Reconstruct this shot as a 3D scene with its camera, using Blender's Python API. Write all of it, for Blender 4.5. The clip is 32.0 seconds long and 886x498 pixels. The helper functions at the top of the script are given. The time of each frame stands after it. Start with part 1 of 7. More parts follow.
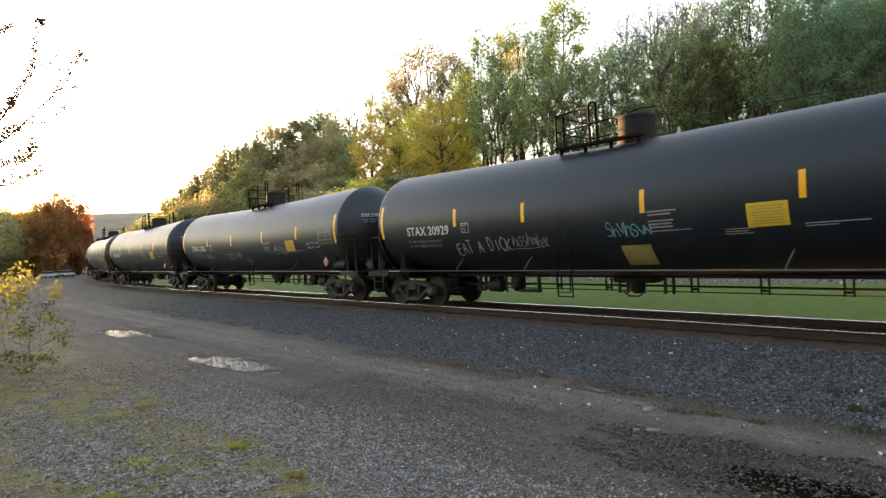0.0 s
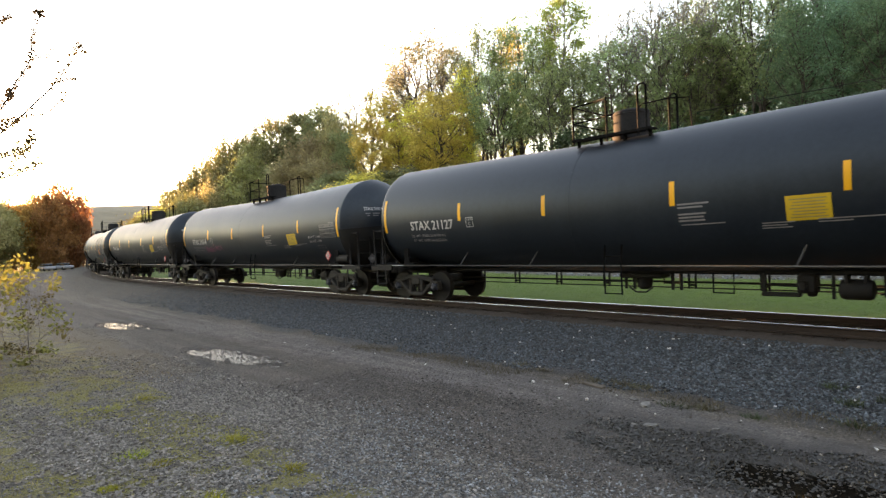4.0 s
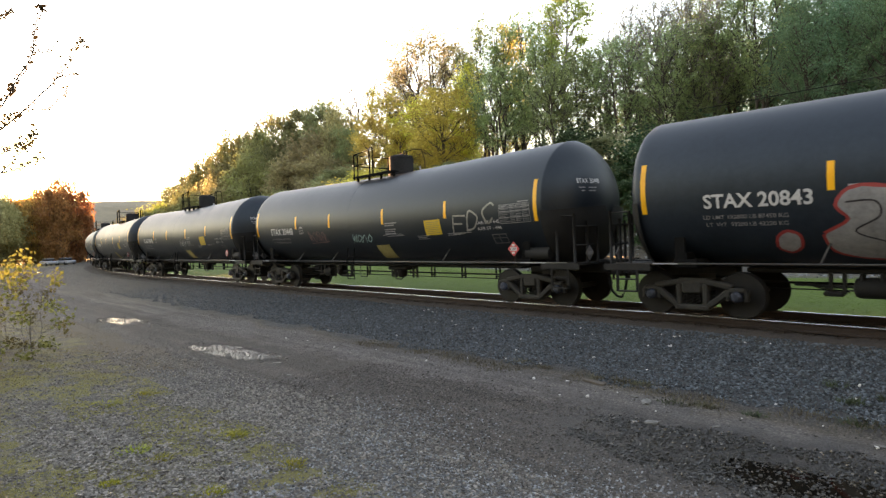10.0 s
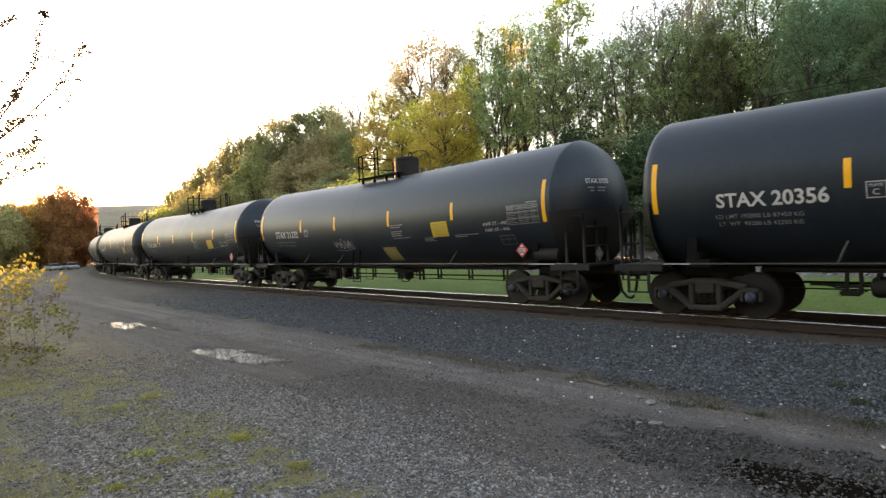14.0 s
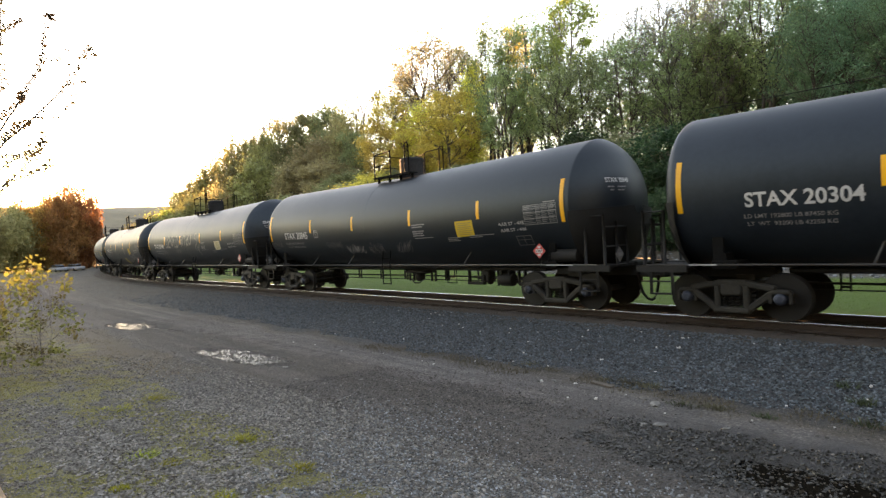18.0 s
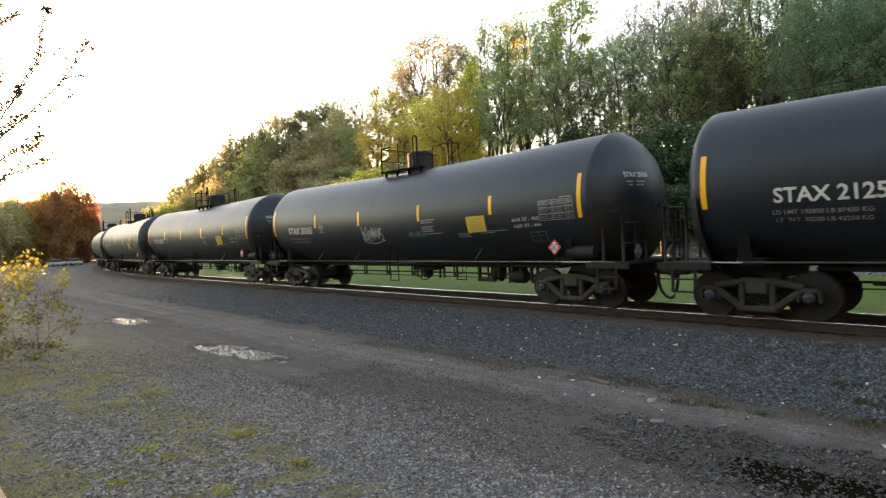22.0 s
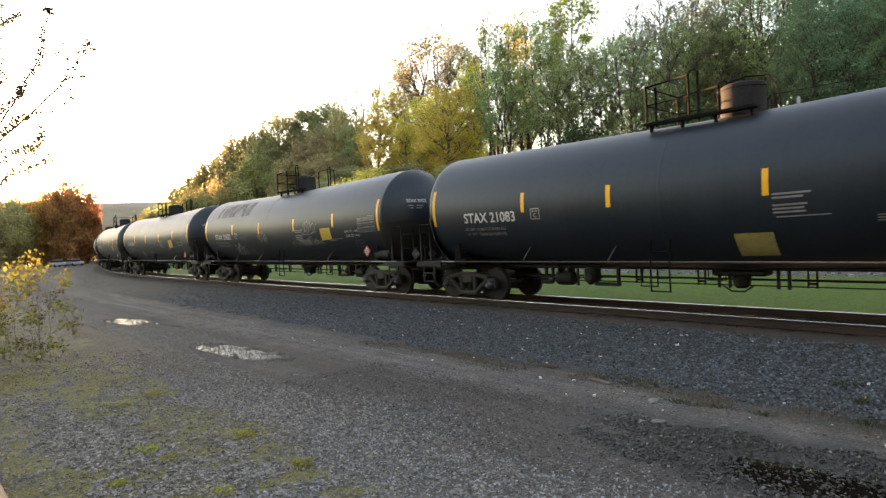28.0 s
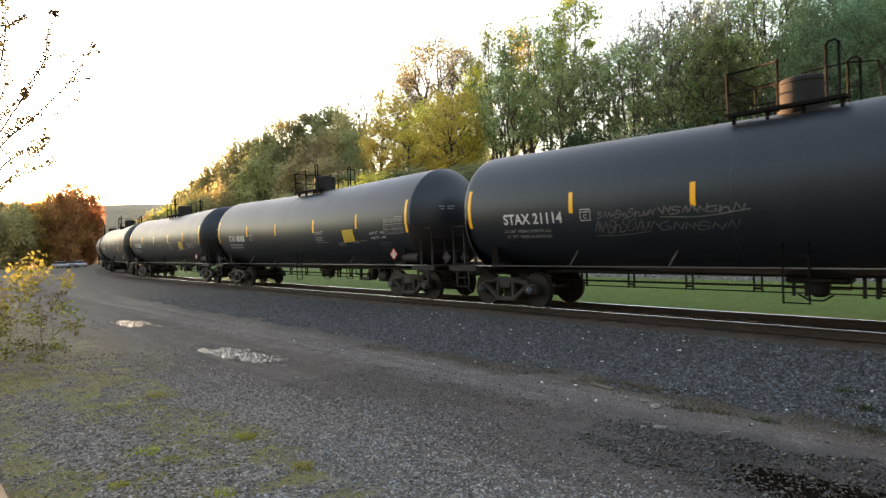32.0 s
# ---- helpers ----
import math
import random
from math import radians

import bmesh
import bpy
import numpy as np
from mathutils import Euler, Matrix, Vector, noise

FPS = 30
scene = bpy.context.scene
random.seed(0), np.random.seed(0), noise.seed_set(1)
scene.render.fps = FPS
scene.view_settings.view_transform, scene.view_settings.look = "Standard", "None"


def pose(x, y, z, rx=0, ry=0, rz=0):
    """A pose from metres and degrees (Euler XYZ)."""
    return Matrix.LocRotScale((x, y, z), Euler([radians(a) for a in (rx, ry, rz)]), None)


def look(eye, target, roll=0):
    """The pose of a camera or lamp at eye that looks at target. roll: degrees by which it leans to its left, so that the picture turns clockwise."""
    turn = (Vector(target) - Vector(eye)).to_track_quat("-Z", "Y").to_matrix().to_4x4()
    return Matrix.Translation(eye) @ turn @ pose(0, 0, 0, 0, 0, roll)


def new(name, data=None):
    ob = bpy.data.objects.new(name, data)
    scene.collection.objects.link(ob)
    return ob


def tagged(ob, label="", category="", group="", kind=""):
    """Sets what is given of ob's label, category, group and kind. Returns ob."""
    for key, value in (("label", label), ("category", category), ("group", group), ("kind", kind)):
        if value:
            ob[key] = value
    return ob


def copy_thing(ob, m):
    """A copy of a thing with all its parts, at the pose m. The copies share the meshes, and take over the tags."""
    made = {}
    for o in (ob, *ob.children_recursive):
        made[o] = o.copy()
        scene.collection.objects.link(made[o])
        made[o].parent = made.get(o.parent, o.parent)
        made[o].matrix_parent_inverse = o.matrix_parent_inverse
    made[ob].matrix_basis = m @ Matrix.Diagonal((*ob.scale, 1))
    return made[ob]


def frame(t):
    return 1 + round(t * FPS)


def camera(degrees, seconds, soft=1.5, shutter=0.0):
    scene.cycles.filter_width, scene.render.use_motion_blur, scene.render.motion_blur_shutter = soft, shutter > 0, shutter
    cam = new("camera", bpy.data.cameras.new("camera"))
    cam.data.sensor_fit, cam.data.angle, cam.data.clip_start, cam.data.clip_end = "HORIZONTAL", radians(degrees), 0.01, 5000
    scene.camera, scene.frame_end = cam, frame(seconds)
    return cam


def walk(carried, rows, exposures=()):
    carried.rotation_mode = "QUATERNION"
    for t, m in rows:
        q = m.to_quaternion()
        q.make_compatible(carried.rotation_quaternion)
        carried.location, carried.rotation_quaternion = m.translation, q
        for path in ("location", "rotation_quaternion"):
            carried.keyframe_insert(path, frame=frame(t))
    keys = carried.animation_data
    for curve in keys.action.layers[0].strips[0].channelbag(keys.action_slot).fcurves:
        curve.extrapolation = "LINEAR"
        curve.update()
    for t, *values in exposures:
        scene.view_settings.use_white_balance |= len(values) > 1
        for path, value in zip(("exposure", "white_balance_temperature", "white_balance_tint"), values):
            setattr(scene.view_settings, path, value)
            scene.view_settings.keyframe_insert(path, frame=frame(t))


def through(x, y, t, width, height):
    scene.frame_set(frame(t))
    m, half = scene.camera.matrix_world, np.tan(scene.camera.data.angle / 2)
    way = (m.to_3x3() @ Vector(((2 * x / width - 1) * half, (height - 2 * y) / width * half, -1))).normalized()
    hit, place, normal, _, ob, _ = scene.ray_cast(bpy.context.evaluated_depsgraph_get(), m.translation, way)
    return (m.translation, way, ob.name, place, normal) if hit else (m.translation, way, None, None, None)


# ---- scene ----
# ---------------------------------------------------------------- camera
# The camera stands on the gravel lot, 1.84 m over the rail heads, and sways in the hand.
EYE = Vector((0.0, 0.0, 1.84))
SWAY = [  # seconds, turn to the left of +y, tilt up, lean, in degrees
    (0, 46.48, -0.16, -2.63), (0.5, 46.43, -0.04, -2.78), (1, 46.46, 0.23, -2.98), (1.5, 46.30, 0.24, -3.22), (2, 45.55, -0.43, -2.39), 
    (2.5, 45.77, -0.58, -2.14), (3, 45.97, -0.75, -2.15), (3.5, 46.26, -0.69, -2.27), (5.5, 46.58, -0.86, -2.43), 
    (6, 46.44, -0.88, -2.52), (6.5, 46.73, -0.80, -2.63), (7, 46.69, -0.72, -2.52), (7.5, 46.57, -0.72, -3.11), 
    (8, 46.54, -0.81, -2.93), (8.5, 46.50, -0.90, -2.83), (9, 46.67, -0.93, -2.99), (9.5, 46.68, -0.90, -1.76), 
    (10, 46.58, -1.06, -2.10), (10.5, 46.19, -1.08, -1.97), (11, 46.19, -0.93, -2.54), (11.5, 46.14, -0.84, -2.70), 
    (12, 45.96, -0.81, -2.63), (12.5, 46.07, -0.82, -2.54), (13, 46.26, -0.87, -2.87), (13.5, 46.66, -0.89, -2.63), 
    (14, 46.83, -0.85, -2.55), (14.5, 46.94, -0.71, -2.49), (16.5, 46.91, -0.48, -2.24), (17, 47.21, -0.55, -2.30), 
    (17.5, 47.26, -0.62, -2.40), (18, 47.21, -0.72, -2.60), (18.5, 46.99, -0.75, -2.59), (19, 46.83, -0.81, -2.32), 
    (19.5, 46.75, -0.96, -2.29), (20, 46.87, -0.99, -2.52), (20.5, 47.02, -1.04, -2.48), (21, 47.06, -1.03, -2.67), 
    (21.5, 47.00, -1.07, -2.47), (22, 47.04, -1.10, -2.34), (22.5, 47.15, -1.20, -2.19), (23, 47.13, -1.22, -2.35), 
    (23.5, 47.23, -1.23, -2.17), (24, 47.19, -1.23, -2.30), (24.5, 47.13, -1.24, -2.28), (25, 47.19, -1.26, -2.57), 
    (25.5, 47.33, -1.22, -2.47), (27.5, 47.16, -1.10, -2.46), (28, 47.15, -1.08, -2.38), (28.5, 47.18, -1.05, -2.55), 
    (29, 47.53, -0.99, -2.27), (29.5, 48.13, -0.95, -2.34), (30, 48.27, -0.90, -2.42), (30.5, 48.16, -0.84, -2.25), 
    (31, 47.96, -0.74, -2.15), (31.5, 47.58, -0.71, -2.21), (32, 47.35, -0.69, -2.02), 
]


def aim(turn, tilt, lean):
    a, b = radians(turn), radians(tilt)
    return look(EYE, EYE + Vector((-math.sin(a) * math.cos(b), math.cos(a) * math.cos(b), math.sin(b))), lean)


cam = camera(75.72, 32.0, soft=1.35, shutter=0.06)
walk(cam, [(t, aim(a, b, c)) for t, a, b, c in SWAY], [(0, 3.22, 8900, 29), (32, 3.22, 8900, 29)])

# ---------------------------------------------------------------- daylight
SUN_AZ, SUN_EL = radians(-82.8), radians(5.15)      # bearing from +y towards +x, height over the horizon
SUN_DIR = Vector((math.sin(SUN_AZ) * math.cos(SUN_EL), math.cos(SUN_AZ) * math.cos(SUN_EL), math.sin(SUN_EL)))
world = bpy.data.worlds.new("evening_sky")
scene.world = world
world.use_nodes = True
wn, wl = world.node_tree.nodes, world.node_tree.links
wn.clear()
sky = wn.new("ShaderNodeTexSky")
sky.sky_type = "NISHITA"
sky.sun_disc = False
sky.sun_elevation, sky.sun_rotation = SUN_EL, SUN_AZ
sky.altitude, sky.air_density, sky.dust_density, sky.ozone_density = 250, 1.0, 0.15, 1.0
wbg = wn.new("ShaderNodeBackground")
wbg.inputs["Strength"].default_value = 0.17
wout = wn.new("ShaderNodeOutputWorld")
wl.new(sky.outputs[0], wbg.inputs["Color"])
wl.new(wbg.outputs[0], wout.inputs["Surface"])
sun_data = bpy.data.lights.new("sun", "SUN")
sun_data.energy, sun_data.angle, sun_data.color = 5.0, radians(0.53), (1.0, 0.65, 0.34)
sun = new("sun", sun_data)
sun.matrix_world = look(SUN_DIR * 300, (0, 0, 0))

# ---------------------------------------------------------------- track line and ground
RAIL_Y, GAUGE = 13.06, 1.505            # centre of the track, rail head to rail head
CURVE = np.arange(-700.0, 200.0, 1.0)   # the line runs straight past the camera and bends away behind


def bend(x):
    """How far the track has swung away from its straight line at x."""
    if x > -34:
        return 0.0
    if x > -85:
        return 0.0022 * (x + 34) ** 2
    return 5.72 + 0.2244 * (-85 - x)


CY = np.array([RAIL_Y + bend(x) for x in CURVE])
CS = np.concatenate([[0], np.cumsum(np.hypot(np.diff(CURVE), np.diff(CY)))])
CS -= np.interp(0.0, CURVE, CS)


def on_track(s):
    """The place on the track's centre line at the length s, which is x on the straight."""
    return float(np.interp(s, CS, CURVE)), float(np.interp(s, CS, CY))


def track_y(x):
    return RAIL_Y + bend(x)


def ground_z(x, y):
    """Height of the ground; 0 is the rail head."""
    c = track_y(x)
    q = y - c
    if q < -5.3:
        near = c - 5.3
        f = max(0.0, min(1.0, (y - 0.5) / (near - 3.2)))
        z = -0.22 - 0.28 * f * f * (3 - 2 * f)
        if y < 0.5:
            z = -0.22
    elif q < -1.9:
        z = -0.5 + 0.28 * (q + 5.3) / 3.4
    elif q < 1.9:    # dirt and fines lie level with the ties and over their ends
        z = -0.22 + (0.016 + 0.022 * noise.noise((x * 1.7, y * 2.2, 6.0))) * min(1.0, (1.9 - abs(q)) / 0.4)
    elif q < 3.2:
        z = -0.22 - 0.28 * (q - 1.9) / 1.3
    elif q < 14.5:
        z = -0.5 + 0.02 * (q - 3.2)
    else:
        u = min(1.0, (q - 14.5) / 20.0)
        z = -0.27 + 9.0 * u * u * (3 - 2 * u)
    d = math.hypot(x, y)
    if d > 12:
        z += (noise.noise((x * 0.05, y * 0.05, 3.0)) * 0.5) * min(1, (d - 12) / 40) * (0.1 if q < 14 else 1.6)
    elif q < -2:
        z += noise.noise((x * 0.6, y * 0.6, 1.0)) * 0.025
    return z


# ---------------------------------------------------------------- mesh helpers
class Shape:
    """Collects simple solids into one mesh."""

    def __init__(self):
        self.v, self.f, self.smooth, self.turned = [], [], [], False

    def add(self, verts, faces, smooth=False):
        n = len(self.v)
        self.v += [tuple(p) for p in verts]
        self.f += [tuple(i + n for i in f) for f in faces]
        self.smooth += [smooth] * len(faces)
        return self

    def box(self, c, s, m=None, bevel=0.0):
        x, y, z = s[0] / 2, s[1] / 2, s[2] / 2
        if bevel > 0:
            b = min(bevel, x * 0.6, y * 0.6, z * 0.6)
            bm = bmesh.new()
            bmesh.ops.create_cube(bm, size=1.0, matrix=Matrix.Diagonal((s[0], s[1], s[2], 1)))
            bmesh.ops.bevel(bm, geom=bm.edges[:], offset=b, segments=1, affect="EDGES")
            verts = [v.co.copy() for v in bm.verts]
            bm.verts.index_update()
            faces = [[v.index for v in f.verts] for f in bm.faces]
            bm.free()
        else:
            verts = [Vector(p) for p in ((-x, -y, -z), (x, -y, -z), (x, y, -z), (-x, y, -z), (-x, -y, z), (x, -y, z), (x, y, z), (-x, y, z))]
            faces = [(3, 2, 1, 0), (4, 5, 6, 7), (0, 1, 5, 4), (1, 2, 6, 5), (2, 3, 7, 6), (3, 0, 4, 7)]
        if m is not None:
            verts = [m @ v for v in verts]
        return self.add([v + Vector(c) for v in verts], faces)

    def tube(self, pts, r, seg=8, caps=True, taper=None):
        """A round bar along the points."""
        pts = [Vector(p) for p in pts]
        rings = []
        for i, p in enumerate(pts):
            d = (pts[min(i + 1, len(pts) - 1)] - pts[max(i - 1, 0)]).normalized()
            a = d.cross(Vector((0, 0, 1)) if abs(d.z) < 0.9 else Vector((1, 0, 0))).normalized()
            b = d.cross(a)
            rr = r if taper is None else taper[i]
            rings.append([p + (a * math.cos(k * math.tau / seg) + b * math.sin(k * math.tau / seg)) * rr for k in range(seg)])
        n = len(pts)
        faces = [(i * seg + k, i * seg + (k + 1) % seg, (i + 1) * seg + (k + 1) % seg, (i + 1) * seg + k) for i in range(n - 1) for k in range(seg)]
        self.add([p for ring in rings for p in ring], faces, True)
        if caps:
            base = len(self.v) - n * seg
            self.f += [tuple(base + k for k in range(seg)), tuple(base + (n - 1) * seg + k for k in reversed(range(seg)))]
            self.smooth += [False, False]
        return self

    def lathe(self, prof, seg, axis, c=(0, 0, 0)):
        """A solid turned from (along, radius) pairs round an axis."""
        c, self.turned = Vector(c), True
        e, a, b = {"x": ((1, 0, 0), (0, 1, 0), (0, 0, 1)), "y": ((0, 1, 0), (0, 0, 1), (1, 0, 0)), "z": ((0, 0, 1), (1, 0, 0), (0, 1, 0))}[axis]
        e, a, b = Vector(e), Vector(a), Vector(b)
        verts = [c + e * h + (a * math.cos(k * math.tau / seg) + b * math.sin(k * math.tau / seg)) * r for h, r in prof for k in range(seg)]
        n = len(prof)
        faces = [(i * seg + k, i * seg + (k + 1) % seg, (i + 1) * seg + (k + 1) % seg, (i + 1) * seg + k) for i in range(n - 1) for k in range(seg)]
        self.add(verts, faces, True)
        base = len(self.v) - n * seg
        self.f += [tuple(base + k for k in reversed(range(seg))), tuple(base + (n - 1) * seg + k for k in range(seg))]
        self.smooth += [False, False]
        return self

    def mesh(self, name, material):
        me = bpy.data.meshes.new(name)
        me.from_pydata(self.v, [], self.f)
        me.polygons.foreach_set("use_smooth", self.smooth)
        me.materials.append(material)
        me.update()
        if self.turned:
            me.set_sharp_from_angle(angle=radians(38))
        return me

    def part(self, name, material, parent=None, label="", m=None):
        return part(name, self.mesh(name, material), parent, label, m)


def part(name, me, parent=None, label="", m=None):
    ob = new(name, me)
    if parent is not None:
        ob.parent = parent
    if m is not None:
        ob.matrix_basis = m
    if label:
        tagged(ob, label)
    return ob


def tri_mesh(name, verts, faces, material, smooth=False):
    """A mesh of equal-sided faces from arrays."""
    me = bpy.data.meshes.new(name)
    verts, faces = np.asarray(verts, np.float32), np.asarray(faces, np.int32)
    k = faces.shape[1]
    me.vertices.add(len(verts))
    me.vertices.foreach_set("co", verts.ravel())
    me.loops.add(faces.size)
    me.loops.foreach_set("vertex_index", faces.ravel())
    me.polygons.add(len(faces))
    me.polygons.foreach_set("loop_start", np.arange(0, faces.size, k, dtype=np.int32))
    me.polygons.foreach_set("use_smooth", np.full(len(faces), smooth))
    me.materials.append(material)
    me.update(calc_edges=True)
    me.validate()
    return me


# ---------------------------------------------------------------- materials
def node_material(name):
    m = bpy.data.materials.new(name)
    m.use_nodes = True
    t = m.node_tree
    return m, t.nodes, t.links, t.nodes["Principled BSDF"]


def ramp(n, stops):
    r = n.new("ShaderNodeValToRGB")
    e = r.color_ramp.elements
    while len(e) < len(stops):
        e.new(0.5)
    for el, (p, c) in zip(e, stops):
        el.position, el.color = p, (*c, 1)
    return r


def noise_node(n, l, coord, scale, detail=6, rough=0.6, stretch=None):
    x = n.new("ShaderNodeTexNoise")
    x.inputs["Scale"].default_value, x.inputs["Detail"].default_value, x.inputs["Roughness"].default_value = scale, detail, rough
    if stretch:
        mp = n.new("ShaderNodeMapping")
        mp.inputs["Scale"].default_value = stretch
        l.new(coord, mp.inputs[0])
        coord = mp.outputs[0]
    l.new(coord, x.inputs["Vector"])
    return x


def surface(name, dark, light, rough=(0.5, 0.8), metal=0.0, fine=40.0, coarse=2.0, bump=0.2, depth=0.01, vary=0.0, island=False, stretch=None, spec=0.5):
    """A material with two scales of colour change, worn gloss and fine relief."""
    m, n, l, b = node_material(name)
    tc = n.new("ShaderNodeTexCoord").outputs["Object"]
    a, c = noise_node(n, l, tc, coarse, 5, 0.6, stretch), noise_node(n, l, tc, fine, 6, 0.65)
    mix = n.new("ShaderNodeMath")
    mix.operation = "MULTIPLY_ADD"
    mix.inputs[1].default_value = 0.5
    half = n.new("ShaderNodeMath")
    half.operation = "MULTIPLY"
    half.inputs[1].default_value = 0.5
    l.new(a.outputs[0], half.inputs[0])
    l.new(c.outputs[0], mix.inputs[0])
    l.new(half.outputs[0], mix.inputs[2])
    r = ramp(n, [(0.33, dark), (0.67, light)])
    l.new(mix.outputs[0], r.inputs[0])
    colour = r.outputs[0]
    if vary:
        src = n.new("ShaderNodeNewGeometry").outputs["Random Per Island"] if island else n.new("ShaderNodeObjectInfo").outputs["Random"]
        mr = n.new("ShaderNodeMapRange")
        mr.inputs["To Min"].default_value, mr.inputs["To Max"].default_value = 1 - vary, 1 + vary
        l.new(src, mr.inputs["Value"])
        hsv = n.new("ShaderNodeHueSaturation")
        l.new(mr.outputs[0], hsv.inputs["Value"])
        l.new(colour, hsv.inputs["Color"])
        colour = hsv.outputs[0]
    l.new(colour, b.inputs["Base Color"])
    rr = n.new("ShaderNodeMapRange")
    rr.inputs["To Min"].default_value, rr.inputs["To Max"].default_value = rough
    l.new(mix.outputs[0], rr.inputs["Value"])
    l.new(rr.outputs[0], b.inputs["Roughness"])
    b.inputs["Metallic"].default_value = metal
    b.inputs["Specular IOR Level"].default_value = spec
    if bump:
        bp = n.new("ShaderNodeBump")
        bp.inputs["Strength"].default_value, bp.inputs["Distance"].default_value = bump, depth
        l.new(c.outputs[0], bp.inputs["Height"])
        l.new(bp.outputs[0], b.inputs["Normal"])
    return m


def leaf_material(name, dark, light, through=0.45, hue=0.03):
    m, n, l, b = node_material(name)
    rnd = n.new("ShaderNodeNewGeometry").outputs["Random Per Island"]
    r = ramp(n, [(0.0, dark), (1.0, light)])
    l.new(rnd, r.inputs[0])
    info = n.new("ShaderNodeObjectInfo")
    mr = n.new("ShaderNodeMapRange")
    mr.inputs["To Min"].default_value, mr.inputs["To Max"].default_value = 0.8, 1.2
    l.new(info.outputs["Random"], mr.inputs["Value"])
    mh = n.new("ShaderNodeMapRange")
    mh.inputs["To Min"].default_value, mh.inputs["To Max"].default_value = 0.5 - hue, 0.5 + hue
    l.new(info.outputs["Random"], mh.inputs["Value"])
    blot = noise_node(n, l, n.new("ShaderNodeTexCoord").outputs["Object"], 0.45, 3, 0.6)
    mc = n.new("ShaderNodeMapRange")
    mc.inputs["From Min"].default_value, mc.inputs["From Max"].default_value, mc.inputs["To Min"].default_value, mc.inputs["To Max"].default_value = 0.3, 0.7, 0.75, 1.3
    l.new(blot.outputs[0], mc.inputs["Value"])
    both = n.new("ShaderNodeMath")
    both.operation = "MULTIPLY"
    l.new(mr.outputs[0], both.inputs[0])
    l.new(mc.outputs[0], both.inputs[1])
    hsv = n.new("ShaderNodeHueSaturation")
    l.new(r.outputs[0], hsv.inputs["Color"])
    l.new(both.outputs[0], hsv.inputs["Value"])
    l.new(mh.outputs[0], hsv.inputs["Hue"])
    l.new(hsv.outputs[0], b.inputs["Base Color"])
    b.inputs["Roughness"].default_value = 0.55
    b.inputs["Specular IOR Level"].default_value = 0.3
    tr = n.new("ShaderNodeBsdfTranslucent")
    l.new(hsv.outputs[0], tr.inputs["Color"])
    mx = n.new("ShaderNodeMixShader")
    mx.inputs[0].default_value = through
    l.new(b.outputs[0], mx.inputs[1])
    l.new(tr.outputs[0], mx.inputs[2])
    l.new(mx.outputs[0], n["Material Output"].inputs["Surface"])
    return m


M_TANK = surface("black_tank_paint", (0.0050, 0.0074, 0.0110), (0.0126, 0.0180, 0.0252), (0.32, 0.60), fine=9, coarse=0.9, bump=0.07, depth=0.01, vary=0.25, stretch=(1.3, 1, 0.18), spec=0.42)
M_TANK.node_tree.nodes["Principled BSDF"].inputs["Specular Tint"].default_value = (0.80, 0.93, 1.0, 1.0)
M_STEEL = surface("sooty_black_steel", (0.005, 0.005, 0.0049), (0.016, 0.0155, 0.0148), (0.6, 0.85), fine=30, coarse=3, bump=0.2, vary=0.2, spec=0.28)
M_POST = surface("matt_black_rail_paint", (0.003, 0.003, 0.003), (0.008, 0.008, 0.008), (0.8, 0.95), fine=30, coarse=3, bump=0.2, vary=0.2, spec=0.1)
M_TRUCK = surface("dusty_cast_iron", (0.012, 0.0112, 0.0098), (0.038, 0.0355, 0.030), (0.65, 0.9), fine=25, coarse=3, bump=0.25, vary=0.2, spec=0.3)
M_WHEEL = surface("worn_wheel_steel", (0.004, 0.0037, 0.0033), (0.012, 0.0105, 0.009), (0.6, 0.8), fine=20, coarse=3, bump=0.15, spec=0.3)
M_RAILHEAD = surface("polished_rail_steel", (0.86, 0.85, 0.83), (0.93, 0.92, 0.90), (0.20, 0.30), metal=1.0, fine=60, coarse=4, bump=0.02)
M_RAIL = surface("rusty_rail_steel", (0.016, 0.0105, 0.0078), (0.040, 0.026, 0.019), (0.75, 0.95), fine=30, coarse=2, bump=0.3, spec=0.3)
M_TIE = surface("creosoted_timber", (0.020, 0.0150, 0.0120), (0.052, 0.040, 0.031), (0.8, 0.95), fine=14, coarse=1.2, bump=0.5, depth=0.02, vary=0.3, spec=0.3)
M_YELLOW = surface("yellow_reflective_strip", (0.78, 0.34, 0.006), (0.90, 0.43, 0.012), (0.35, 0.5), fine=60, coarse=6, bump=0.02, vary=0.1)
M_PLACARD = surface("yellow_placard", (0.50, 0.31, 0.012), (0.62, 0.40, 0.02), (0.5, 0.7), fine=40, coarse=4, bump=0.02)
M_ORANGE = surface("orange_oversprayed_placard", (0.55, 0.14, 0.03), (0.70, 0.20, 0.05), (0.5, 0.7), fine=40, coarse=4, bump=0.02)
M_WHITE = surface("white_lettering", (0.36, 0.36, 0.36), (0.54, 0.54, 0.54), (0.5, 0.7), fine=30, coarse=5, bump=0.02)
M_FAINT = surface("faded_lettering", (0.06, 0.06, 0.065), (0.17, 0.17, 0.178), (0.5, 0.7), fine=20, coarse=4, bump=0.02)
M_GREYDIM = surface("dim_white_lettering", (0.13, 0.13, 0.135), (0.26, 0.26, 0.27), (0.5, 0.7), fine=25, coarse=4, bump=0.02)
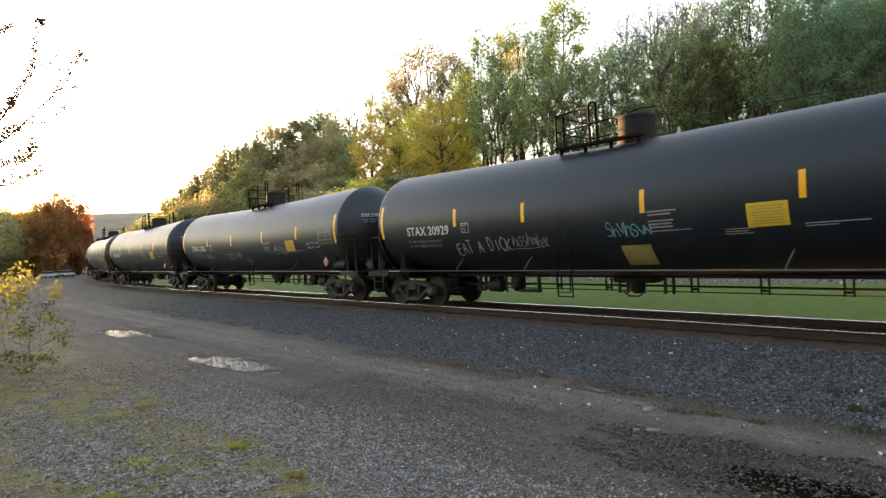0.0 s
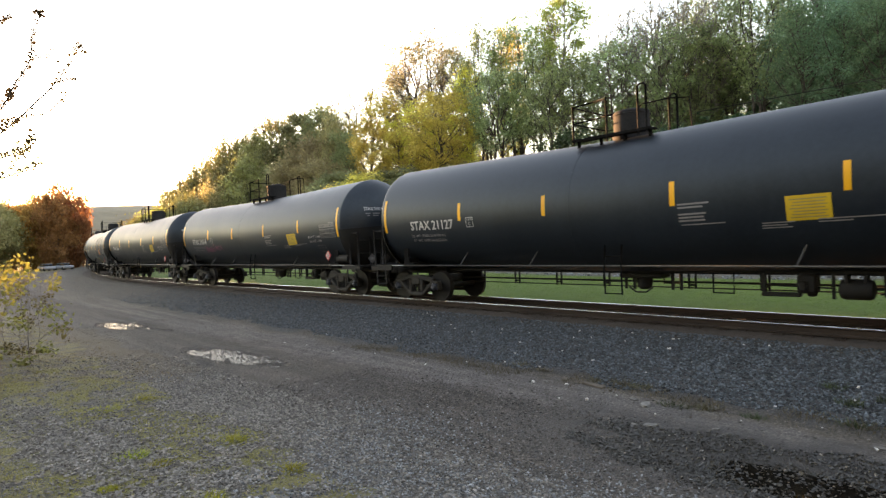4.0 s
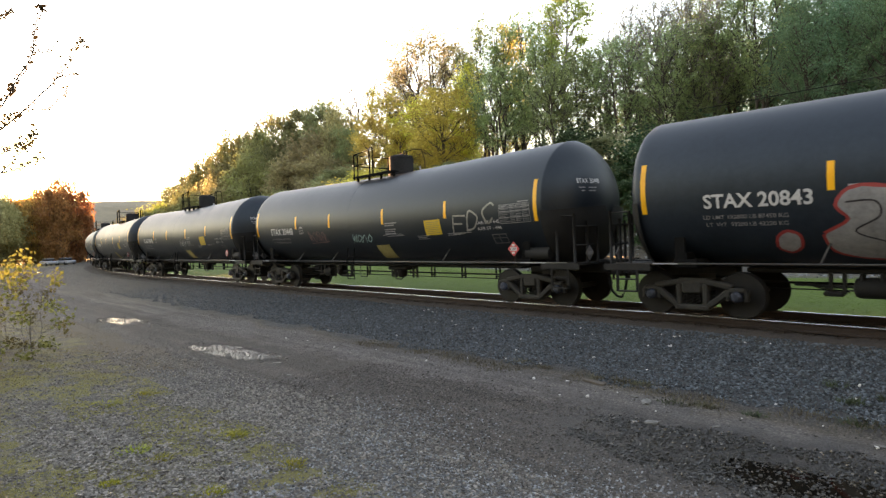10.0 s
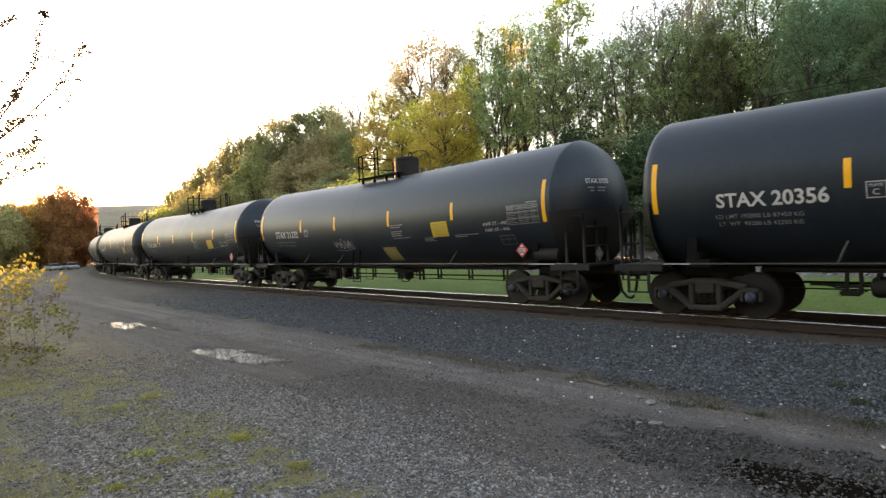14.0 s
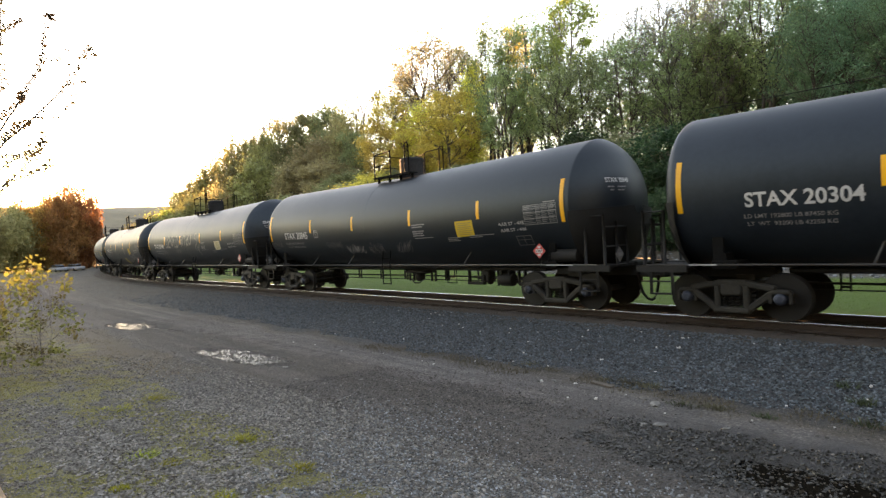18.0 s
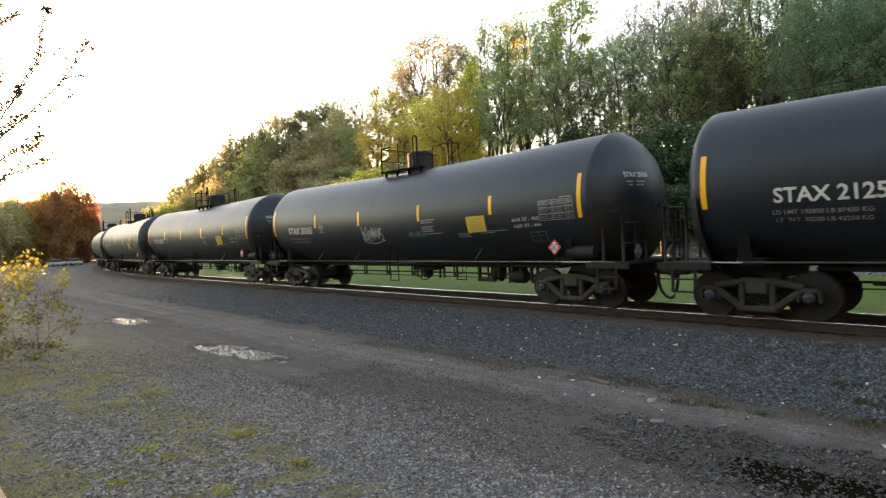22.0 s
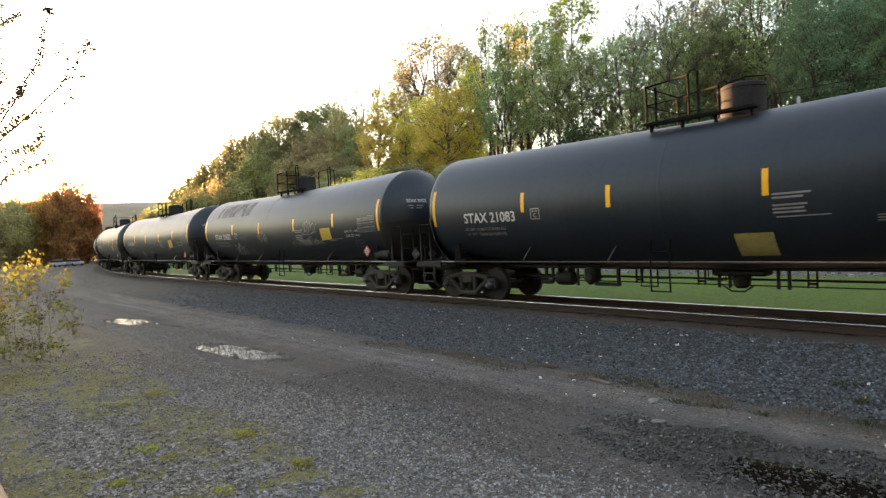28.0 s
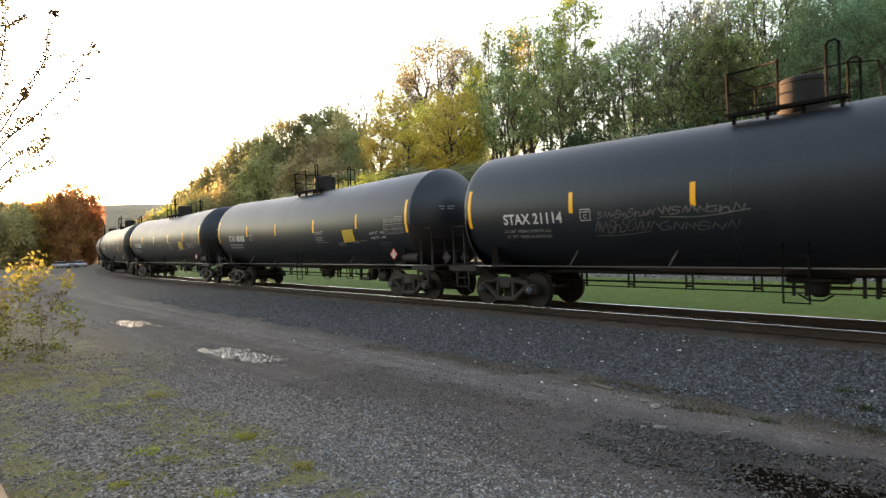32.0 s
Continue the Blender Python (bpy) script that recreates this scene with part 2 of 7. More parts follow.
M_RED = surface("red_placard_film", (0.45, 0.03, 0.03), (0.60, 0.05, 0.05), (0.4, 0.6), fine=40, coarse=6, bump=0.02)
M_DOME = surface("matt_black_housing_paint", (0.018, 0.0185, 0.020), (0.040, 0.0405, 0.042), (0.75, 0.85), fine=20, coarse=2, bump=0.05, vary=0.15, spec=0.05)
M_BARK = surface("grey_brown_bark", (0.035, 0.028, 0.022), (0.12, 0.10, 0.08), (0.85, 0.95), fine=12, coarse=1.0, bump=0.6, depth=0.03, vary=0.25, stretch=(1, 1, 0.2))
M_PALEBARK = surface("pale_grey_bark", (0.10, 0.09, 0.08), (0.28, 0.26, 0.23), (0.85, 0.95), fine=12, coarse=1.0, bump=0.5, depth=0.03, vary=0.25, stretch=(1, 1, 0.2))
M_BALLAST = surface("blue_grey_ballast_stone", (0.0136, 0.0180, 0.0215), (0.100, 0.124, 0.139), (0.75, 0.95), fine=30, coarse=8, bump=0.3, vary=0.75, island=True)
M_GRAVEL = surface("grey_gravel_stone", (0.053, 0.0565, 0.059), (0.246, 0.260, 0.268), (0.75, 0.95), fine=30, coarse=8, bump=0.3, vary=0.65, island=True)
# brown of the stone itself plus the warm glare from the sun's side
M_WARMGRAVEL = surface("brown_gravel_with_glare_tint", (0.072, 0.064, 0.056), (0.225, 0.207, 0.184), (0.75, 0.95), fine=30, coarse=8, bump=0.3, vary=0.5, island=True)
M_WETSTONE = surface("wet_dark_stone", (0.009, 0.0085, 0.007), (0.034, 0.032, 0.026), (0.22, 0.55), fine=30, coarse=8, bump=0.25, vary=0.5, island=True, spec=0.5)
M_PEBBLE = surface("earthy_pebble", (0.038, 0.033, 0.029), (0.128, 0.114, 0.103), (0.75, 0.95), fine=30, coarse=8, bump=0.3, vary=0.75, island=True)
L_DARK = leaf_material("deep_green_leaf", (0.104, 0.205, 0.118), (0.180, 0.320, 0.172), 0.60)
# deep green lowered so the slope's shade sits in the leaf colour
L_DUSK = leaf_material("shade_toned_slope_leaf", (0.026, 0.062, 0.028), (0.052, 0.105, 0.044), 0.45)
L_GREEN = leaf_material("fresh_green_leaf", (0.180, 0.262, 0.118), (0.300, 0.415, 0.180), 0.60)
L_MOSS = leaf_material("grey_green_leaf", (0.165, 0.185, 0.095), (0.260, 0.285, 0.142), 0.54)
L_LIME = leaf_material("yellow_green_leaf", (0.205, 0.250, 0.066), (0.330, 0.375, 0.102), 0.56)
L_GOLD = leaf_material("yellow_spring_leaf", (0.540, 0.480, 0.105), (0.740, 0.660, 0.165), 0.68)
L_GOLDTAN = leaf_material("golden_tan_leaf", (0.360, 0.310, 0.110), (0.520, 0.450, 0.165), 0.48)
L_OLIVE = leaf_material("olive_leaf", (0.165, 0.160, 0.068), (0.265, 0.255, 0.105), 0.24)
L_RUSSET = leaf_material("russet_leaf", (0.260, 0.135, 0.052), (0.400, 0.220, 0.085), 0.58)
L_BROWN = leaf_material("brown_bud_leaf", (0.235, 0.200, 0.105), (0.350, 0.300, 0.160), 0.52)
L_TAN = leaf_material("tan_bud_leaf", (0.220, 0.185, 0.110), (0.340, 0.285, 0.165), 0.22)
# dark against-the-light look is put into this leaf colour
L_SAP = leaf_material("small_leaf_darkened_as_backlit", (0.036, 0.038, 0.020), (0.115, 0.085, 0.032), 0.16)
L_SCRUB = leaf_material("backlit_shrub_leaf", (0.105, 0.096, 0.028), (0.180, 0.158, 0.046), 0.46)

# ---------------------------------------------------------------- ground
PUDDLES = [(-21.2, 5.2, 0.85, 0.30), (-18.7, 5.72, 0.4, 0.08), (-12.5, 5.2, 1.05, 0.28), (-1.50, 5.88, 0.54, 0.20)]
_flat_ground = ground_z


def ground_z(x, y):
    z = _flat_ground(x, y)
    if y < 8.0:
        for px, py, a, b in PUDDLES:
            d = ((x - px) / (a * 1.25)) ** 2 + ((y - py - 0.12 * (x - px)) / (b * 1.35)) ** 2
            if d < 6:
                z += (-0.50 - z) * math.exp(-d * 0.5) - (0.045 if px < -5 else 0.075) * math.exp(-d * 0.9) + 0.05 * noise.noise((x * 2.1, y * 4.0, 5.0)) * math.exp(-d * 0.6)
    return z


def ground_material():
    m, n, l, b = node_material("lot_and_verge")
    tc = n.new("ShaderNodeTexCoord").outputs["Object"]
    sep = n.new("ShaderNodeSeparateXYZ")
    l.new(tc, sep.inputs[0])

    def math_node(op, a, c):
        k = n.new("ShaderNodeMath")
        k.operation = op
        for i, q in enumerate((a, c)):
            if isinstance(q, (int, float)):
                k.inputs[i].default_value = q
            else:
                l.new(q, k.inputs[i])
        return k.outputs[0]

    over = math_node("MAXIMUM", math_node("SUBTRACT", -34.0, sep.outputs[0]), 0.0)
    swing = math_node("MULTIPLY", math_node("MULTIPLY", over, over), 0.0022)
    q = math_node("SUBTRACT", math_node("SUBTRACT", sep.outputs[1], RAIL_Y), swing)
    n1 = noise_node(n, l, tc, 0.55, 6, 0.6)
    n2 = noise_node(n, l, tc, 2.6, 8, 0.7)
    n3 = noise_node(n, l, tc, 28.0, 5, 0.7)
    wob = math_node("MULTIPLY", math_node("SUBTRACT", n1.outputs[0], 0.5), 2.2)
    wob2 = math_node("MULTIPLY", math_node("SUBTRACT", n2.outputs[0], 0.5), 1.0)
    far = math_node("GREATER_THAN", q, -3.0)
    calm = math_node("SUBTRACT", 1.0, math_node("MULTIPLY", far, 0.75))
    qn = math_node("ADD", q, math_node("MULTIPLY", math_node("ADD", wob, wob2), calm))
    mr = n.new("ShaderNodeMapRange")
    mr.inputs["From Min"].default_value, mr.inputs["From Max"].default_value = -14.0, 26.0
    l.new(qn, mr.inputs["Value"])
    p = lambda v: (v + 14.0) / 40.0
    zone = ramp(n, [(p(-13.5), (0.13, 0.118, 0.09)), (p(-9.6), (0.085, 0.080, 0.073)), (p(-8.5), (0.064, 0.056, 0.049)), (p(-7.0), (0.050, 0.043, 0.038)),
                    (p(-6.5), (0.088, 0.081, 0.077)), (p(-5.75), (0.088, 0.082, 0.079)), (p(-5.35), (0.058, 0.049, 0.038)), (p(-5.0), (0.036, 0.038, 0.041)), (p(-2.15), (0.036, 0.038, 0.041)), (p(-1.95), (0.050, 0.040, 0.031)),
                    (p(-1.75), (0.046, 0.034, 0.027)), (p(1.7), (0.046, 0.034, 0.027)), (p(2.3), (0.060, 0.112, 0.015)), (p(14.0), (0.080, 0.140, 0.019)), (p(15.2), (0.11, 0.10, 0.088)), (p(20.0), (0.085, 0.075, 0.06)), (p(21.5), (0.045, 0.045, 0.022))])
    l.new(mr.outputs[0], zone.inputs[0])
    # farther down the line a brown tone puts haze into the ballast's colour
    away = n.new("ShaderNodeMapRange")
    away.inputs["From Min"].default_value, away.inputs["From Max"].default_value = -15.0, -36.0
    l.new(math_node("ADD", sep.outputs[0], math_node("MULTIPLY", wob, 3.0)), away.inputs["Value"])
    shoulder = math_node("MULTIPLY", math_node("GREATER_THAN", qn, -6.6), math_node("LESS_THAN", q, -1.9))
    haze_tone = n.new("ShaderNodeMixRGB")
    l.new(math_node("MULTIPLY", away.outputs[0], shoulder), haze_tone.inputs[0])
    l.new(zone.outputs[0], haze_tone.inputs[1])
    haze_tone.inputs[2].default_value = (0.080, 0.070, 0.058, 1)
    # grain and lighter dusty streaks
    grain = ramp(n, [(0.25, (0.45, 0.45, 0.45)), (0.75, (1.5, 1.5, 1.5))])
    l.new(n3.outputs[0], grain.inputs[0])
    mul = n.new("ShaderNodeMixRGB")
    mul.blend_type = "MULTIPLY"
    mul.inputs[0].default_value = 1.0
    l.new(haze_tone.outputs[0], mul.inputs[1])
    l.new(grain.outputs[0], mul.inputs[2])
    patch = ramp(n, [(0.35, (0.72, 0.72, 0.72)), (0.65, (1.25, 1.22, 1.18))])
    l.new(n2.outputs[0], patch.inputs[0])
    mul2 = n.new("ShaderNodeMixRGB")
    mul2.blend_type = "MULTIPLY"
    mul2.inputs[0].default_value = 0.8
    l.new(mul.outputs[0], mul2.inputs[1])
    l.new(patch.outputs[0], mul2.inputs[2])
    # faint wheel streaks along the dirt track
    streak = noise_node(n, l, tc, 1.6, 4, 0.55, (0.10, 2.4, 1.0))
    lane = ramp(n, [(0.36, (0.72, 0.70, 0.68)), (0.50, (1.0, 1.0, 1.0)), (0.66, (1.32, 1.30, 1.27))])
    l.new(streak.outputs[0], lane.inputs[0])
    lanes = n.new("ShaderNodeMixRGB")
    lanes.blend_type = "MULTIPLY"
    l.new(math_node("MULTIPLY", math_node("LESS_THAN", qn, -5.2), math_node("GREATER_THAN", qn, -9.6)), lanes.inputs[0])
    l.new(mul2.outputs[0], lanes.inputs[1])
    l.new(lane.outputs[0], lanes.inputs[2])
    # packed pebbles
    cells = n.new("ShaderNodeTexVoronoi")
    cells.inputs["Scale"].default_value = 52.0
    l.new(tc, cells.inputs["Vector"])
    sepc = n.new("ShaderNodeSeparateXYZ")
    l.new(cells.outputs["Color"], sepc.inputs[0])
    lum = ramp(n, [(0.0, (0.55, 0.55, 0.55)), (0.75, (1.05, 1.05, 1.05)), (1.0, (1.9, 1.9, 1.9))])
    l.new(sepc.outputs[0], lum.inputs[0])
    peb = n.new("ShaderNodeMixRGB")
    peb.blend_type = "MULTIPLY"
    l.new(math_node("MULTIPLY", math_node("LESS_THAN", q, -1.6), 0.9), peb.inputs[0])
    l.new(lanes.outputs[0], peb.inputs[1])
    l.new(lum.outputs[0], peb.inputs[2])
    # trodden brown earth beside the shrubs
    brown = math_node("MULTIPLY", math_node("LESS_THAN", qn, -8.9), math_node("LESS_THAN", math_node("ADD", sep.outputs[0], math_node("MULTIPLY", wob, 1.5)), -11.2))
    earth = n.new("ShaderNodeMixRGB")
    l.new(math_node("MULTIPLY", brown, 0.7), earth.inputs[0])
    l.new(peb.outputs[0], earth.inputs[1])
    earth.inputs[2].default_value = (0.080, 0.060, 0.036, 1)
    # moss on the old gravel
    moss = math_node("MULTIPLY", math_node("LESS_THAN", qn, -9.9), math_node("GREATER_THAN", n2.outputs[0], 0.5))
    mossy = n.new("ShaderNodeMixRGB")
    l.new(math_node("MULTIPLY", moss, 0.6), mossy.inputs[0])
    l.new(earth.outputs[0], mossy.inputs[1])
    mossy.inputs[2].default_value = (0.15, 0.130, 0.040, 1)
    # a wet seep across the gravel
    wx = math_node("DIVIDE", math_node("ADD", sep.outputs[0], 1.2), 2.2)
    wy = math_node("DIVIDE", math_node("SUBTRACT", sep.outputs[1], 5.95), 0.68)
    wd = math_node("ADD", math_node("MULTIPLY", wx, wx), math_node("MULTIPLY", wy, wy))
    soft = n.new("ShaderNodeMapRange")
    soft.inputs["From Min"].default_value, soft.inputs["From Max"].default_value, soft.inputs["To Min"].default_value, soft.inputs["To Max"].default_value = 0.2, 4.6, 1.0, 0.0
    l.new(math_node("ADD", wd, math_node("MULTIPLY", wob2, 5.0)), soft.inputs["Value"])
    wet = soft.outputs[0]
    wetc = n.new("ShaderNodeMixRGB")
    l.new(math_node("MULTIPLY", wet, 0.93), wetc.inputs[0])
    l.new(mossy.outputs[0], wetc.inputs[1])
    wetc.inputs[2].default_value = (0.016, 0.013, 0.010, 1)
    l.new(wetc.outputs[0], b.inputs["Base Color"])
    l.new(math_node("SUBTRACT", 0.95, math_node("MULTIPLY", wet, 0.6)), b.inputs["Roughness"])
    bp = n.new("ShaderNodeBump")
    bp.inputs["Strength"].default_value, bp.inputs["Distance"].default_value = 0.7, 0.03
    l.new(math_node("SUBTRACT", math_node("ADD", n3.outputs[0], n2.outputs[0]), cells.outputs["Distance"]), bp.inputs["Height"])
    l.new(bp.outputs[0], b.inputs["Normal"])
    return m


def grid_axis(parts):
    out = []
    for a, b, step in parts:
        out += list(np.arange(a, b, step))
    return out + [parts[-1][1]]


def build_ground():
    xs = grid_axis([(-3000, -700, 230), (-700, -160, 20), (-160, -45, 2.5), (-45, -26, 0.7), (-26, 2, 0.2), (2, 30, 1.5), (30, 200, 17), (200, 3000, 350)])
    ys = grid_axis([(-3000, -300, 300), (-300, -20, 20), (-20, -1, 1.5), (-1, 3.8, 0.3), (3.8, 6.4, 0.12), (6.4, 11.0, 0.3), (11.0, 15.2, 0.15), (15.2, 45, 0.7), (45, 90, 3), (90, 300, 21), (300, 3000, 300)])
    v = [(x, y, ground_z(x, y)) for y in ys for x in xs]
    w = len(xs)
    f = [(j * w + i, j * w + i + 1, (j + 1) * w + i + 1, (j + 1) * w + i) for j in range(len(ys) - 1) for i in range(w - 1)]
    ob = new("ground", tri_mesh("ground", v, f, ground_material(), True))
    return tagged(ob, "gravel lot with dirt track, ballast shoulder and grassy verge", "ground", kind="structure")


build_ground()


def build_puddles():
    m, n, l, b = node_material("puddle_water")
    b.inputs["Base Color"].default_value = (0.03, 0.028, 0.024, 1)
    b.inputs["Roughness"].default_value = 0.16
    b.inputs["IOR"].default_value = 1.33
    b.inputs["Specular IOR Level"].default_value = 0.9
    rip = noise_node(n, l, n.new("ShaderNodeTexCoord").outputs["Object"], 9.0, 4, 0.6)
    bp = n.new("ShaderNodeBump")
    bp.inputs["Strength"].default_value, bp.inputs["Distance"].default_value = 0.5, 0.03
    l.new(rip.outputs[0], bp.inputs["Height"])
    l.new(bp.outputs[0], b.inputs["Normal"])
    pool, _, _, pb = node_material("dark_pool_water")
    pb.inputs["Base Color"].default_value = (0.008, 0.006, 0.004, 1)
    pb.inputs["Roughness"].default_value = 0.05
    pb.inputs["IOR"].default_value = 1.33
    for px, py, a, c in PUDDLES:
        k, v = 64, [(0, 0, 0)]
        for i in range(k):
            w = i * math.tau / k
            r = 2.0 if px < -5 else 1.75 + 0.75 * noise.noise((math.cos(w) * 2.2, math.sin(w) * 2.2, 3.0)) + 0.45 * noise.noise((math.cos(w) * 7, math.sin(w) * 7, 8.0))
            x = a * r * math.cos(w)
            v.append((x, c * r * 1.15 * math.sin(w) + 0.12 * x, 0))
        f = [(0, 1 + i, 1 + (i + 1) % k) for i in range(k)]
        ob = new("puddle", tri_mesh("puddle", v, f, m if px < -5 else pool))
        ob.location = (px, py, -0.514)
        tagged(ob, "dark shallow pool among wet stones" if px > -5 else "shallow bright puddle of rain water in the dirt", "puddle", "puddles on the lot", "structure")


build_puddles()

ICO = [(0, 0, -1), (0.72, -0.53, -0.45), (-0.28, -0.85, -0.45), (-0.89, 0, -0.45), (-0.28, 0.85, -0.45), (0.72, 0.53, -0.45),
       (0.28, -0.85, 0.45), (-0.72, -0.53, 0.45), (-0.72, 0.53, 0.45), (0.28, 0.85, 0.45), (0.89, 0, 0.45), (0, 0, 1)]
ICO_F = [(0, 2, 1), (1, 2, 6), (0, 3, 2), (2, 3, 7), (0, 4, 3), (3, 4, 8), (0, 5, 4), (4, 5, 9), (0, 1, 5), (5, 1, 10),
         (1, 6, 10), (2, 7, 6), (3, 8, 7), (4, 9, 8), (5, 10, 9), (10, 6, 11), (6, 7, 11), (7, 8, 11), (8, 9, 11), (9, 10, 11)]
LUMP = [(x, y, z) for z in (-0.7, 0.7) for x, y in ((-0.8, -0.7), (0.8, -0.7), (0.8, 0.7), (-0.8, 0.7))]
LUMP_F = [(0, 1, 5), (0, 5, 4), (1, 2, 6), (1, 6, 5), (2, 3, 7), (2, 7, 6), (3, 0, 4), (3, 4, 7), (4, 5, 6), (4, 6, 7)]


MOSS = [  # patches of moss on the old gravel: middle, half depth, half width
    (-7.5, 2.4, 0.73, 0.52), (-6.7, 2.1, 0.29, 0.31), (-6.2, 2.2, 0.25, 0.18), (-6.15, 0.85, 0.35, 0.35), (-5.8, 1.5, 0.12, 0.14), (-5.65, 1.35, 0.09, 0.06),
    (-7.0, 0.7, 0.39, 0.18), (-5.05, 1.65, 0.14, 0.14), (-9.0, 1.6, 0.72, 0.19), (-6.2, 0.5, 0.3, 0.12), (-6.6, 2.7, 0.37, 0.39), (-5.75, 2.75, 0.3, 0.27),
    (-4.9, 2.65, 0.2, 0.21), (-4.9, 2.2, 0.14, 0.15), (-5.65, 2.15, 0.1, 0.17), (-7.75, 0.75, 0.17, 0.1), (-4.3, 2.7, 0.16, 0.2), (-5.1, 0.9, 0.2, 0.25), (-4.2, 1.6, 0.2, 0.2)]


def mossy_spot(x, y):
    """Where moss has grown over the old gravel."""
    if x < -13.5 or y > 3.3:
        return False
    rough = 0.55 * noise.noise((x * 3.1, y * 3.9, 5.0)) + 0.35 * noise.noise((x * 9.0, y * 9.0, 2.0))
    if x < -8.3 and y < 2.95 and noise.noise((x * 0.85, y * 1.25, 11.0)) + rough > 0.02:
        return True
    return any(((x - px) / a) ** 2 + ((y - py) / b) ** 2 < 1.15 + 2.2 * rough for px, py, a, b in MOSS)


def scatter_stones(name, label, spots, sizes, material, rng, sink=0.3):
    """Crushed stones as one mesh of angular lumps."""
    k = len(spots)
    base = np.array(LUMP)
    jag = base[None] * rng.uniform(0.55, 1.2, (k, 8, 1)) + rng.normal(0, 0.12, (k, 8, 3))
    jag = jag * rng.uniform(0.6, 1.2, (k, 1, 3))
    a = rng.uniform(0, math.tau, k)
    t = rng.uniform(-0.7, 0.7, k)
    ca, sa, ct, st = np.cos(a), np.sin(a), np.cos(t), np.sin(t)
    x, y, z = jag[..., 0], jag[..., 1], jag[..., 2] * 0.75
    y, z = y * ct[:, None] - z * st[:, None], y * st[:, None] + z * ct[:, None]
    x, y = x * ca[:, None] - y * sa[:, None], x * sa[:, None] + y * ca[:, None]
    s = np.asarray(sizes)[:, None]
    p = np.asarray(spots)
    v = np.stack([x * s + p[:, 0:1], y * s + p[:, 1:2], z * s + p[:, 2:3] + s * (0.5 - sink)], -1).reshape(-1, 3)
    f = (np.array(LUMP_F)[None] + (np.arange(k) * 8)[:, None, None]).reshape(-1, 3)
    ob = new(name, tri_mesh(name, v, f, material))
    return tagged(ob, label, "gravel", kind="stuff")


def build_stones():
    rng = np.random.default_rng(5)

    def spots(n, x0, x1, y0, y1, lean=1.0):
        out = []
        for _ in range(n):
            x = x1 - (x1 - x0) * rng.random() ** lean
            y = y0 + (y1 - y0) * rng.random()
            out.append((x, y, ground_z(x, y)))
        return out

    def damp(q):
        return ((q[0] + 1.2) / 2.0) ** 2 + ((q[1] - 5.95) / 0.62) ** 2 + 1.6 * noise.noise((q[0] * 2.6, q[1] * 2.6, 0))

    near = []
    while len(near) < 46000:
        x = 1.6 - 62 * rng.random() ** 1.6
        if x < -14 and rng.random() > max(0.05, 1 + (x + 14) / 24):
            continue
        y = track_y(x) + rng.uniform(-5.35, -1.62)
        if y > track_y(x) - 5.05 + 0.5 * noise.noise((x * 0.8, y, 0)):
            near.append((x, y, ground_z(x, y)))
    scatter_stones("ballast", "blue-grey crushed stone ballast beside the track", near, rng.uniform(0.010, 0.027, len(near)), M_BALLAST, rng, 0.15)
    lot = spots(46000, -9, 0.6, 1.0, 5.6, 1.0)
    lot += [q for q in spots(9000, -8, 6.0, -3.5, 5.6, 1.0) if (q[0] > 0.6 or q[1] < 1.0) and rng.random() < 0.5 * max(0.0, 1 - max(q[0] - 0.6, 1.0 - q[1], 0) / 4.0)]
    lot = [q for q in lot if q[1] < 4.3 + 1.1 * noise.noise((q[0] * 0.5, q[1] * 0.5, 7)) + rng.normal(0, 0.5)]
    lot = [q for q in lot if not mossy_spot(q[0], q[1]) or rng.random() < 0.22]
    brown = [q for q in lot if q[0] < -4.4 - 0.9 * (q[1] - 1.6) + rng.normal(0, 0.5)]    # older, browner stones lie towards the shrubs, with warm glare in their colour
    lot = [q for q in lot if q[0] >= -4.4 - 0.9 * (q[1] - 1.6) + rng.normal(0, 0.5)]
    scatter_stones("gravel", "loose grey gravel on the lot", lot, rng.uniform(0.006, 0.017, len(lot)) * np.array([1.35 if q[1] < 2.5 and q[0] < -3 else 1.0 for q in lot]), M_GRAVEL, rng)
    old = [q for q in spots(24000, -17, -3, 0.4, 4.4, 1.0) if q[0] > -12.3 + 2.0 * noise.noise((q[0] * 0.4, q[1] * 0.4, 2)) + rng.normal(0, 0.9)]
    old = [q for q in old if not mossy_spot(q[0], q[1]) or rng.random() < 0.22]
    old += brown
    scatter_stones("mossy_gravel", "weathered gravel between moss and weeds, warm glare put into its colour", old, rng.uniform(0.009, 0.024, len(old)), M_WARMGRAVEL, rng)
    road = [q for q in spots(14500, -22, 0.8, 3.9, 8.1, 0.75) if not 6.75 < q[1] - 0.12 * (q[0] + 1.5) * -1 < 7.45 or rng.random() < 0.3]
    road = [q for q in road if damp(q) > 2.1]
    size = list(rng.uniform(0.006, 0.014, len(road)) * np.array([1.5 if q[0] > -8 and rng.random() < 0.5 else 1.0 for q in road]))
    for px, py, a, c in PUDDLES:
        for _ in range(int((1250 if px < -15 or a > 1 else 400 if px < -5 else 0) * a)):
            r, w = math.sqrt(rng.random()) * 1.9, rng.uniform(0, math.tau)
            x, y = px + a * r * math.cos(w), py + c * r * math.sin(w) + 0.12 * a * r * math.cos(w)
            road.append((x, y, max(ground_z(x, y), -0.519)))
            size.append(rng.uniform(0.009, 0.024))
    scatter_stones("scattered_stones", "small stones pressed into the dirt track", road, np.array(size), M_PEBBLE, rng, 0.40)
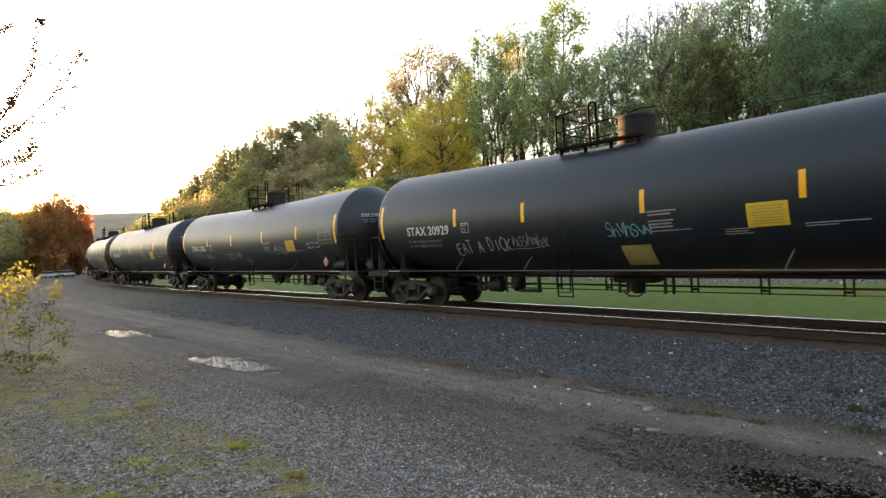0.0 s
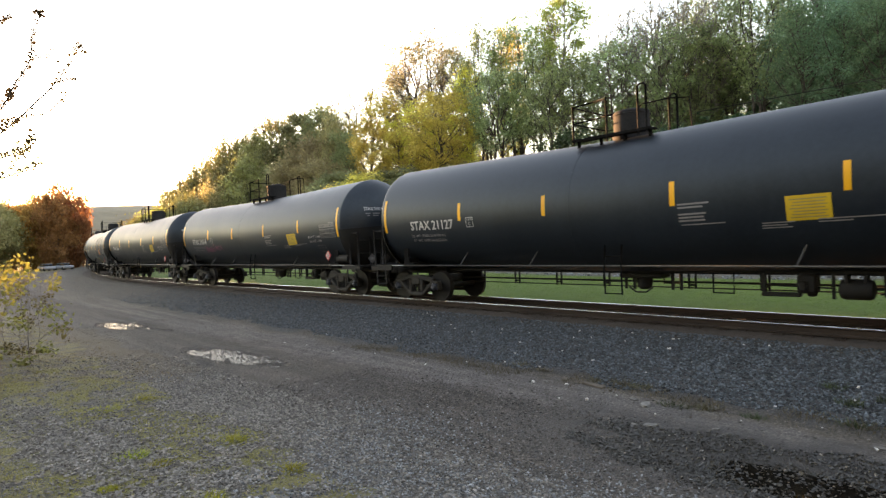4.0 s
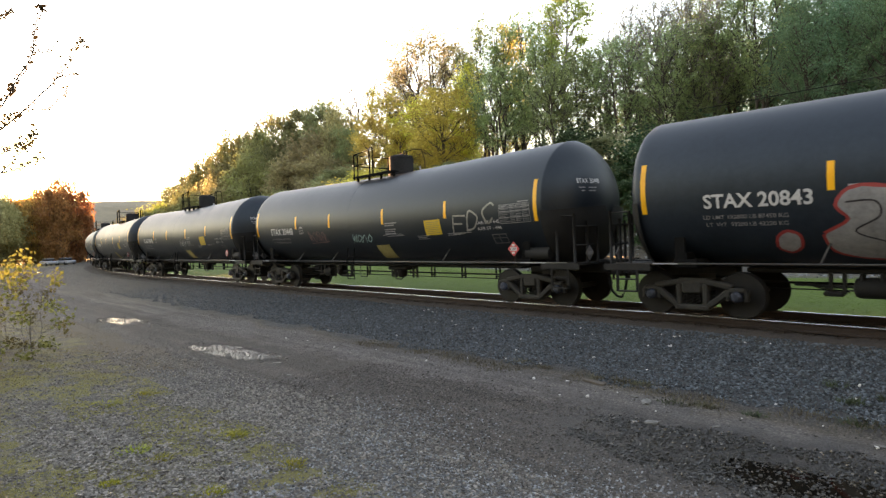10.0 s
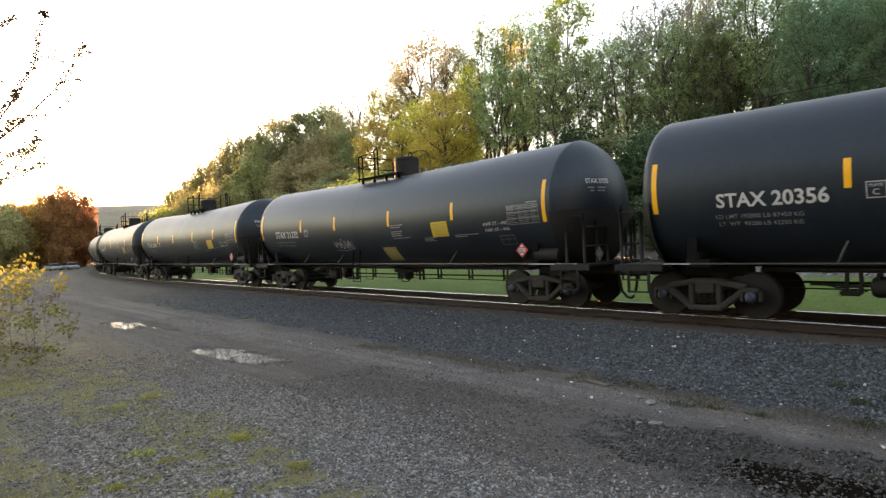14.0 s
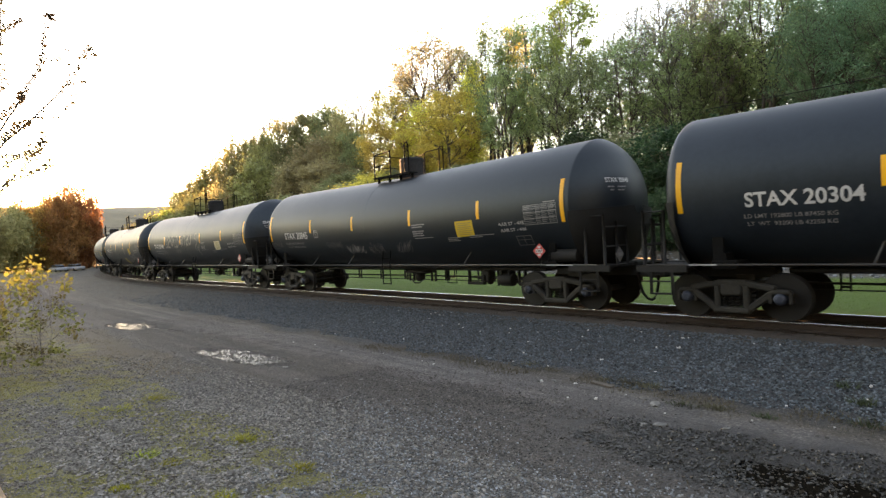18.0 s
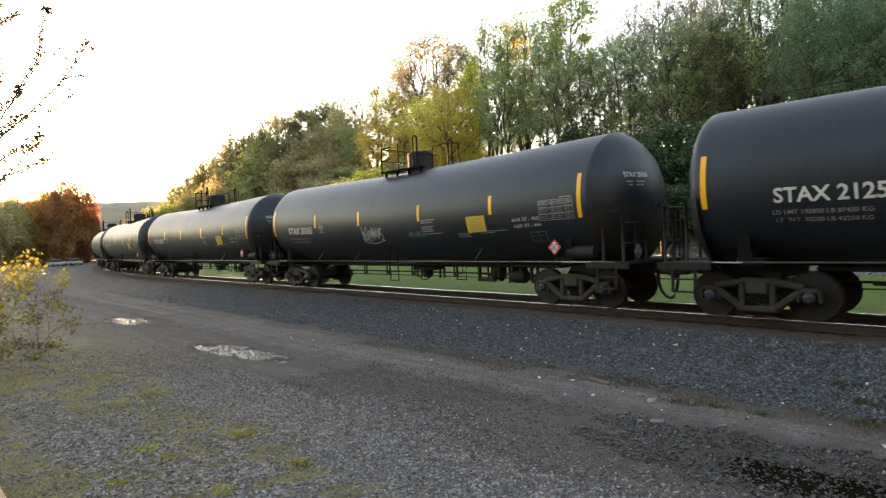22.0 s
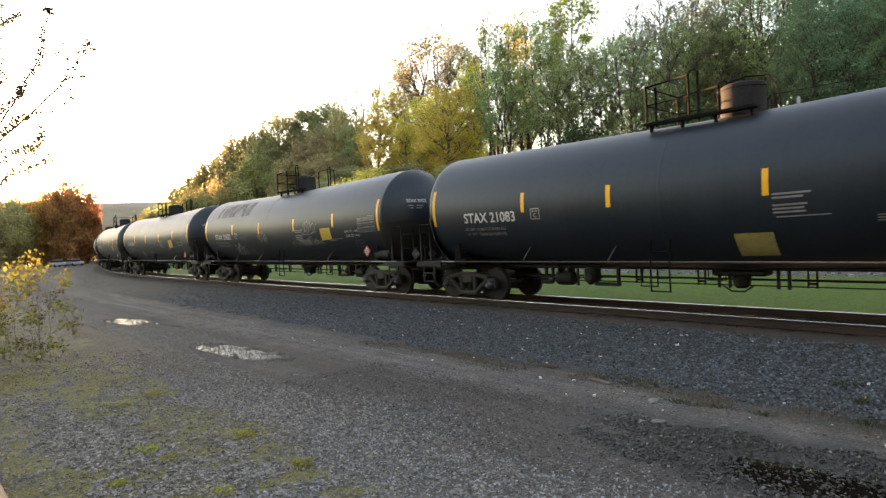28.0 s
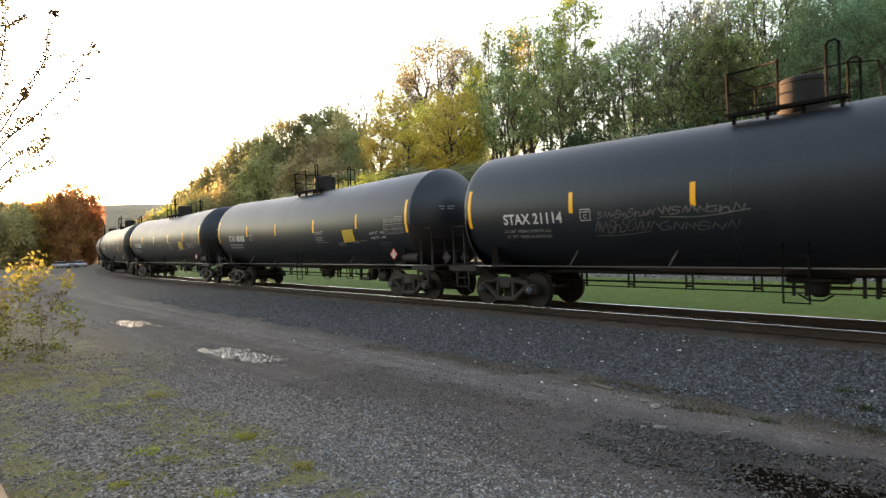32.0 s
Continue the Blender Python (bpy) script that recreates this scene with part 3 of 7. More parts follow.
    soaked = [(x, y, max(z, -0.522)) for x, y, z in spots(15000, -4.0, 1.4, 4.7, 7.1) if damp((x, y)) < 2.1 and (damp((x, y)) > 0.55 or rng.random() < 0.28)]
    px, py, a, c = PUDDLES[-1]
    for _ in range(1500):     # stones crowd the rim of the pool and stand out of it
        r, w = rng.normal(1.75, 0.42), rng.uniform(0, math.tau)
        x = a * r * math.cos(w)
        soaked.append((px + x, py + c * r * 1.15 * math.sin(w) + 0.12 * x, -0.518))
    scatter_stones("wet_stones", "wet dark glinting stones round the pool", soaked, rng.uniform(0.007, 0.022, len(soaked)), M_WETSTONE, rng, 0.3)
    coarse = [q for q in spots(15000, -9, 0.9, 4.0, 6.6) if damp(q) > 2.1]
    scatter_stones("coarse_stones", "coarse brown-grey stones on the dirt track", coarse, rng.uniform(0.006, 0.017, len(coarse)), M_PEBBLE, rng, 0.35)
    pale = [q for q in spots(90, -14, 1.5, 6.8, 11.4, 1.0)]
    scatter_stones("pale_stones", "a few pale stones lying on the dark ballast", pale, rng.uniform(0.010, 0.032, len(pale)), M_PALE, rng, 0.1)


M_PALE = surface("pale_limestone", (0.36, 0.35, 0.33), (0.58, 0.57, 0.54), (0.7, 0.9), fine=30, coarse=6, bump=0.2, vary=0.2, island=True)
build_stones()

# ---------------------------------------------------------------- track
def build_track():
    bed = new("railway_track", None)
    tagged(bed, "railway track with rusty rails on dark timber ties", "railway track", kind="structure")
    stations = [s for s in np.arange(-180, 40, 2.0)]
    prof_foot = [(-0.07, -0.18), (0.07, -0.18), (0.07, -0.165), (0.01, -0.14), (0.01, -0.045), (0.035, -0.035), (0.036, -0.012), (-0.036, -0.012), (-0.035, -0.035), (-0.01, -0.045), (-0.01, -0.14), (-0.07, -0.165)]
    prof_head = [(-0.036, -0.015), (0.036, -0.015)] + [(0.037 * math.cos(a), -0.013 + 0.013 * math.sin(a) ** 0.8) for a in np.linspace(0.05, math.pi - 0.05, 13)]
    for side in (-1, 1):
        rail = None
        for name, prof, mat in (("rail", prof_foot, M_RAIL), ("running_surface", prof_head, M_RAILHEAD)):
            v, f, k = [], [], len(prof)
            for s in stations:
                x, y = on_track(s)
                x2, y2 = on_track(s + 0.5)
                d = Vector((x2 - x, y2 - y, 0)).normalized()
                nrm = Vector((-d.y, d.x, 0))
                for a, b in prof:
                    p = Vector((x, y, b)) + nrm * (side * GAUGE / 2 + a)
                    v.append(tuple(p))
            for i in range(len(stations) - 1):
                f += [(i * k + j, i * k + (j + 1) % k, (i + 1) * k + (j + 1) % k, (i + 1) * k + j) for j in range(k)]
            ob = part(name, tri_mesh(name, v, f, mat, name != "rail"), bed if rail is None else rail, "bright worn top of the rail" if rail else "rusty steel rail")
            rail = rail or ob
    rng = random.Random(3)
    tie = Shape().box((0, 0, 0), (0.23, 2.6, 0.17), bevel=0.012).mesh("tie", M_TIE)
    plates = []
    for side in (-1, 1):
        pl = Shape().box((0, side * GAUGE / 2, 0.09), (0.19, 0.36, 0.018))
        for dx in (-0.06, 0.06):
            for q in (-1, 1):
                pl.box((dx, side * GAUGE / 2 + q * 0.1, 0.11), (0.025, 0.03, 0.03))
        plates.append(pl.mesh("tie_plate", M_RAIL))
    s = -78.0
    while s < 9:
        x, y = on_track(s)
        x2, y2 = on_track(s + 0.5)
        ob = part("tie", tie, bed, m=pose(x, y + rng.uniform(-0.04, 0.04), -0.292 + rng.uniform(-0.008, 0.004), 0, 0, math.degrees(math.atan2(y2 - y, x2 - x)) + rng.uniform(-0.7, 0.7)))
        if s > -30:
            for pl in plates:
                part("tie_plate", pl, ob)
        s += 0.51 + rng.uniform(-0.02, 0.02)


build_track()

# ---------------------------------------------------------------- tank cars
PITCH, TANK_R, TANK_H, HEAD, REAR = 18.13, 1.635, 7.80, 0.90, 0.44    # car to car, tank radius, half cylinder, depth of the front and rear heads


def axis_z(x):
    """The tank's axis falls a little from both ends to the outlet in the middle."""
    return 2.545 + 0.0145 * abs(x)


TANK_Z = 2.545


def on_tank(x, z0, dz, off=0.008):
    """A place on the near side of the tank: dz metres up the shell from the height z0."""
    c = axis_z(x)
    a = math.asin(max(-0.999, min(0.999, (z0 - 2.66) / TANK_R))) + dz / TANK_R
    return (x, -(TANK_R + off) * math.cos(a), c + (TANK_R + off) * math.sin(a))


def patch(sh, x0, x1, z0, lo, hi, off=0.006, lean=0.0, rows=6):
    """A film laid on the shell, between two lengths, from lo to hi metres round it."""
    v, f = [], []
    for j in range(rows + 1):
        d = lo + (hi - lo) * j / rows
        sx = lean * j / rows
        v += [on_tank(x0 + sx, z0, d, off), on_tank(x1 + sx, z0, d, off)]
    f = [(2 * j, 2 * j + 1, 2 * j + 3, 2 * j + 2) for j in range(rows)]
    sh.add(v, f)


def letters(text, width, height, heavy=0.012):
    """Flat letters as triangles, set to a width and a height, from the lower left."""
    cu = bpy.data.curves.new("lettering", "FONT")
    cu.body, cu.size, cu.offset, cu.resolution_u = text, 1.0, heavy, 3
    ob = bpy.data.objects.new("lettering", cu)
    me = bpy.data.meshes.new_from_object(ob)
    v = np.array([p.co[:] for p in me.vertices])
    f = [tuple(q.vertices) for q in me.polygons]
    bpy.data.objects.remove(ob)
    bpy.data.meshes.remove(me)
    bpy.data.curves.remove(cu)
    lo, hi = v.min(0), v.max(0)
    v = (v - lo) / np.maximum(hi - lo, 1e-6) * np.array([width, height, 1])
    return v, f


def shell_text(sh, text, x, z, width, height, off=0.009, heavy=0.012):
    v, f = letters(text, width, height, heavy)
    sh.add([on_tank(x + p[0], z, p[1], off) for p in v], f)


def head_text(sh, text, y0, z, width, height):
    v, f = letters(text, width, height, 0.02)
    out = []
    for p in v:
        y, zz = y0 + p[0], z + p[1]
        c0 = math.cos(radians(70))
        q = max(0.02, 1 - (y * y + (zz - axis_z(8)) ** 2) / TANK_R ** 2 * (1 - c0 * c0))
        out.append((TANK_H + HEAD * (math.sqrt(q) - c0) / (1 - c0) + 0.014, y, zz))
    sh.add(out, f)


def bars(sh, x, z, widths, height, gap, off=0.009):
    """Lines too small to read, as plain bars."""
    for i, w in enumerate(widths):
        patch(sh, x, x + w, z, -i * gap - height, -i * gap, off, rows=1)


def strip(car, x):
    st, h = Shape(), 0.53 if abs(x) > 7 else 0.25
    patch(st, x - 0.055, x + 0.055, 2.72, -h, h, rows=10)
    return st.part("reflective_strip", M_YELLOW, car, "yellow reflective strip")


def build_wheelset(parent, x, rows):
    """An axle with two flanged wheels, which turns as the train rolls."""
    ws = Shape()
    for q in (-1, 1):
        c = q * GAUGE / 2
        ws.lathe([(c - 0.065, 0.06), (c - 0.065, 0.36), (c - 0.06, 0.40), (c - 0.065, 0.457 if q < 0 else 0.485), (c - 0.035, 0.457 if q < 0 else 0.47), (c + 0.035, 0.47 if q < 0 else 0.457), (c + 0.065, 0.485 if q < 0 else 0.457), (c + 0.06, 0.40), (c + 0.03, 0.36), (c + 0.045, 0.13), (c + 0.06, 0.06)], 22, "y")
    ws.lathe([(-1.06, 0.075), (1.06, 0.075)], 14, "y")
    ob = ws.part("wheelset", M_WHEEL, parent, "worn steel wheels on an axle")
    walk(ob, [(t, pose(x, 0, 0.457, 0, a, 0)) for t, a in rows])
    for q in (-1, 1):
        cap = Shape().lathe([(q * 1.04 - 0.10, 0.115), (q * 1.04 + 0.06, 0.115), (q * 1.04 + 0.10, 0.085), (q * 1.04 + 0.11, 0.05)] if q > 0 else
                            [(-1.15, 0.05), (-1.14, 0.085), (-1.10, 0.115), (-0.94, 0.115)], 16, "y")
        for k in range(3):
            a = k * math.tau / 3
            cap.box((0.055 * math.cos(a), q * 1.155, 0.055 * math.sin(a)), (0.035, 0.03, 0.035))
        cap.part("bearing_cap", M_CAP, ob, "worn bearing cap with three bolts")
    return ob


M_CAP = surface("worn_blue_grey_cap", (0.010, 0.015, 0.026), (0.028, 0.040, 0.066), (0.4, 0.6), fine=20, coarse=4, bump=0.1, vary=0.4)


def build_truck(car, x, rows):
    """A three-piece truck: side frames, bolster, springs, wheelsets and brake beams."""
    bol = Shape().box((0, 0, 0.62), (0.42, 2.2, 0.26), bevel=0.04).box((0, 0, 0.80), (0.36, 0.5, 0.12)).lathe([(0.84, 0.2), (0.9, 0.2)], 16, "z").box((0, 0, 0.36), (0.50, 1.6, 0.22), bevel=0.03)
    t = bol.part("truck", M_TRUCK, car, "cast iron truck with two wheelsets", pose(x, 0, 0))
    for q in (-1, 1):
        y, sf = q * 1.0, Shape()
        for e in (-1, 1):
            sf.box((e * 0.889, y, 0.585), (0.34, 0.20, 0.10), bevel=0.03)
            sf.box((e * 0.889 + 0.17, y, 0.47), (0.07, 0.17, 0.22), bevel=0.02).box((e * 0.889 - 0.17, y, 0.47), (0.07, 0.17, 0.22), bevel=0.02)
            sf.box((e * 0.52, y, 0.39), (0.66, 0.16, 0.135), Matrix.Rotation(e * -0.66, 3, "Y"), bevel=0.03)
            sf.box((e * 0.275, y, 0.46), (0.12, 0.17, 0.50), bevel=0.03)
            sf.box((e * 0.48, y, 0.70), (0.66, 0.17, 0.125), Matrix.Rotation(e * 0.18, 3, "Y"), bevel=0.03)
        sf.box((0, y, 0.205), (0.70, 0.21, 0.12), bevel=0.03).box((0, y, 0.75), (0.62, 0.18, 0.13), bevel=0.03)
        sf.part("side_frame", M_TRUCK, t, "cast side frame with triangular openings")
        sp = Shape()
        for i in range(3):
            for j in (-1, 1):
                px, py = (i - 1) * 0.135, y + j * 0.065
                pts = [(px + 0.045 * math.cos(k * 1.5), py + 0.045 * math.sin(k * 1.5), 0.265 + k * 0.0165) for k in range(15)]
                sp.tube(pts, 0.013, 3, False)
        tagged(sp.part("spring_nest", M_TRUCK, t, "nest of coil springs"), kind="stuff")
    for e in (-1, 1):
        build_wheelset(t, e * 0.889, rows)
        bb = Shape().tube([(e * 0.36, -0.85, 0.42), (e * 0.36, 0.85, 0.42)], 0.035, 6)
        for q in (-1, 1):
            bb.box((e * 0.41, q * 0.75, 0.45), (0.06, 0.09, 0.3))
        bb.part("brake_beam", M_STEEL, t)
    return t


def build_car(spin):
    """A black tank car; +x is its leading end, -y the side towards the camera."""
    car = new("tank_car", None)
    prof = [(-TANK_H - REAR * math.cos(a), TANK_R * math.sin(a)) for a in np.linspace(0.06, math.pi / 2, 12)]
    prof += [(x, TANK_R) for x in (-7.66, -7.5, -4.0, 0.0, 4.0, 7.5, 7.66)]
    prof += [(TANK_H - 0.02, TANK_R), (TANK_H, TANK_R)]
    a0 = radians(70)    # the head meets the jacket at a crease
    prof += [(TANK_H + HEAD * (math.cos(a) - math.cos(a0)) / (1 - math.cos(a0)), TANK_R * math.sin(a) / math.sin(a0)) for a in np.linspace(a0 - 0.03, 0.06, 14)]
    sh = Shape().lathe(prof, 72, "x")
    sh.v = [(x, y, z + axis_z(x)) for x, y, z in sh.v]
    sh.part("tank", M_TANK, car, "long black jacketed tank with domed heads")
    for x in (-0.66,):
        h = 0.004
        Shape().lathe([(x - 0.02, TANK_R + 0.001), (x - 0.017, TANK_R + h), (x + 0.017, TANK_R + h), (x + 0.02, TANK_R + 0.001)], 72, "x", (0, 0, axis_z(x))).part("jacket_seam", M_TANK, car)
    # under-frame
    for e in (-1, 1):
        Shape().box((e * 7.55, 0, 0.98), (2.4, 0.42, 0.34), bevel=0.02).part("stub_sill", M_STEEL, car, m=None)
        bo = Shape().box((e * 6.93, 0, 1.13), (0.5, 2.7, 0.18), bevel=0.02)
        for q in (-1, 1):
            bo.box((e * 7.05, q * 1.30, 1.42), (0.22, 0.04, 0.54), bevel=0.01).box((e * 6.93, q * 1.12, 1.25), (0.06, 0.40, 0.22))
        bo.part("bolster", M_POST, car, "matt black bolster with saddle plates")
        cp = Shape().box((e * 8.86, 0, 0.88), (0.34, 0.20, 0.22), bevel=0.03).box((e * 9.0, 0.05, 0.88), (0.16, 0.26, 0.28), bevel=0.05)
        cp.part("coupler", M_TRUCK, car, "cast knuckle coupler")
        hose = [(e * 8.82, -0.30, 0.84), (e * 8.84, -0.30, 0.60), (e * 8.89, -0.28, 0.40), (e * 8.98, -0.24, 0.27), (e * 9.06, -0.2, 0.23)]
        Shape().tube(hose, 0.034, 6).part("brake_hose", M_STEEL, car)
        pf = Shape().box((e * 8.18, 0, 1.10), (1.02, 2.86, 0.05))
        pf.part("end_platform", M_STEEL, car, "steel grating end platform")
        for q in (-1, 1):
            Shape().box((e * 8.18, q * 1.45, 1.06), (1.1, 0.06, 0.14)).part("platform_edge", M_STEEL, car)
            st = Shape()
            st.tube([(e * 7.95, q * 1.46, 1.05), (e * 7.95, q * 1.47, 0.52), (e * 8.40, q * 1.47, 0.52), (e * 8.40, q * 1.46, 1.05)], 0.018, 6)
            for z in (0.53, 0.79):
                st.box((e * 8.175, q * 1.44, z), (0.45, 0.14, 0.025))
            for dx in (-0.235, 0.235):
                st.box((e * 8.175 + dx, q * 1.46, 0.79), (0.06, 0.03, 0.56))
            st.part("sill_step", M_STEEL, car)
        for q in (-1, 1):
            for xx, yy, zz in ((8.10, 1.43, 2.30), (8.58, 1.40, 2.32), (8.62, 0.45, 2.02), (8.62, 0.92, 2.15)):
                Shape().tube([(e * xx, q * yy, 1.1), (e * xx, q * yy, zz)], 0.035, 6).part("end_post", M_STEEL, car, "black steel railing post")
            for z in (1.56, 2.02):
                Shape().tube([(e * 8.62, q * 1.40, z), (e * 8.62, q * 0.45, z)], 0.02, 6).part("end_rail", M_STEEL, car)
            Shape().tube([(e * 8.10, q * 1.43, 2.28), (e * 8.58, q * 1.40, 2.28)], 0.02, 6).part("end_rail", M_STEEL, car)
        hs = Shape()
        k, rows = 25, 9
        for j in range(rows + 1):
            a = 0.12 + (math.pi / 2 - 0.12) * j / rows
            for i in range(k):
                b = math.pi * (1.02 + 0.96 * i / (k - 1))
                r = (TANK_R + 0.035) * math.sin(a)
                hs.v.append((e * (TANK_H - 0.02 + ((HEAD if e > 0 else REAR) + 0.05) * math.cos(a)), r * math.cos(b), axis_z(8) - 0.12 + r * math.sin(b)))
        hs.add([], [])
        hs.f += [(j * k + i, j * k + i + 1, (j + 1) * k + i + 1, (j + 1) * k + i) for j in range(rows) for i in range(k - 1)]
        hs.smooth += [True] * (rows * (k - 1))
        hs.part("head_shield", M_STEEL, car, "matt black half-height head shield")
        pl = Shape().box((e * 8.66, -0.88, 1.36), (0.012, 0.26, 0.26), Matrix.Rotation(math.pi / 4, 3, "X"))
        pl = pl.part("placard", M_FAINT, car, "dull dark end placard")
        Shape().box((e * 8.674, -0.88, 1.36), (0.008, 0.20, 0.09)).part("placard_panel", M_GREYDIM, pl)
        build_truck(car, e * 6.93, spin)
    for q in (-1, 1):
        hr = Shape().tube([(-8.4, q * 1.46, 1.14), (8.4, q * 1.46, 1.14)], 0.022, 6)
        hr.part("side_handrail", M_RAILBAR, car, "long grey side handrail")
        for x in (-4.52, -2.03, 3.97):
            Shape().tube([(x, q * 1.46, 1.12), (x + 0.13, q * 1.19, 1.54)], 0.021, 5).part("rail_bracket", M_RAILBAR, car)
    # belly piping and valve gear
    Shape().tube([(-6.2, 0.35, 0.66), (6.1, 0.35, 0.66)], 0.028, 6).part("brake_pipe", M_STEEL, car)
    Shape().tube([(-6.0, 0.42, 0.52), (6.0, 0.42, 0.52)], 0.016, 6).part("brake_rod", M_STEEL, car)
    va = Shape().lathe([(0.50, 0.10), (0.56, 0.17), (0.74, 0.19), (0.98, 0.24)], 14, "z", (0.35, 0, 0)).box((0.35, 0, 0.84), (1.1, 0.5, 0.14), bevel=0.05)
    for d in (-0.42, -0.2, 0.75, 0.95):
        va.box((0.35 + d, -0.12, 0.72), (0.06, 0.05, 0.42))
    va.tube([(0.0, -0.1, 0.55), (0.2, -0.15, 0.44), (0.45, -0.15, 0.44), (0.6, -0.1, 0.55)], 0.022, 6)
    va.part("outlet_valve", M_STEEL, car, "bottom outlet valve with skid")
    for x, w in ((7.37, 0.80), (-7.30, 0.55)):
        Shape().box((x, -1.487, 1.14), (w, 0.006, 0.022)).part("rail_stencil", M_GREYLET, car)
    Shape().box((0, 0, 0.955), (12.2, 0.62, 0.11), bevel=0.03).part("bottom_sill", M_STEEL, car, "black longitudinal sill under the tank")
    Shape().lathe([(6.98, 0.05), (7.02, 0.17), (7.75, 0.17), (7.79, 0.05)], 14, "x", (0, -1.18, 1.36)).part("reservoir", M_STEEL, car, "dark grey brake reservoir")
    # films and lettering that every car wears
    for x in (-7.66, 7.61, -4.29):
        strip(car, x)
    tb = Shape()
    for i in range(10):
        z = 0.03 + i * 0.047
        for x0, w in ((6.44, 0.34), (6.84, 0.15), (7.03, 0.15), (7.24, 0.17)):
            patch(tb, x0, x0 + w * (0.6 + 0.4 * ((i * 7 + int(x0 * 10)) % 5) / 4), 2.19, z + 0.012, z + 0.030, 0.007, rows=1)
    tb = tb.part("data_table", M_FAINT, car, "white test data table")
    tagged(tb, kind="stuff")
    fr = Shape()
    for d in (0.0, 0.155, 0.31, 0.40, 0.445, 0.49):
        patch(fr, 6.42, 7.44, 2.19, d, d + 0.014, 0.008, rows=1)
    for x0 in (6.42, 6.815, 7.005, 7.215, 7.428):
        patch(fr, x0, x0 + 0.012, 2.19, 0.014, 0.504, 0.0085, rows=6)
    patch(fr, 7.06, 7.42, 2.19, 0.53, 0.556, 0.008, rows=1)
    fr.part("table_frame", M_GREYDIM, tb)
    for text, x, z in (("AAR ST - 445", 5.52, 2.22), ("AAR ST - 446", 5.56, 2.06)):
        ar = Shape()
        shell_text(ar, text, x, z, 0.88, 0.095)
        tagged(ar.part("lettering", M_GREYLET, car), kind="stuff")
    sq = Shape()
    for a, b, lo, hi in ((6.02, 6.52, 0, 0.02), (6.02, 6.52, 0.28, 0.30), (6.02, 6.04, 0, 0.3), (6.50, 6.52, 0, 0.3), (6.26, 6.275, 0.02, 0.28), (6.04, 6.5, 0.17, 0.185)):
        patch(sq, a, b, 1.68, lo, hi, rows=2)
    sq.part("stencil_box", M_FAINT, car)
    pb = Shape()
    for a, b, lo, hi in ((-4.05, -3.77, 0, 0.018), (-4.05, -3.77, 0.26, 0.278), (-4.05, -4.032, 0, 0.278), (-3.788, -3.77, 0, 0.278)):
        patch(pb, a, b, 2.28, lo, hi, rows=2)
    shell_text(pb, "C", -3.96, 2.33, 0.09, 0.10)
    shell_text(pb, "PLATE", -4.0, 2.465, 0.18, 0.05)
    pb.part("plate_box", M_GREYLET, car)
    pd = Shape().box((6.80, -1.52, 1.50), (0.27, 0.014, 0.27), Matrix.Rotation(math.pi / 4, 3, "Y")).part("placard", M_RED, car, "red and white diamond placard")
    wp = Shape().box((6.80, -1.532, 1.50), (0.21, 0.008, 0.10))
    for z in (1.60, 1.40):
        wp.box((6.80, -1.532, z), (0.09, 0.008, 0.05))
    wp.part("placard_panel", M_WHITE, pd)
    pn, pf2 = letters("1267", 0.18, 0.075, 0.02)
    nm = Shape()
    nm.add([(6.71 + p[0], -1.538, 1.462 + p[1]) for p in pn], pf2)
    nm.part("placard_number", M_STEEL, pd)
    Shape().tube([(6.8, -1.44, 1.14), (6.8, -1.50, 1.35)], 0.015, 6).part("placard_post", M_STEEL, car)
    return car


M_RAILBAR = surface("worn_grey_handrail", (0.022, 0.022, 0.021), (0.060, 0.058, 0.055), (0.5, 0.7), fine=20, coarse=2, bump=0.1)
M_GREYLET = surface("grey_white_lettering", (0.26, 0.26, 0.27), (0.42, 0.42, 0.43), (0.5, 0.7), fine=25, coarse=4, bump=0.02)
M_OLIVE = surface("dusty_yellow_panel", (0.20, 0.165, 0.045), (0.32, 0.27, 0.11), (0.6, 0.8), fine=12, coarse=3, bump=0.05)


DRIFT = [(0, 1.59), (0.6, 1.71), (0.7, 1.72), (1, 1.73), (1.2, 1.74), (1.4, 1.66), (2.0, 1.28), (2.6, 1.31), (3, 1.37), (3.2, 1.39), (5.8, 1.08), (6, 1.04),
         (7, 0.67), (7.3, 0.65), (7.8, 0.72), (8.0, 0.75), (8.6, 0.6), (9, 0.41), (9.4, 0.25), (10.5, 0.34), (10.8, 0.28), (11, 0.24), (12.1, 0.06), (13, 0.04),
         (14.3, -0.03), (16.6, -0.3), (17, -0.22), (17.5, -0.04), (18, -0.09), (18.2, -0.14), (18.9, -0.23), (19, -0.22), (19.9, -0.05), (20, -0.04), (20.7, -0.07), (21.7, -0.15),
         (22, -0.07), (22.8, 0.16), (24.2, 0.1), (25, 0.3), (25.4, 0.38), (28, 0.29), (29.2, 0.79), (29.7, 0.85), (30.7, 0.93), (31, 0.98), (32, 1.18)]    # seconds, metres ahead of an even run


def train_s(t):
    """Where the middle of the eleventh car stands along the track."""
    return -11.705 + 13.7237 * (t - 13.0) + float(np.interp(t, *zip(*DRIFT)))


SPIN = [(i / 30, math.degrees((train_s(i / 30) - train_s(0)) / 0.457)) for i in range(961)]
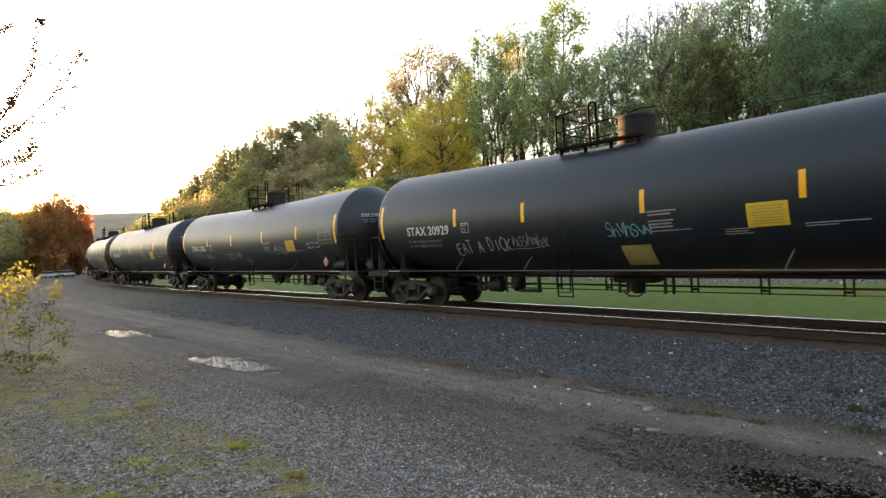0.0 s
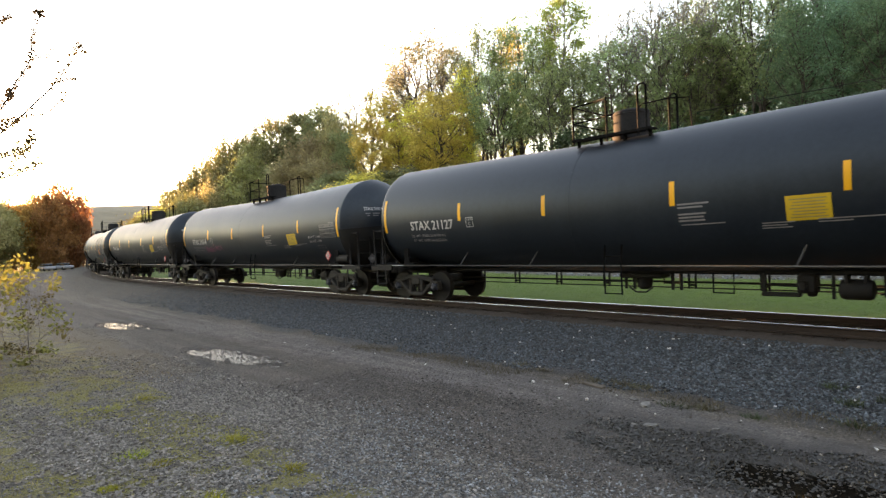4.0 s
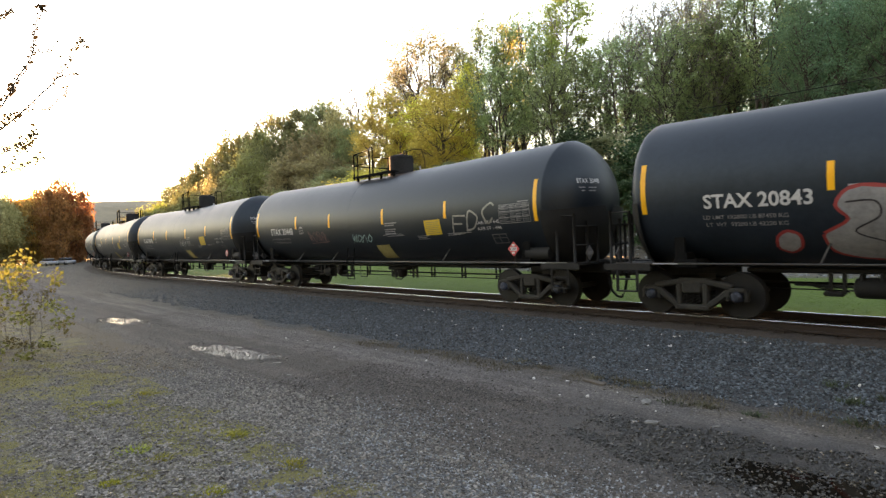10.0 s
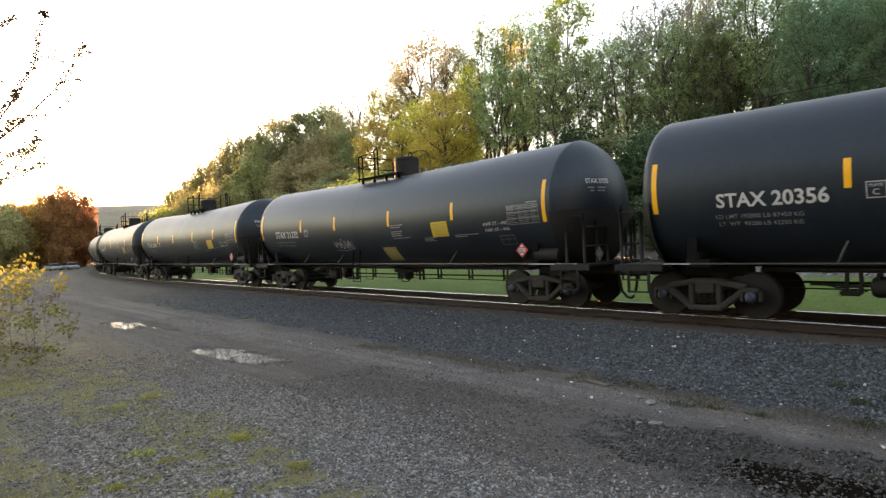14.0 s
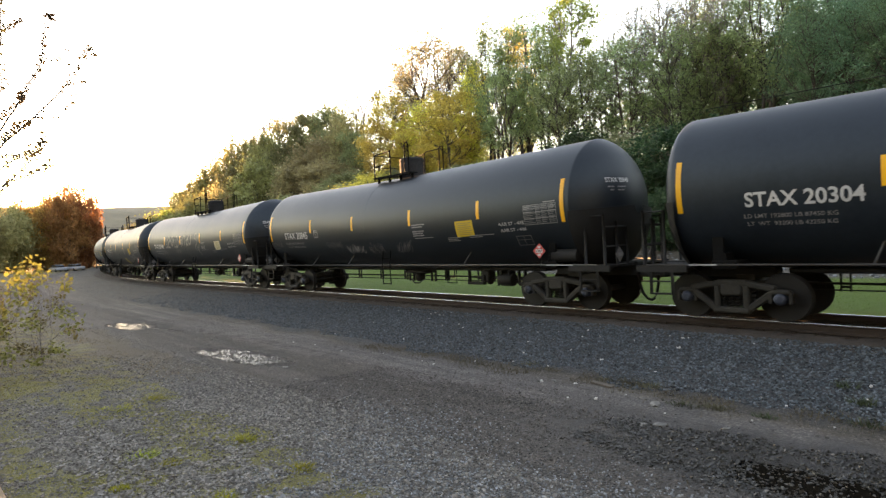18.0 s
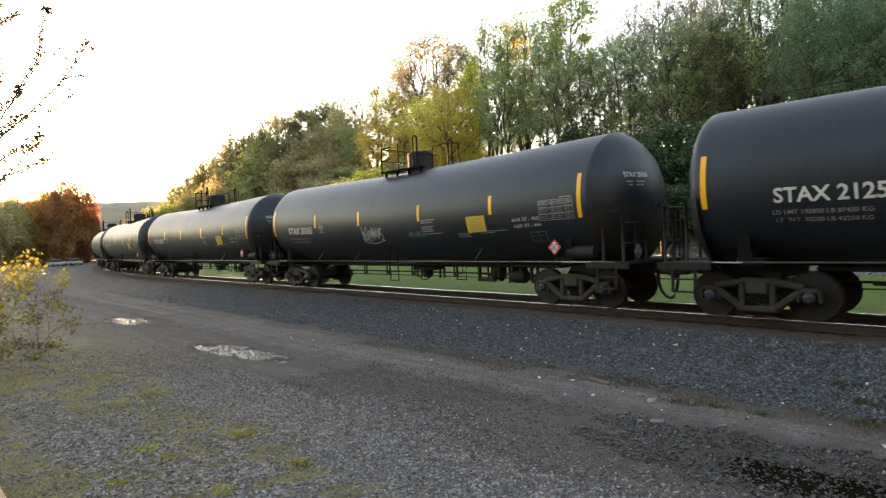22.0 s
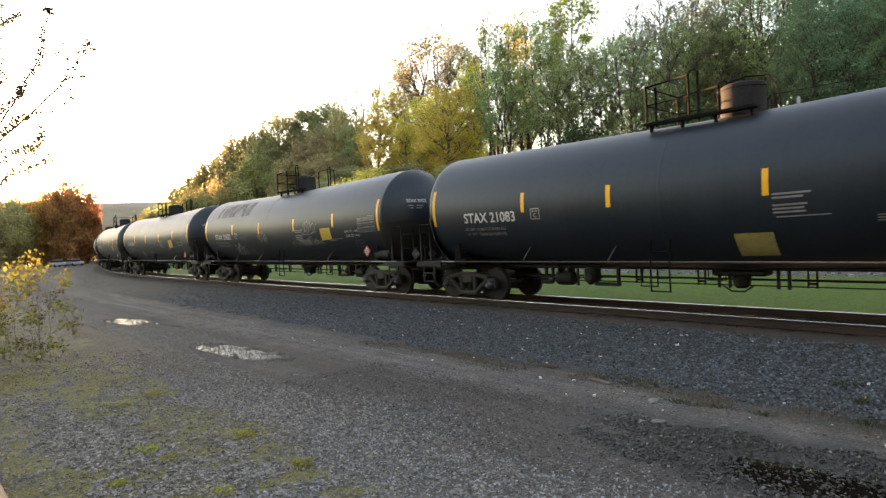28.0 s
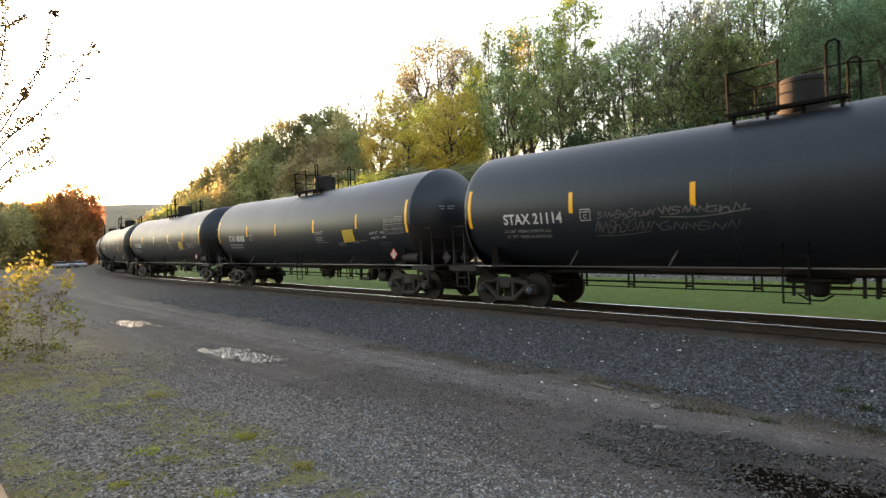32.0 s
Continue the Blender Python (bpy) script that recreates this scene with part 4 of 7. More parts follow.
CARS = ["20929", "21202", "20368", "21127", "21014", "20665", "20930", "20843", "20448", "20978", "20356", "21232", "20834", "20304", "20845", "20798",
        "21256", "20365", "20737", "21115", "", "21083", "20422", "20394", "21114", "", "", "", "", "", ""]
PANEL = (0, 6, 8, 9, 10, 11, 16, 21)    # cars with the dusty yellow panel low on the shell
train = []


def housing_meshes():
    top = TANK_Z + TANK_R
    body = Shape().lathe([(top - 0.08, 0.46), (top + 0.08, 0.46), (top + 0.10, 0.43), (top + 0.62, 0.43), (top + 0.65, 0.40), (top + 0.69, 0.25)], 32, "z").mesh("valve_housing", M_DOME)
    lid = Shape().box((-0.44, 0.0, top + 0.58), (0.08, 0.3, 0.1), bevel=0.01).tube([(0.435 * math.cos(a), 0.435 * math.sin(a), top + 0.56) for a in np.linspace(0, math.tau, 25)], 0.014, 5).mesh("housing_lid", M_DOME)
    return body, lid


def brake_gear(behind):
    """Hangers, valve, air tank and levers under the belly, ahead of the middle or behind it: (name, mesh, label)."""
    made = []
    for x in (-5.3, -3.9, -2.4, -0.9, 1.34, 2.9):
        hb = Shape().box((x, 0.38, 0.59), (0.16, 0.05, 0.05))
        for d in (-0.08, 0.08):
            hb.box((x + d, 0.38, 0.74), (0.032, 0.05, 0.48))
        made.append(("pipe_hanger", hb, ""))
    made.append(("hanger_loop", Shape().tube([(2.08, -0.3, 0.94), (2.08, -0.3, 0.50), (2.50, -0.3, 0.50), (2.50, -0.3, 0.94)], 0.022, 6), "black steel hanger loop"))
    br = Shape().box((3.40, -0.3, 0.515), (0.70, 0.16, 0.085), bevel=0.02)
    for x in (3.09, 3.72):
        br.box((x, -0.3, 0.72), (0.06, 0.10, 0.42))
    made.append(("brake_lever", br.tube([(3.10, -0.3, 0.70), (4.30, -0.3, 0.66)], 0.02, 6), "black brake lever on two hangers"))
    cv = Shape().box((3.86, -0.25, 0.74), (0.34, 0.34, 0.38), bevel=0.05).box((3.80, -0.43, 0.70), (0.16, 0.10, 0.2), bevel=0.03).lathe([(0.48, 0.03), (0.50, 0.08), (0.58, 0.10)], 10, "z", (3.92, -0.25, 0))
    made.append(("control_valve", cv, "black brake control valve"))
    at = Shape().lathe([(4.36, 0.05), (4.40, 0.17), (4.46, 0.195), (4.84, 0.195), (4.90, 0.17), (4.94, 0.05)], 16, "x", (0, -0.28, 0.645))
    for x in (4.50, 4.80):
        at.box((x, -0.28, 0.84), (0.05, 0.30, 0.16))
    made.append(("air_tank", at, "round dark brake reservoir on straps"))
    made.append(("pipe_hanger", Shape().box((4.28, -0.28, 0.70), (0.05, 0.06, 0.50)), ""))
    bc = Shape().box((5.08, -0.28, 0.72), (0.06, 0.08, 0.40)).box((5.30, -0.28, 0.70), (0.06, 0.08, 0.44)).box((5.25, -0.28, 0.52), (0.34, 0.14, 0.10), bevel=0.03)
    bc.tube([(4.92, -0.28, 0.66), (5.9, -0.28, 0.68)], 0.03, 6).tube([(5.0, -0.28, 0.56), (5.15, -0.28, 0.64), (5.45, -0.28, 0.62), (5.75, -0.25, 0.70)], 0.02, 6)
    made.append(("brake_cylinder", bc, "brake rods and brackets"))
    out = []
    for name, sh, label in made:
        if behind:
            sh.v, sh.f = [(0.68 - x, y, z) for x, y, z in sh.v], [tuple(q)[::-1] for q in sh.f]
        out.append((name, sh.mesh(name, M_STEEL), label))
    return out


def top_gear(kind):
    """Platform, railing and ladder of one kind of car, as parts to share: (name, mesh, label, under the ladder)."""
    top, out = TANK_Z + TANK_R, []
    x0, x1 = (-1.34, 0.98) if kind else (-1.02, 1.05)
    posts = ((-1.28, 0.86), (-1.05, 0.80), (-0.32, 0.95), (-0.12, 0.95)) if kind else ((-0.98, 0.86), (-0.06, 0.92), (0.74, 1.0), (0.94, 1.0))
    for q in (-1, 1):
        gr = Shape().box(((x0 + x1) / 2, q * 0.66, top + 0.03), (x1 - x0, 0.30, 0.025)).box(((x0 + x1) / 2, q * 0.82, top + 0.03), (x1 - x0, 0.03, 0.06))
        k = int((x1 - x0) / 0.22)
        for i in range(k + 1):
            gr.box((x0 + 0.03 + (x1 - x0 - 0.06) * i / k, q * 0.66, top + 0.05), (0.03, 0.30, 0.02))
        for i in range(4):
            gr.box((x0 + 0.1 + (x1 - x0 - 0.2) * i / 3, q * 0.66, top - 0.08), (0.05, 0.08, 0.24))
        out.append(("top_platform", gr.mesh("top_platform", M_POST), "narrow black grating beside the housing", False))
        for x, h in posts:
            out.append(("rail_post", Shape().tube([(x, q * 0.80, top - 0.06), (x, q * 0.80, top + 0.02 + h)], 0.026, 6).mesh("rail_post", M_POST), "", False))
        (xa, ha), (xb, hb) = posts[0], posts[1 if not kind else 2]
        out.append(("top_rail", Shape().tube([(xa, q * 0.80, top + ha), (xb, q * 0.80, top + hb - 0.02)], 0.02, 6).mesh("top_rail", M_POST), "", False))
        out.append(("top_rail", Shape().tube([(xa, q * 0.80, top + 0.45), (xb, q * 0.80, top + 0.48)], 0.016, 6).mesh("top_rail", M_POST), "", False))
        (xa, ha), (xb, hb) = posts[2], posts[3]
        out.append(("top_rail", Shape().tube([(xa, q * 0.80, top + ha), (xa + 0.05, q * 0.80, top + ha + 0.06), (xb - 0.05, q * 0.80, top + hb + 0.06), (xb, q * 0.80, top + hb)], 0.022, 6).mesh("top_rail", M_POST), "", False))
        if kind:
            arch = [(xb, q * 0.80, top + hb), (xb + 0.4, q * 0.78, top + hb + 0.05), (xb + 0.9, q * 0.74, top + 0.92), (xb + 1.1, q * 0.7, top + 0.55), (xb + 1.12, q * 0.7, top)]
            if q > 0:
                out.append(("top_rail", Shape().tube(arch, 0.018, 6).mesh("top_rail", M_POST), "", False))
        elif q > 0:
            long = [(posts[1][0], 0.80, top + 0.90), (posts[1][0] + 0.1, 0.80, top + 0.98), (posts[2][0], 0.80, top + 0.98), (posts[3][0] + 0.3, 0.80, top + 0.90), (posts[3][0] + 0.36, 0.80, top + 0.1)]
            out.append(("top_rail", Shape().tube(long, 0.02, 6).mesh("top_rail", M_POST), "", False))
    for x, z in ((posts[0][0], 0.86), (posts[0][0], 0.45)):
        out.append(("cross_rail", Shape().tube([(x, -0.80, top + z), (x, 0.80, top + z)], 0.018, 6).mesh("cross_rail", M_POST), "", False))
    # short ladder hung below the shell
    lad = -0.75 if kind else 0.35
    for q in (-1, 1):
        rails = Shape()
        for dx in (-0.21, 0.21):
            rails.tube([(lad + dx, q * 1.47, 0.50), (lad + dx, q * 1.49, 1.1), (lad + dx, q * 1.42, 1.62)], 0.02, 6)
        out.append(("ladder", rails.mesh("ladder", M_POST), "black steel ladder below the shell", False))
        for z in (0.52, 0.80, 1.36):
            out.append(("rung", Shape().tube([(lad - 0.21, q * 1.47, z), (lad + 0.21, q * 1.47, z)], 0.014, 5).mesh("rung", M_POST), "", True))
    return out


def build_train():
    stub = Shape().lathe([(TANK_Z + TANK_R - 0.03, 0.032), (TANK_Z + TANK_R + 0.17, 0.032), (TANK_Z + TANK_R + 0.19, 0.02)], 10, "z", (1.52, 0, 0)).mesh("vent_stub", M_GREYLET)
    gear = {True: top_gear(True), False: top_gear(False)}
    belly = {True: brake_gear(True), False: brake_gear(False)}
    body, lid = housing_meshes()
    first = build_car(SPIN)
    tagged(first, "black railway tank car with yellow reflective strips", "tank car", "tank cars of the freight train")
    for k, number in enumerate(CARS):
        car = first if k == 0 else copy_thing(first, pose(0, 0, 0))
        train.append(car)
    for k, number in enumerate(CARS):
        car = train[k]
        sh = Shape()
        if number:
            shell_text(sh, "STAX " + number, -6.42, 2.25, 1.86, 0.28, heavy=0.022)
            hd = Shape()
            head_text(hd, "STAX " + number, -0.98, 3.08, 0.66, 0.12)
            hd.part("head_number", M_WHITE, car)
        else:
            shell_text(sh, "STAX", -6.42, 2.25, 0.79, 0.28, heavy=0.022)
            for c in range(5):
                patch(sh, -5.52 + c * 0.185, -5.38 + c * 0.185, 2.25, 0, 0.275, 0.009, rows=2)
        sh.part("car_number", M_WHITE, car, "white stencilled car number")
        d = 0.0 if k in PANEL or k == 7 else 0.45
        for x in (-1.84, 1.38, 4.36):
            strip(car, x + d)
        for name, me, label in belly[d == 0]:
            part(name, me, car, label)
        holder = None
        for name, me, label, under in gear[d == 0]:
            ob = part(name, me, holder if under else car, label)
            holder = ob if name == "ladder" else holder
        dm = part("valve_housing", body, car, "round black valve housing on the top", pose(0.50 if d == 0 else 0.16, 0, 0))
        part("housing_lid", lid, dm)
        if d == 0:
            part("vent_stub", stub, car, "short pale vent pipe on the top")
        t1 = Shape()
        bars(t1, 1.48 + d, 2.50, (0.62, 0.50, 0.0, 0.55, 0.50, 0.52), 0.035, 0.068)
        bars(t1, 1.52 + d, 2.08, (0.85,), 0.022, 0.05)
        bars(t1, 3.0 + d, 2.02, (0.55, 0.42, 0.5), 0.022, 0.05)
        bars(t1, 4.35, 2.04, (0.95, 0.5), 0.022, 0.05)
        tagged(t1.part("small_print", M_GREYDIM, car), kind="stuff")
        sm = Shape()
        if number:
            shell_text(sm, "LD LMT 192800 LB 87450 KG", -6.46, 2.045, 1.50, 0.082, heavy=0.006)
            shell_text(sm, "LT  WT  93200 LB 42250 KG", -6.42, 1.905, 1.44, 0.082, heavy=0.006)
        else:
            bars(sm, -6.46, 2.12, (1.50, 1.44), 0.07, 0.14)
        head_text(sm, "-- ---", -0.95, 2.96, 0.5, 0.03), head_text(sm, "- --", -0.9, 2.88, 0.4, 0.03)
        tagged(sm.part("load_stencil", M_GREYDIM, car), kind="stuff")
        if k not in (7,):
            yp = Shape()
            patch(yp, 3.42 + d, 4.12 + d, 2.02, 0, 0.46)
            yp = yp.part("placard", M_ORANGE if k == 6 else M_CREAM if k == 15 else M_PLACARD, car, "orange placard" if k == 6 else "cream placard" if k == 15 else "yellow warning placard")
            lines = Shape()
            for i in range(7):
                patch(lines, 3.48 + d + 0.03 * (i % 3), 4.06 + d - 0.04 * (i % 2), 2.02, 0.05 + i * 0.055, 0.07 + i * 0.055, 0.009, rows=1)
            tagged(lines.part("placard_print", M_OLIVE, yp), kind="stuff")
        if k in PANEL:
            lp = Shape()
            patch(lp, 0.72, 1.42, 1.80, -0.62, 0.0, 0.006)
            lp.part("low_panel", M_OLIVE, car, "dusty yellow panel low on the shell")


M_CREAM = surface("cream_placard", (0.45, 0.40, 0.28), (0.58, 0.52, 0.38), (0.5, 0.7), fine=40, coarse=4, bump=0.02)
build_train()

# ---------------------------------------------------------------- trees and shrubs
def leaf_quads(centres, size, rng, droop=0.3):
    """Small pointed leaves, each a folded pair of triangles."""
    c = np.asarray(centres)
    k = len(c)
    d = rng.normal(size=(k, 3))
    d[:, 2] -= droop
    d /= np.linalg.norm(d, axis=1, keepdims=True) + 1e-9
    w = np.cross(d, rng.normal(size=(k, 3)))
    w /= np.linalg.norm(w, axis=1, keepdims=True) + 1e-9
    s = (size * rng.uniform(0.6, 1.3, k))[:, None]
    n = np.cross(d, w)
    v = np.stack([c, c + d * s * 0.5 + w * s * 0.34 + n * s * 0.08, c + d * s, c + d * s * 0.5 - w * s * 0.34 + n * s * 0.08], 1).reshape(-1, 3)
    i = (np.arange(k) * 4)[:, None]
    f = np.concatenate([i + np.array([[0, 1, 2]]), i + np.array([[0, 2, 3]])])
    return v, f


def bough(a, mid, b, n):
    """Points of a bowed branch from a over mid to b."""
    return [a * (1 - u) ** 2 + mid * (2 * u * (1 - u)) + b * u * u for u in np.linspace(0, 1, n + 1)]


def crown_tree(seed, height, radius, clear=0.2, stems=1, lobes=22, tips=7, leaves=9000, leaf=0.2, puff=1.2, trunk=0.2, fan=0.0, fine=0, twig=1.0):
    """A tree: wood, and the places of its leaves, in lobes that fill a rounded crown."""
    rng = np.random.default_rng(seed)
    wood, ends = Shape(), []
    mid, half = (clear + 1) / 2 * height, (1 - clear) / 2 * height
    lines = []
    for k in range(stems):
        az = k * math.tau / stems + rng.uniform(-0.5, 0.5)
        out = np.array([math.cos(az), math.sin(az), 0.0])
        foot = out * (0.0 if stems == 1 else 0.35) + np.array([0, 0, -0.5])
        tip = out * radius * (0.08 if stems == 1 else 0.42) + np.array([0, 0, height * rng.uniform(0.82, 0.92)])
        pts = [p + rng.normal(0, 0.010 * height, 3) * np.array([1, 1, 0.2]) * (i > 0) for i, p in enumerate(bough(foot, (foot + tip) / 2 + np.array([0, 0, 0.1 * height]) - out * radius * 0.1, tip, 9))]
        r = trunk / stems ** 0.4
        wood.tube(pts, r, 7, False, [r * (1.3 if i == 0 else 1) * (1 - 0.92 * i / 9) + 0.012 * twig for i in range(10)])
        lines.append((pts, r))
    for k in range(lobes):
        u = 1 - 2 * (k + 0.5) / lobes
        az = k * 2.39996 + rng.uniform(-0.4, 0.4)
        far = rng.uniform(0.45, 0.9)
        w = math.sqrt(max(0.0, 1 - u * u)) * far
        c = np.array([math.cos(az) * w * radius, math.sin(az) * w * radius, mid + half * (u * rng.uniform(0.78, 0.95) + fan * (w - 0.4))])
        pts, r = min(lines, key=lambda q: np.linalg.norm(q[0][7][:2] - c[:2]) + rng.uniform(0, 0.3) * radius)
        low = max(0.12 * height, c[2] - (0.75 + rng.uniform(0, 0.4)) * np.linalg.norm(c[:2]) - 0.10 * height)
        i = max(1, min(8, int(round((low + 0.5) / (pts[-1][2] + 0.5) * 9))))
        base = pts[i]
        limb = bough(base, (base + c) / 2 + np.array([0, 0, -0.10 * np.linalg.norm(c - base)]) + rng.normal(0, 0.25, 3), c, 5)
        lr = max(0.03 * twig, r * 0.45 * (1 - 0.09 * i))
        wood.tube(limb, lr, 5, False, [lr * (1 - 0.8 * j / 5) + 0.006 * twig for j in range(6)])
        size = puff * rng.uniform(0.65, 1.25)
        for _ in range(tips):
            d = rng.normal(size=3)
            d *= size * rng.random() ** 0.4 / np.linalg.norm(d)
            e = c + d * np.array([1, 1, 0.85]) + np.array([0, 0, 0.15 * size])
            s0 = limb[int(rng.integers(2, 6))]
            way = bough(s0, (s0 + e) / 2 + rng.normal(0, 0.12 * size, 3), e, 3)
            wood.tube(way, 0.02, 3, False, [0.026 * twig, 0.020 * twig, 0.014 * twig, 0.006 * twig])
            ends.append((e, size))
            for _ in range(fine):
                j = int(rng.integers(1, 4))
                d = (e - s0) / (np.linalg.norm(e - s0) + 1e-6) + rng.normal(0, 0.55, 3) + np.array([0, 0, 0.25])
                q = way[j] + d / np.linalg.norm(d) * size * rng.uniform(0.4, 0.9)
                wood.tube([way[j], (way[j] + q) / 2 + rng.normal(0, 0.05, 3), q], 0.012, 3, False, [0.015 * twig, 0.011 * twig, 0.006 * twig])
                ends.append((q, size * 0.6))
    idx = rng.integers(0, len(ends), leaves)
    c = np.array([ends[i][0] for i in idx]) + rng.normal(size=(leaves, 3)) * np.array([ends[i][1] * 0.40 for i in idx])[:, None]
    return wood, c, rng


def leaf_points(centres, size, rng):
    """Small leaves far off, each one pointed triangle."""
    k = len(centres)
    d = rng.normal(size=(k, 3))
    d /= np.linalg.norm(d, axis=1, keepdims=True)
    w = np.cross(d, rng.normal(size=(k, 3)))
    w /= np.linalg.norm(w, axis=1, keepdims=True) + 1e-9
    s = (size * rng.uniform(0.6, 1.4, k))[:, None]
    v = np.stack([centres - w * s * 0.42, centres + w * s * 0.42, centres + d * s], 1).reshape(-1, 3)
    return v, np.arange(k * 3).reshape(-1, 3)


TREE_KINDS, TALL = {}, {}


def tree_kind(key, leafmat, bark=None, near=False, **kw):
    wood, c, rng = crown_tree(**kw)
    v, f = (leaf_quads if near else leaf_points)(c, kw.get("leaf", 0.2), rng)
    TALL[key] = (float(np.percentile(v[:, 2], 99.5)), float(np.percentile(np.hypot(v[:, 0], v[:, 1]), 94)))
    TREE_KINDS[key] = (wood.mesh("trunk", bark or M_BARK), tri_mesh("crown", v, f, leafmat))


def plant(key, x, y, top, width, turn, label, group, name="tree"):
    """A tree of a kind on the ground at x, y, its top at that height over the rail, its crown that wide."""
    wood, crown = TREE_KINDS[key]
    ob = new(name, None)
    part("trunk", wood, ob)
    part("crown", crown, ob)
    z = ground_z(x, y) - 0.1
    tall, half = TALL[key]
    k, w = max(0.15, (top - z) / tall), width / 2 / half
    ob.matrix_basis = pose(x, y, z, 0, 0, turn) @ Matrix.Diagonal((w, w, k, 1))
    return tagged(ob, label, "shrub" if "shrub" in name or "bush" in name else "tree", group)


tree_kind("gold", L_GOLD, seed=11, height=15, radius=4.2, clear=0.06, lobes=36, tips=5, leaves=9500, leaf=0.23, puff=1.25, trunk=0.22)
tree_kind("goldtan", L_GOLDTAN, seed=31, height=15, radius=4.4, clear=0.06, lobes=36, tips=7, leaves=7500, leaf=0.22, puff=1.25, trunk=0.2, stems=2, fine=1, twig=1.3)
tree_kind("tan", L_TAN, seed=12, height=18, radius=5.2, clear=0.18, lobes=50, tips=6, leaves=8500, leaf=0.20, puff=1.2, trunk=0.22, stems=4, fan=0.1, fine=2, twig=1.7)
tree_kind("green", L_GREEN, seed=13, height=17, radius=3.9, clear=0.22, lobes=34, tips=6, leaves=7300, leaf=0.20, puff=1.1, trunk=0.26, stems=3, twig=1.3)
tree_kind("thin", L_GREEN, seed=33, height=15, radius=3.6, clear=0.06, lobes=40, tips=7, leaves=6200, leaf=0.18, puff=1.05, trunk=0.16, stems=2, fine=1, twig=1.2)
tree_kind("slim", L_LIME, bark=M_PALEBARK, seed=34, height=19, radius=2.7, clear=0.25, lobes=30, tips=7, leaves=6500, leaf=0.20, puff=0.9, trunk=0.19, fan=0.1, twig=1.4)
tree_kind("deep", L_DARK, seed=14, height=16, radius=4.2, clear=0.08, lobes=42, tips=5, leaves=12000, leaf=0.19, puff=1.3, trunk=0.26, twig=1.2)
tree_kind("bare", L_TAN, seed=15, height=16, radius=3.6, clear=0.30, lobes=34, tips=8, leaves=900, leaf=0.17, puff=1.2, trunk=0.20, fine=2, fan=0.15, twig=2.4)
tree_kind("snag", L_TAN, seed=17, height=16, radius=1.9, clear=0.35, lobes=12, tips=4, leaves=260, leaf=0.17, puff=0.7, trunk=0.17, fine=3, fan=0.1, twig=2.0)
tree_kind("pale", L_TAN, bark=M_PALEBARK, seed=16, height=16, radius=3.6, clear=0.30, lobes=34, tips=8, leaves=1500, leaf=0.16, puff=1.2, trunk=0.20, fine=2, fan=0.15, twig=1.8)
tree_kind("leafy", L_MOSS, seed=18, height=14, radius=4.2, clear=0.02, lobes=38, tips=3, leaves=11500, leaf=0.308, puff=1.4, trunk=0.2)
tree_kind("olive", L_OLIVE, seed=19, height=10, radius=4.2, clear=0.0, lobes=38, tips=3, leaves=11000, leaf=0.286, puff=1.35, trunk=0.12, stems=3)
tree_kind("lime", L_LIME, seed=39, height=10, radius=4.0, clear=0.0, lobes=34, tips=3, leaves=9000, leaf=0.264, puff=1.25, trunk=0.12, stems=3)
tree_kind("brown", L_BROWN, seed=40, height=10, radius=4.4, clear=0.0, lobes=36, tips=3, leaves=10500, leaf=0.286, puff=1.4, trunk=0.12, stems=3)
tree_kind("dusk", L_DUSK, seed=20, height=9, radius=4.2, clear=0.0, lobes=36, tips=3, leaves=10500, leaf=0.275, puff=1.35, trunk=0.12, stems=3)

WOOD_LABEL = {"gold": "spring tree with fresh yellow leaves on the bank", "goldtan": "spring tree with thin golden-tan leaves on the bank", "tan": "broad many-stemmed tree with tan buds on the bank",
              "green": "tall dark-stemmed tree with fresh green leaves on the bank", "thin": "light green tree with thin foliage on the bank", "slim": "slender tall yellow-green tree on the bank",
              "deep": "dense deep green tree on the wooded bank", "bare": "bare brown tree with fine twigs on the bank", "snag": "thin bare trunk with few twigs on the bank", "pale": "bare pale-stemmed tree with few leaves on the bank", "leafy": "rounded dense green tree on the bank",
              "olive": "rounded olive thicket on the slope of the bank", "lime": "light yellow-green tree on the bank", "brown": "brownish budding thicket on the slope of the bank",
              "dusk": "dark green thicket on the slope of the bank"}


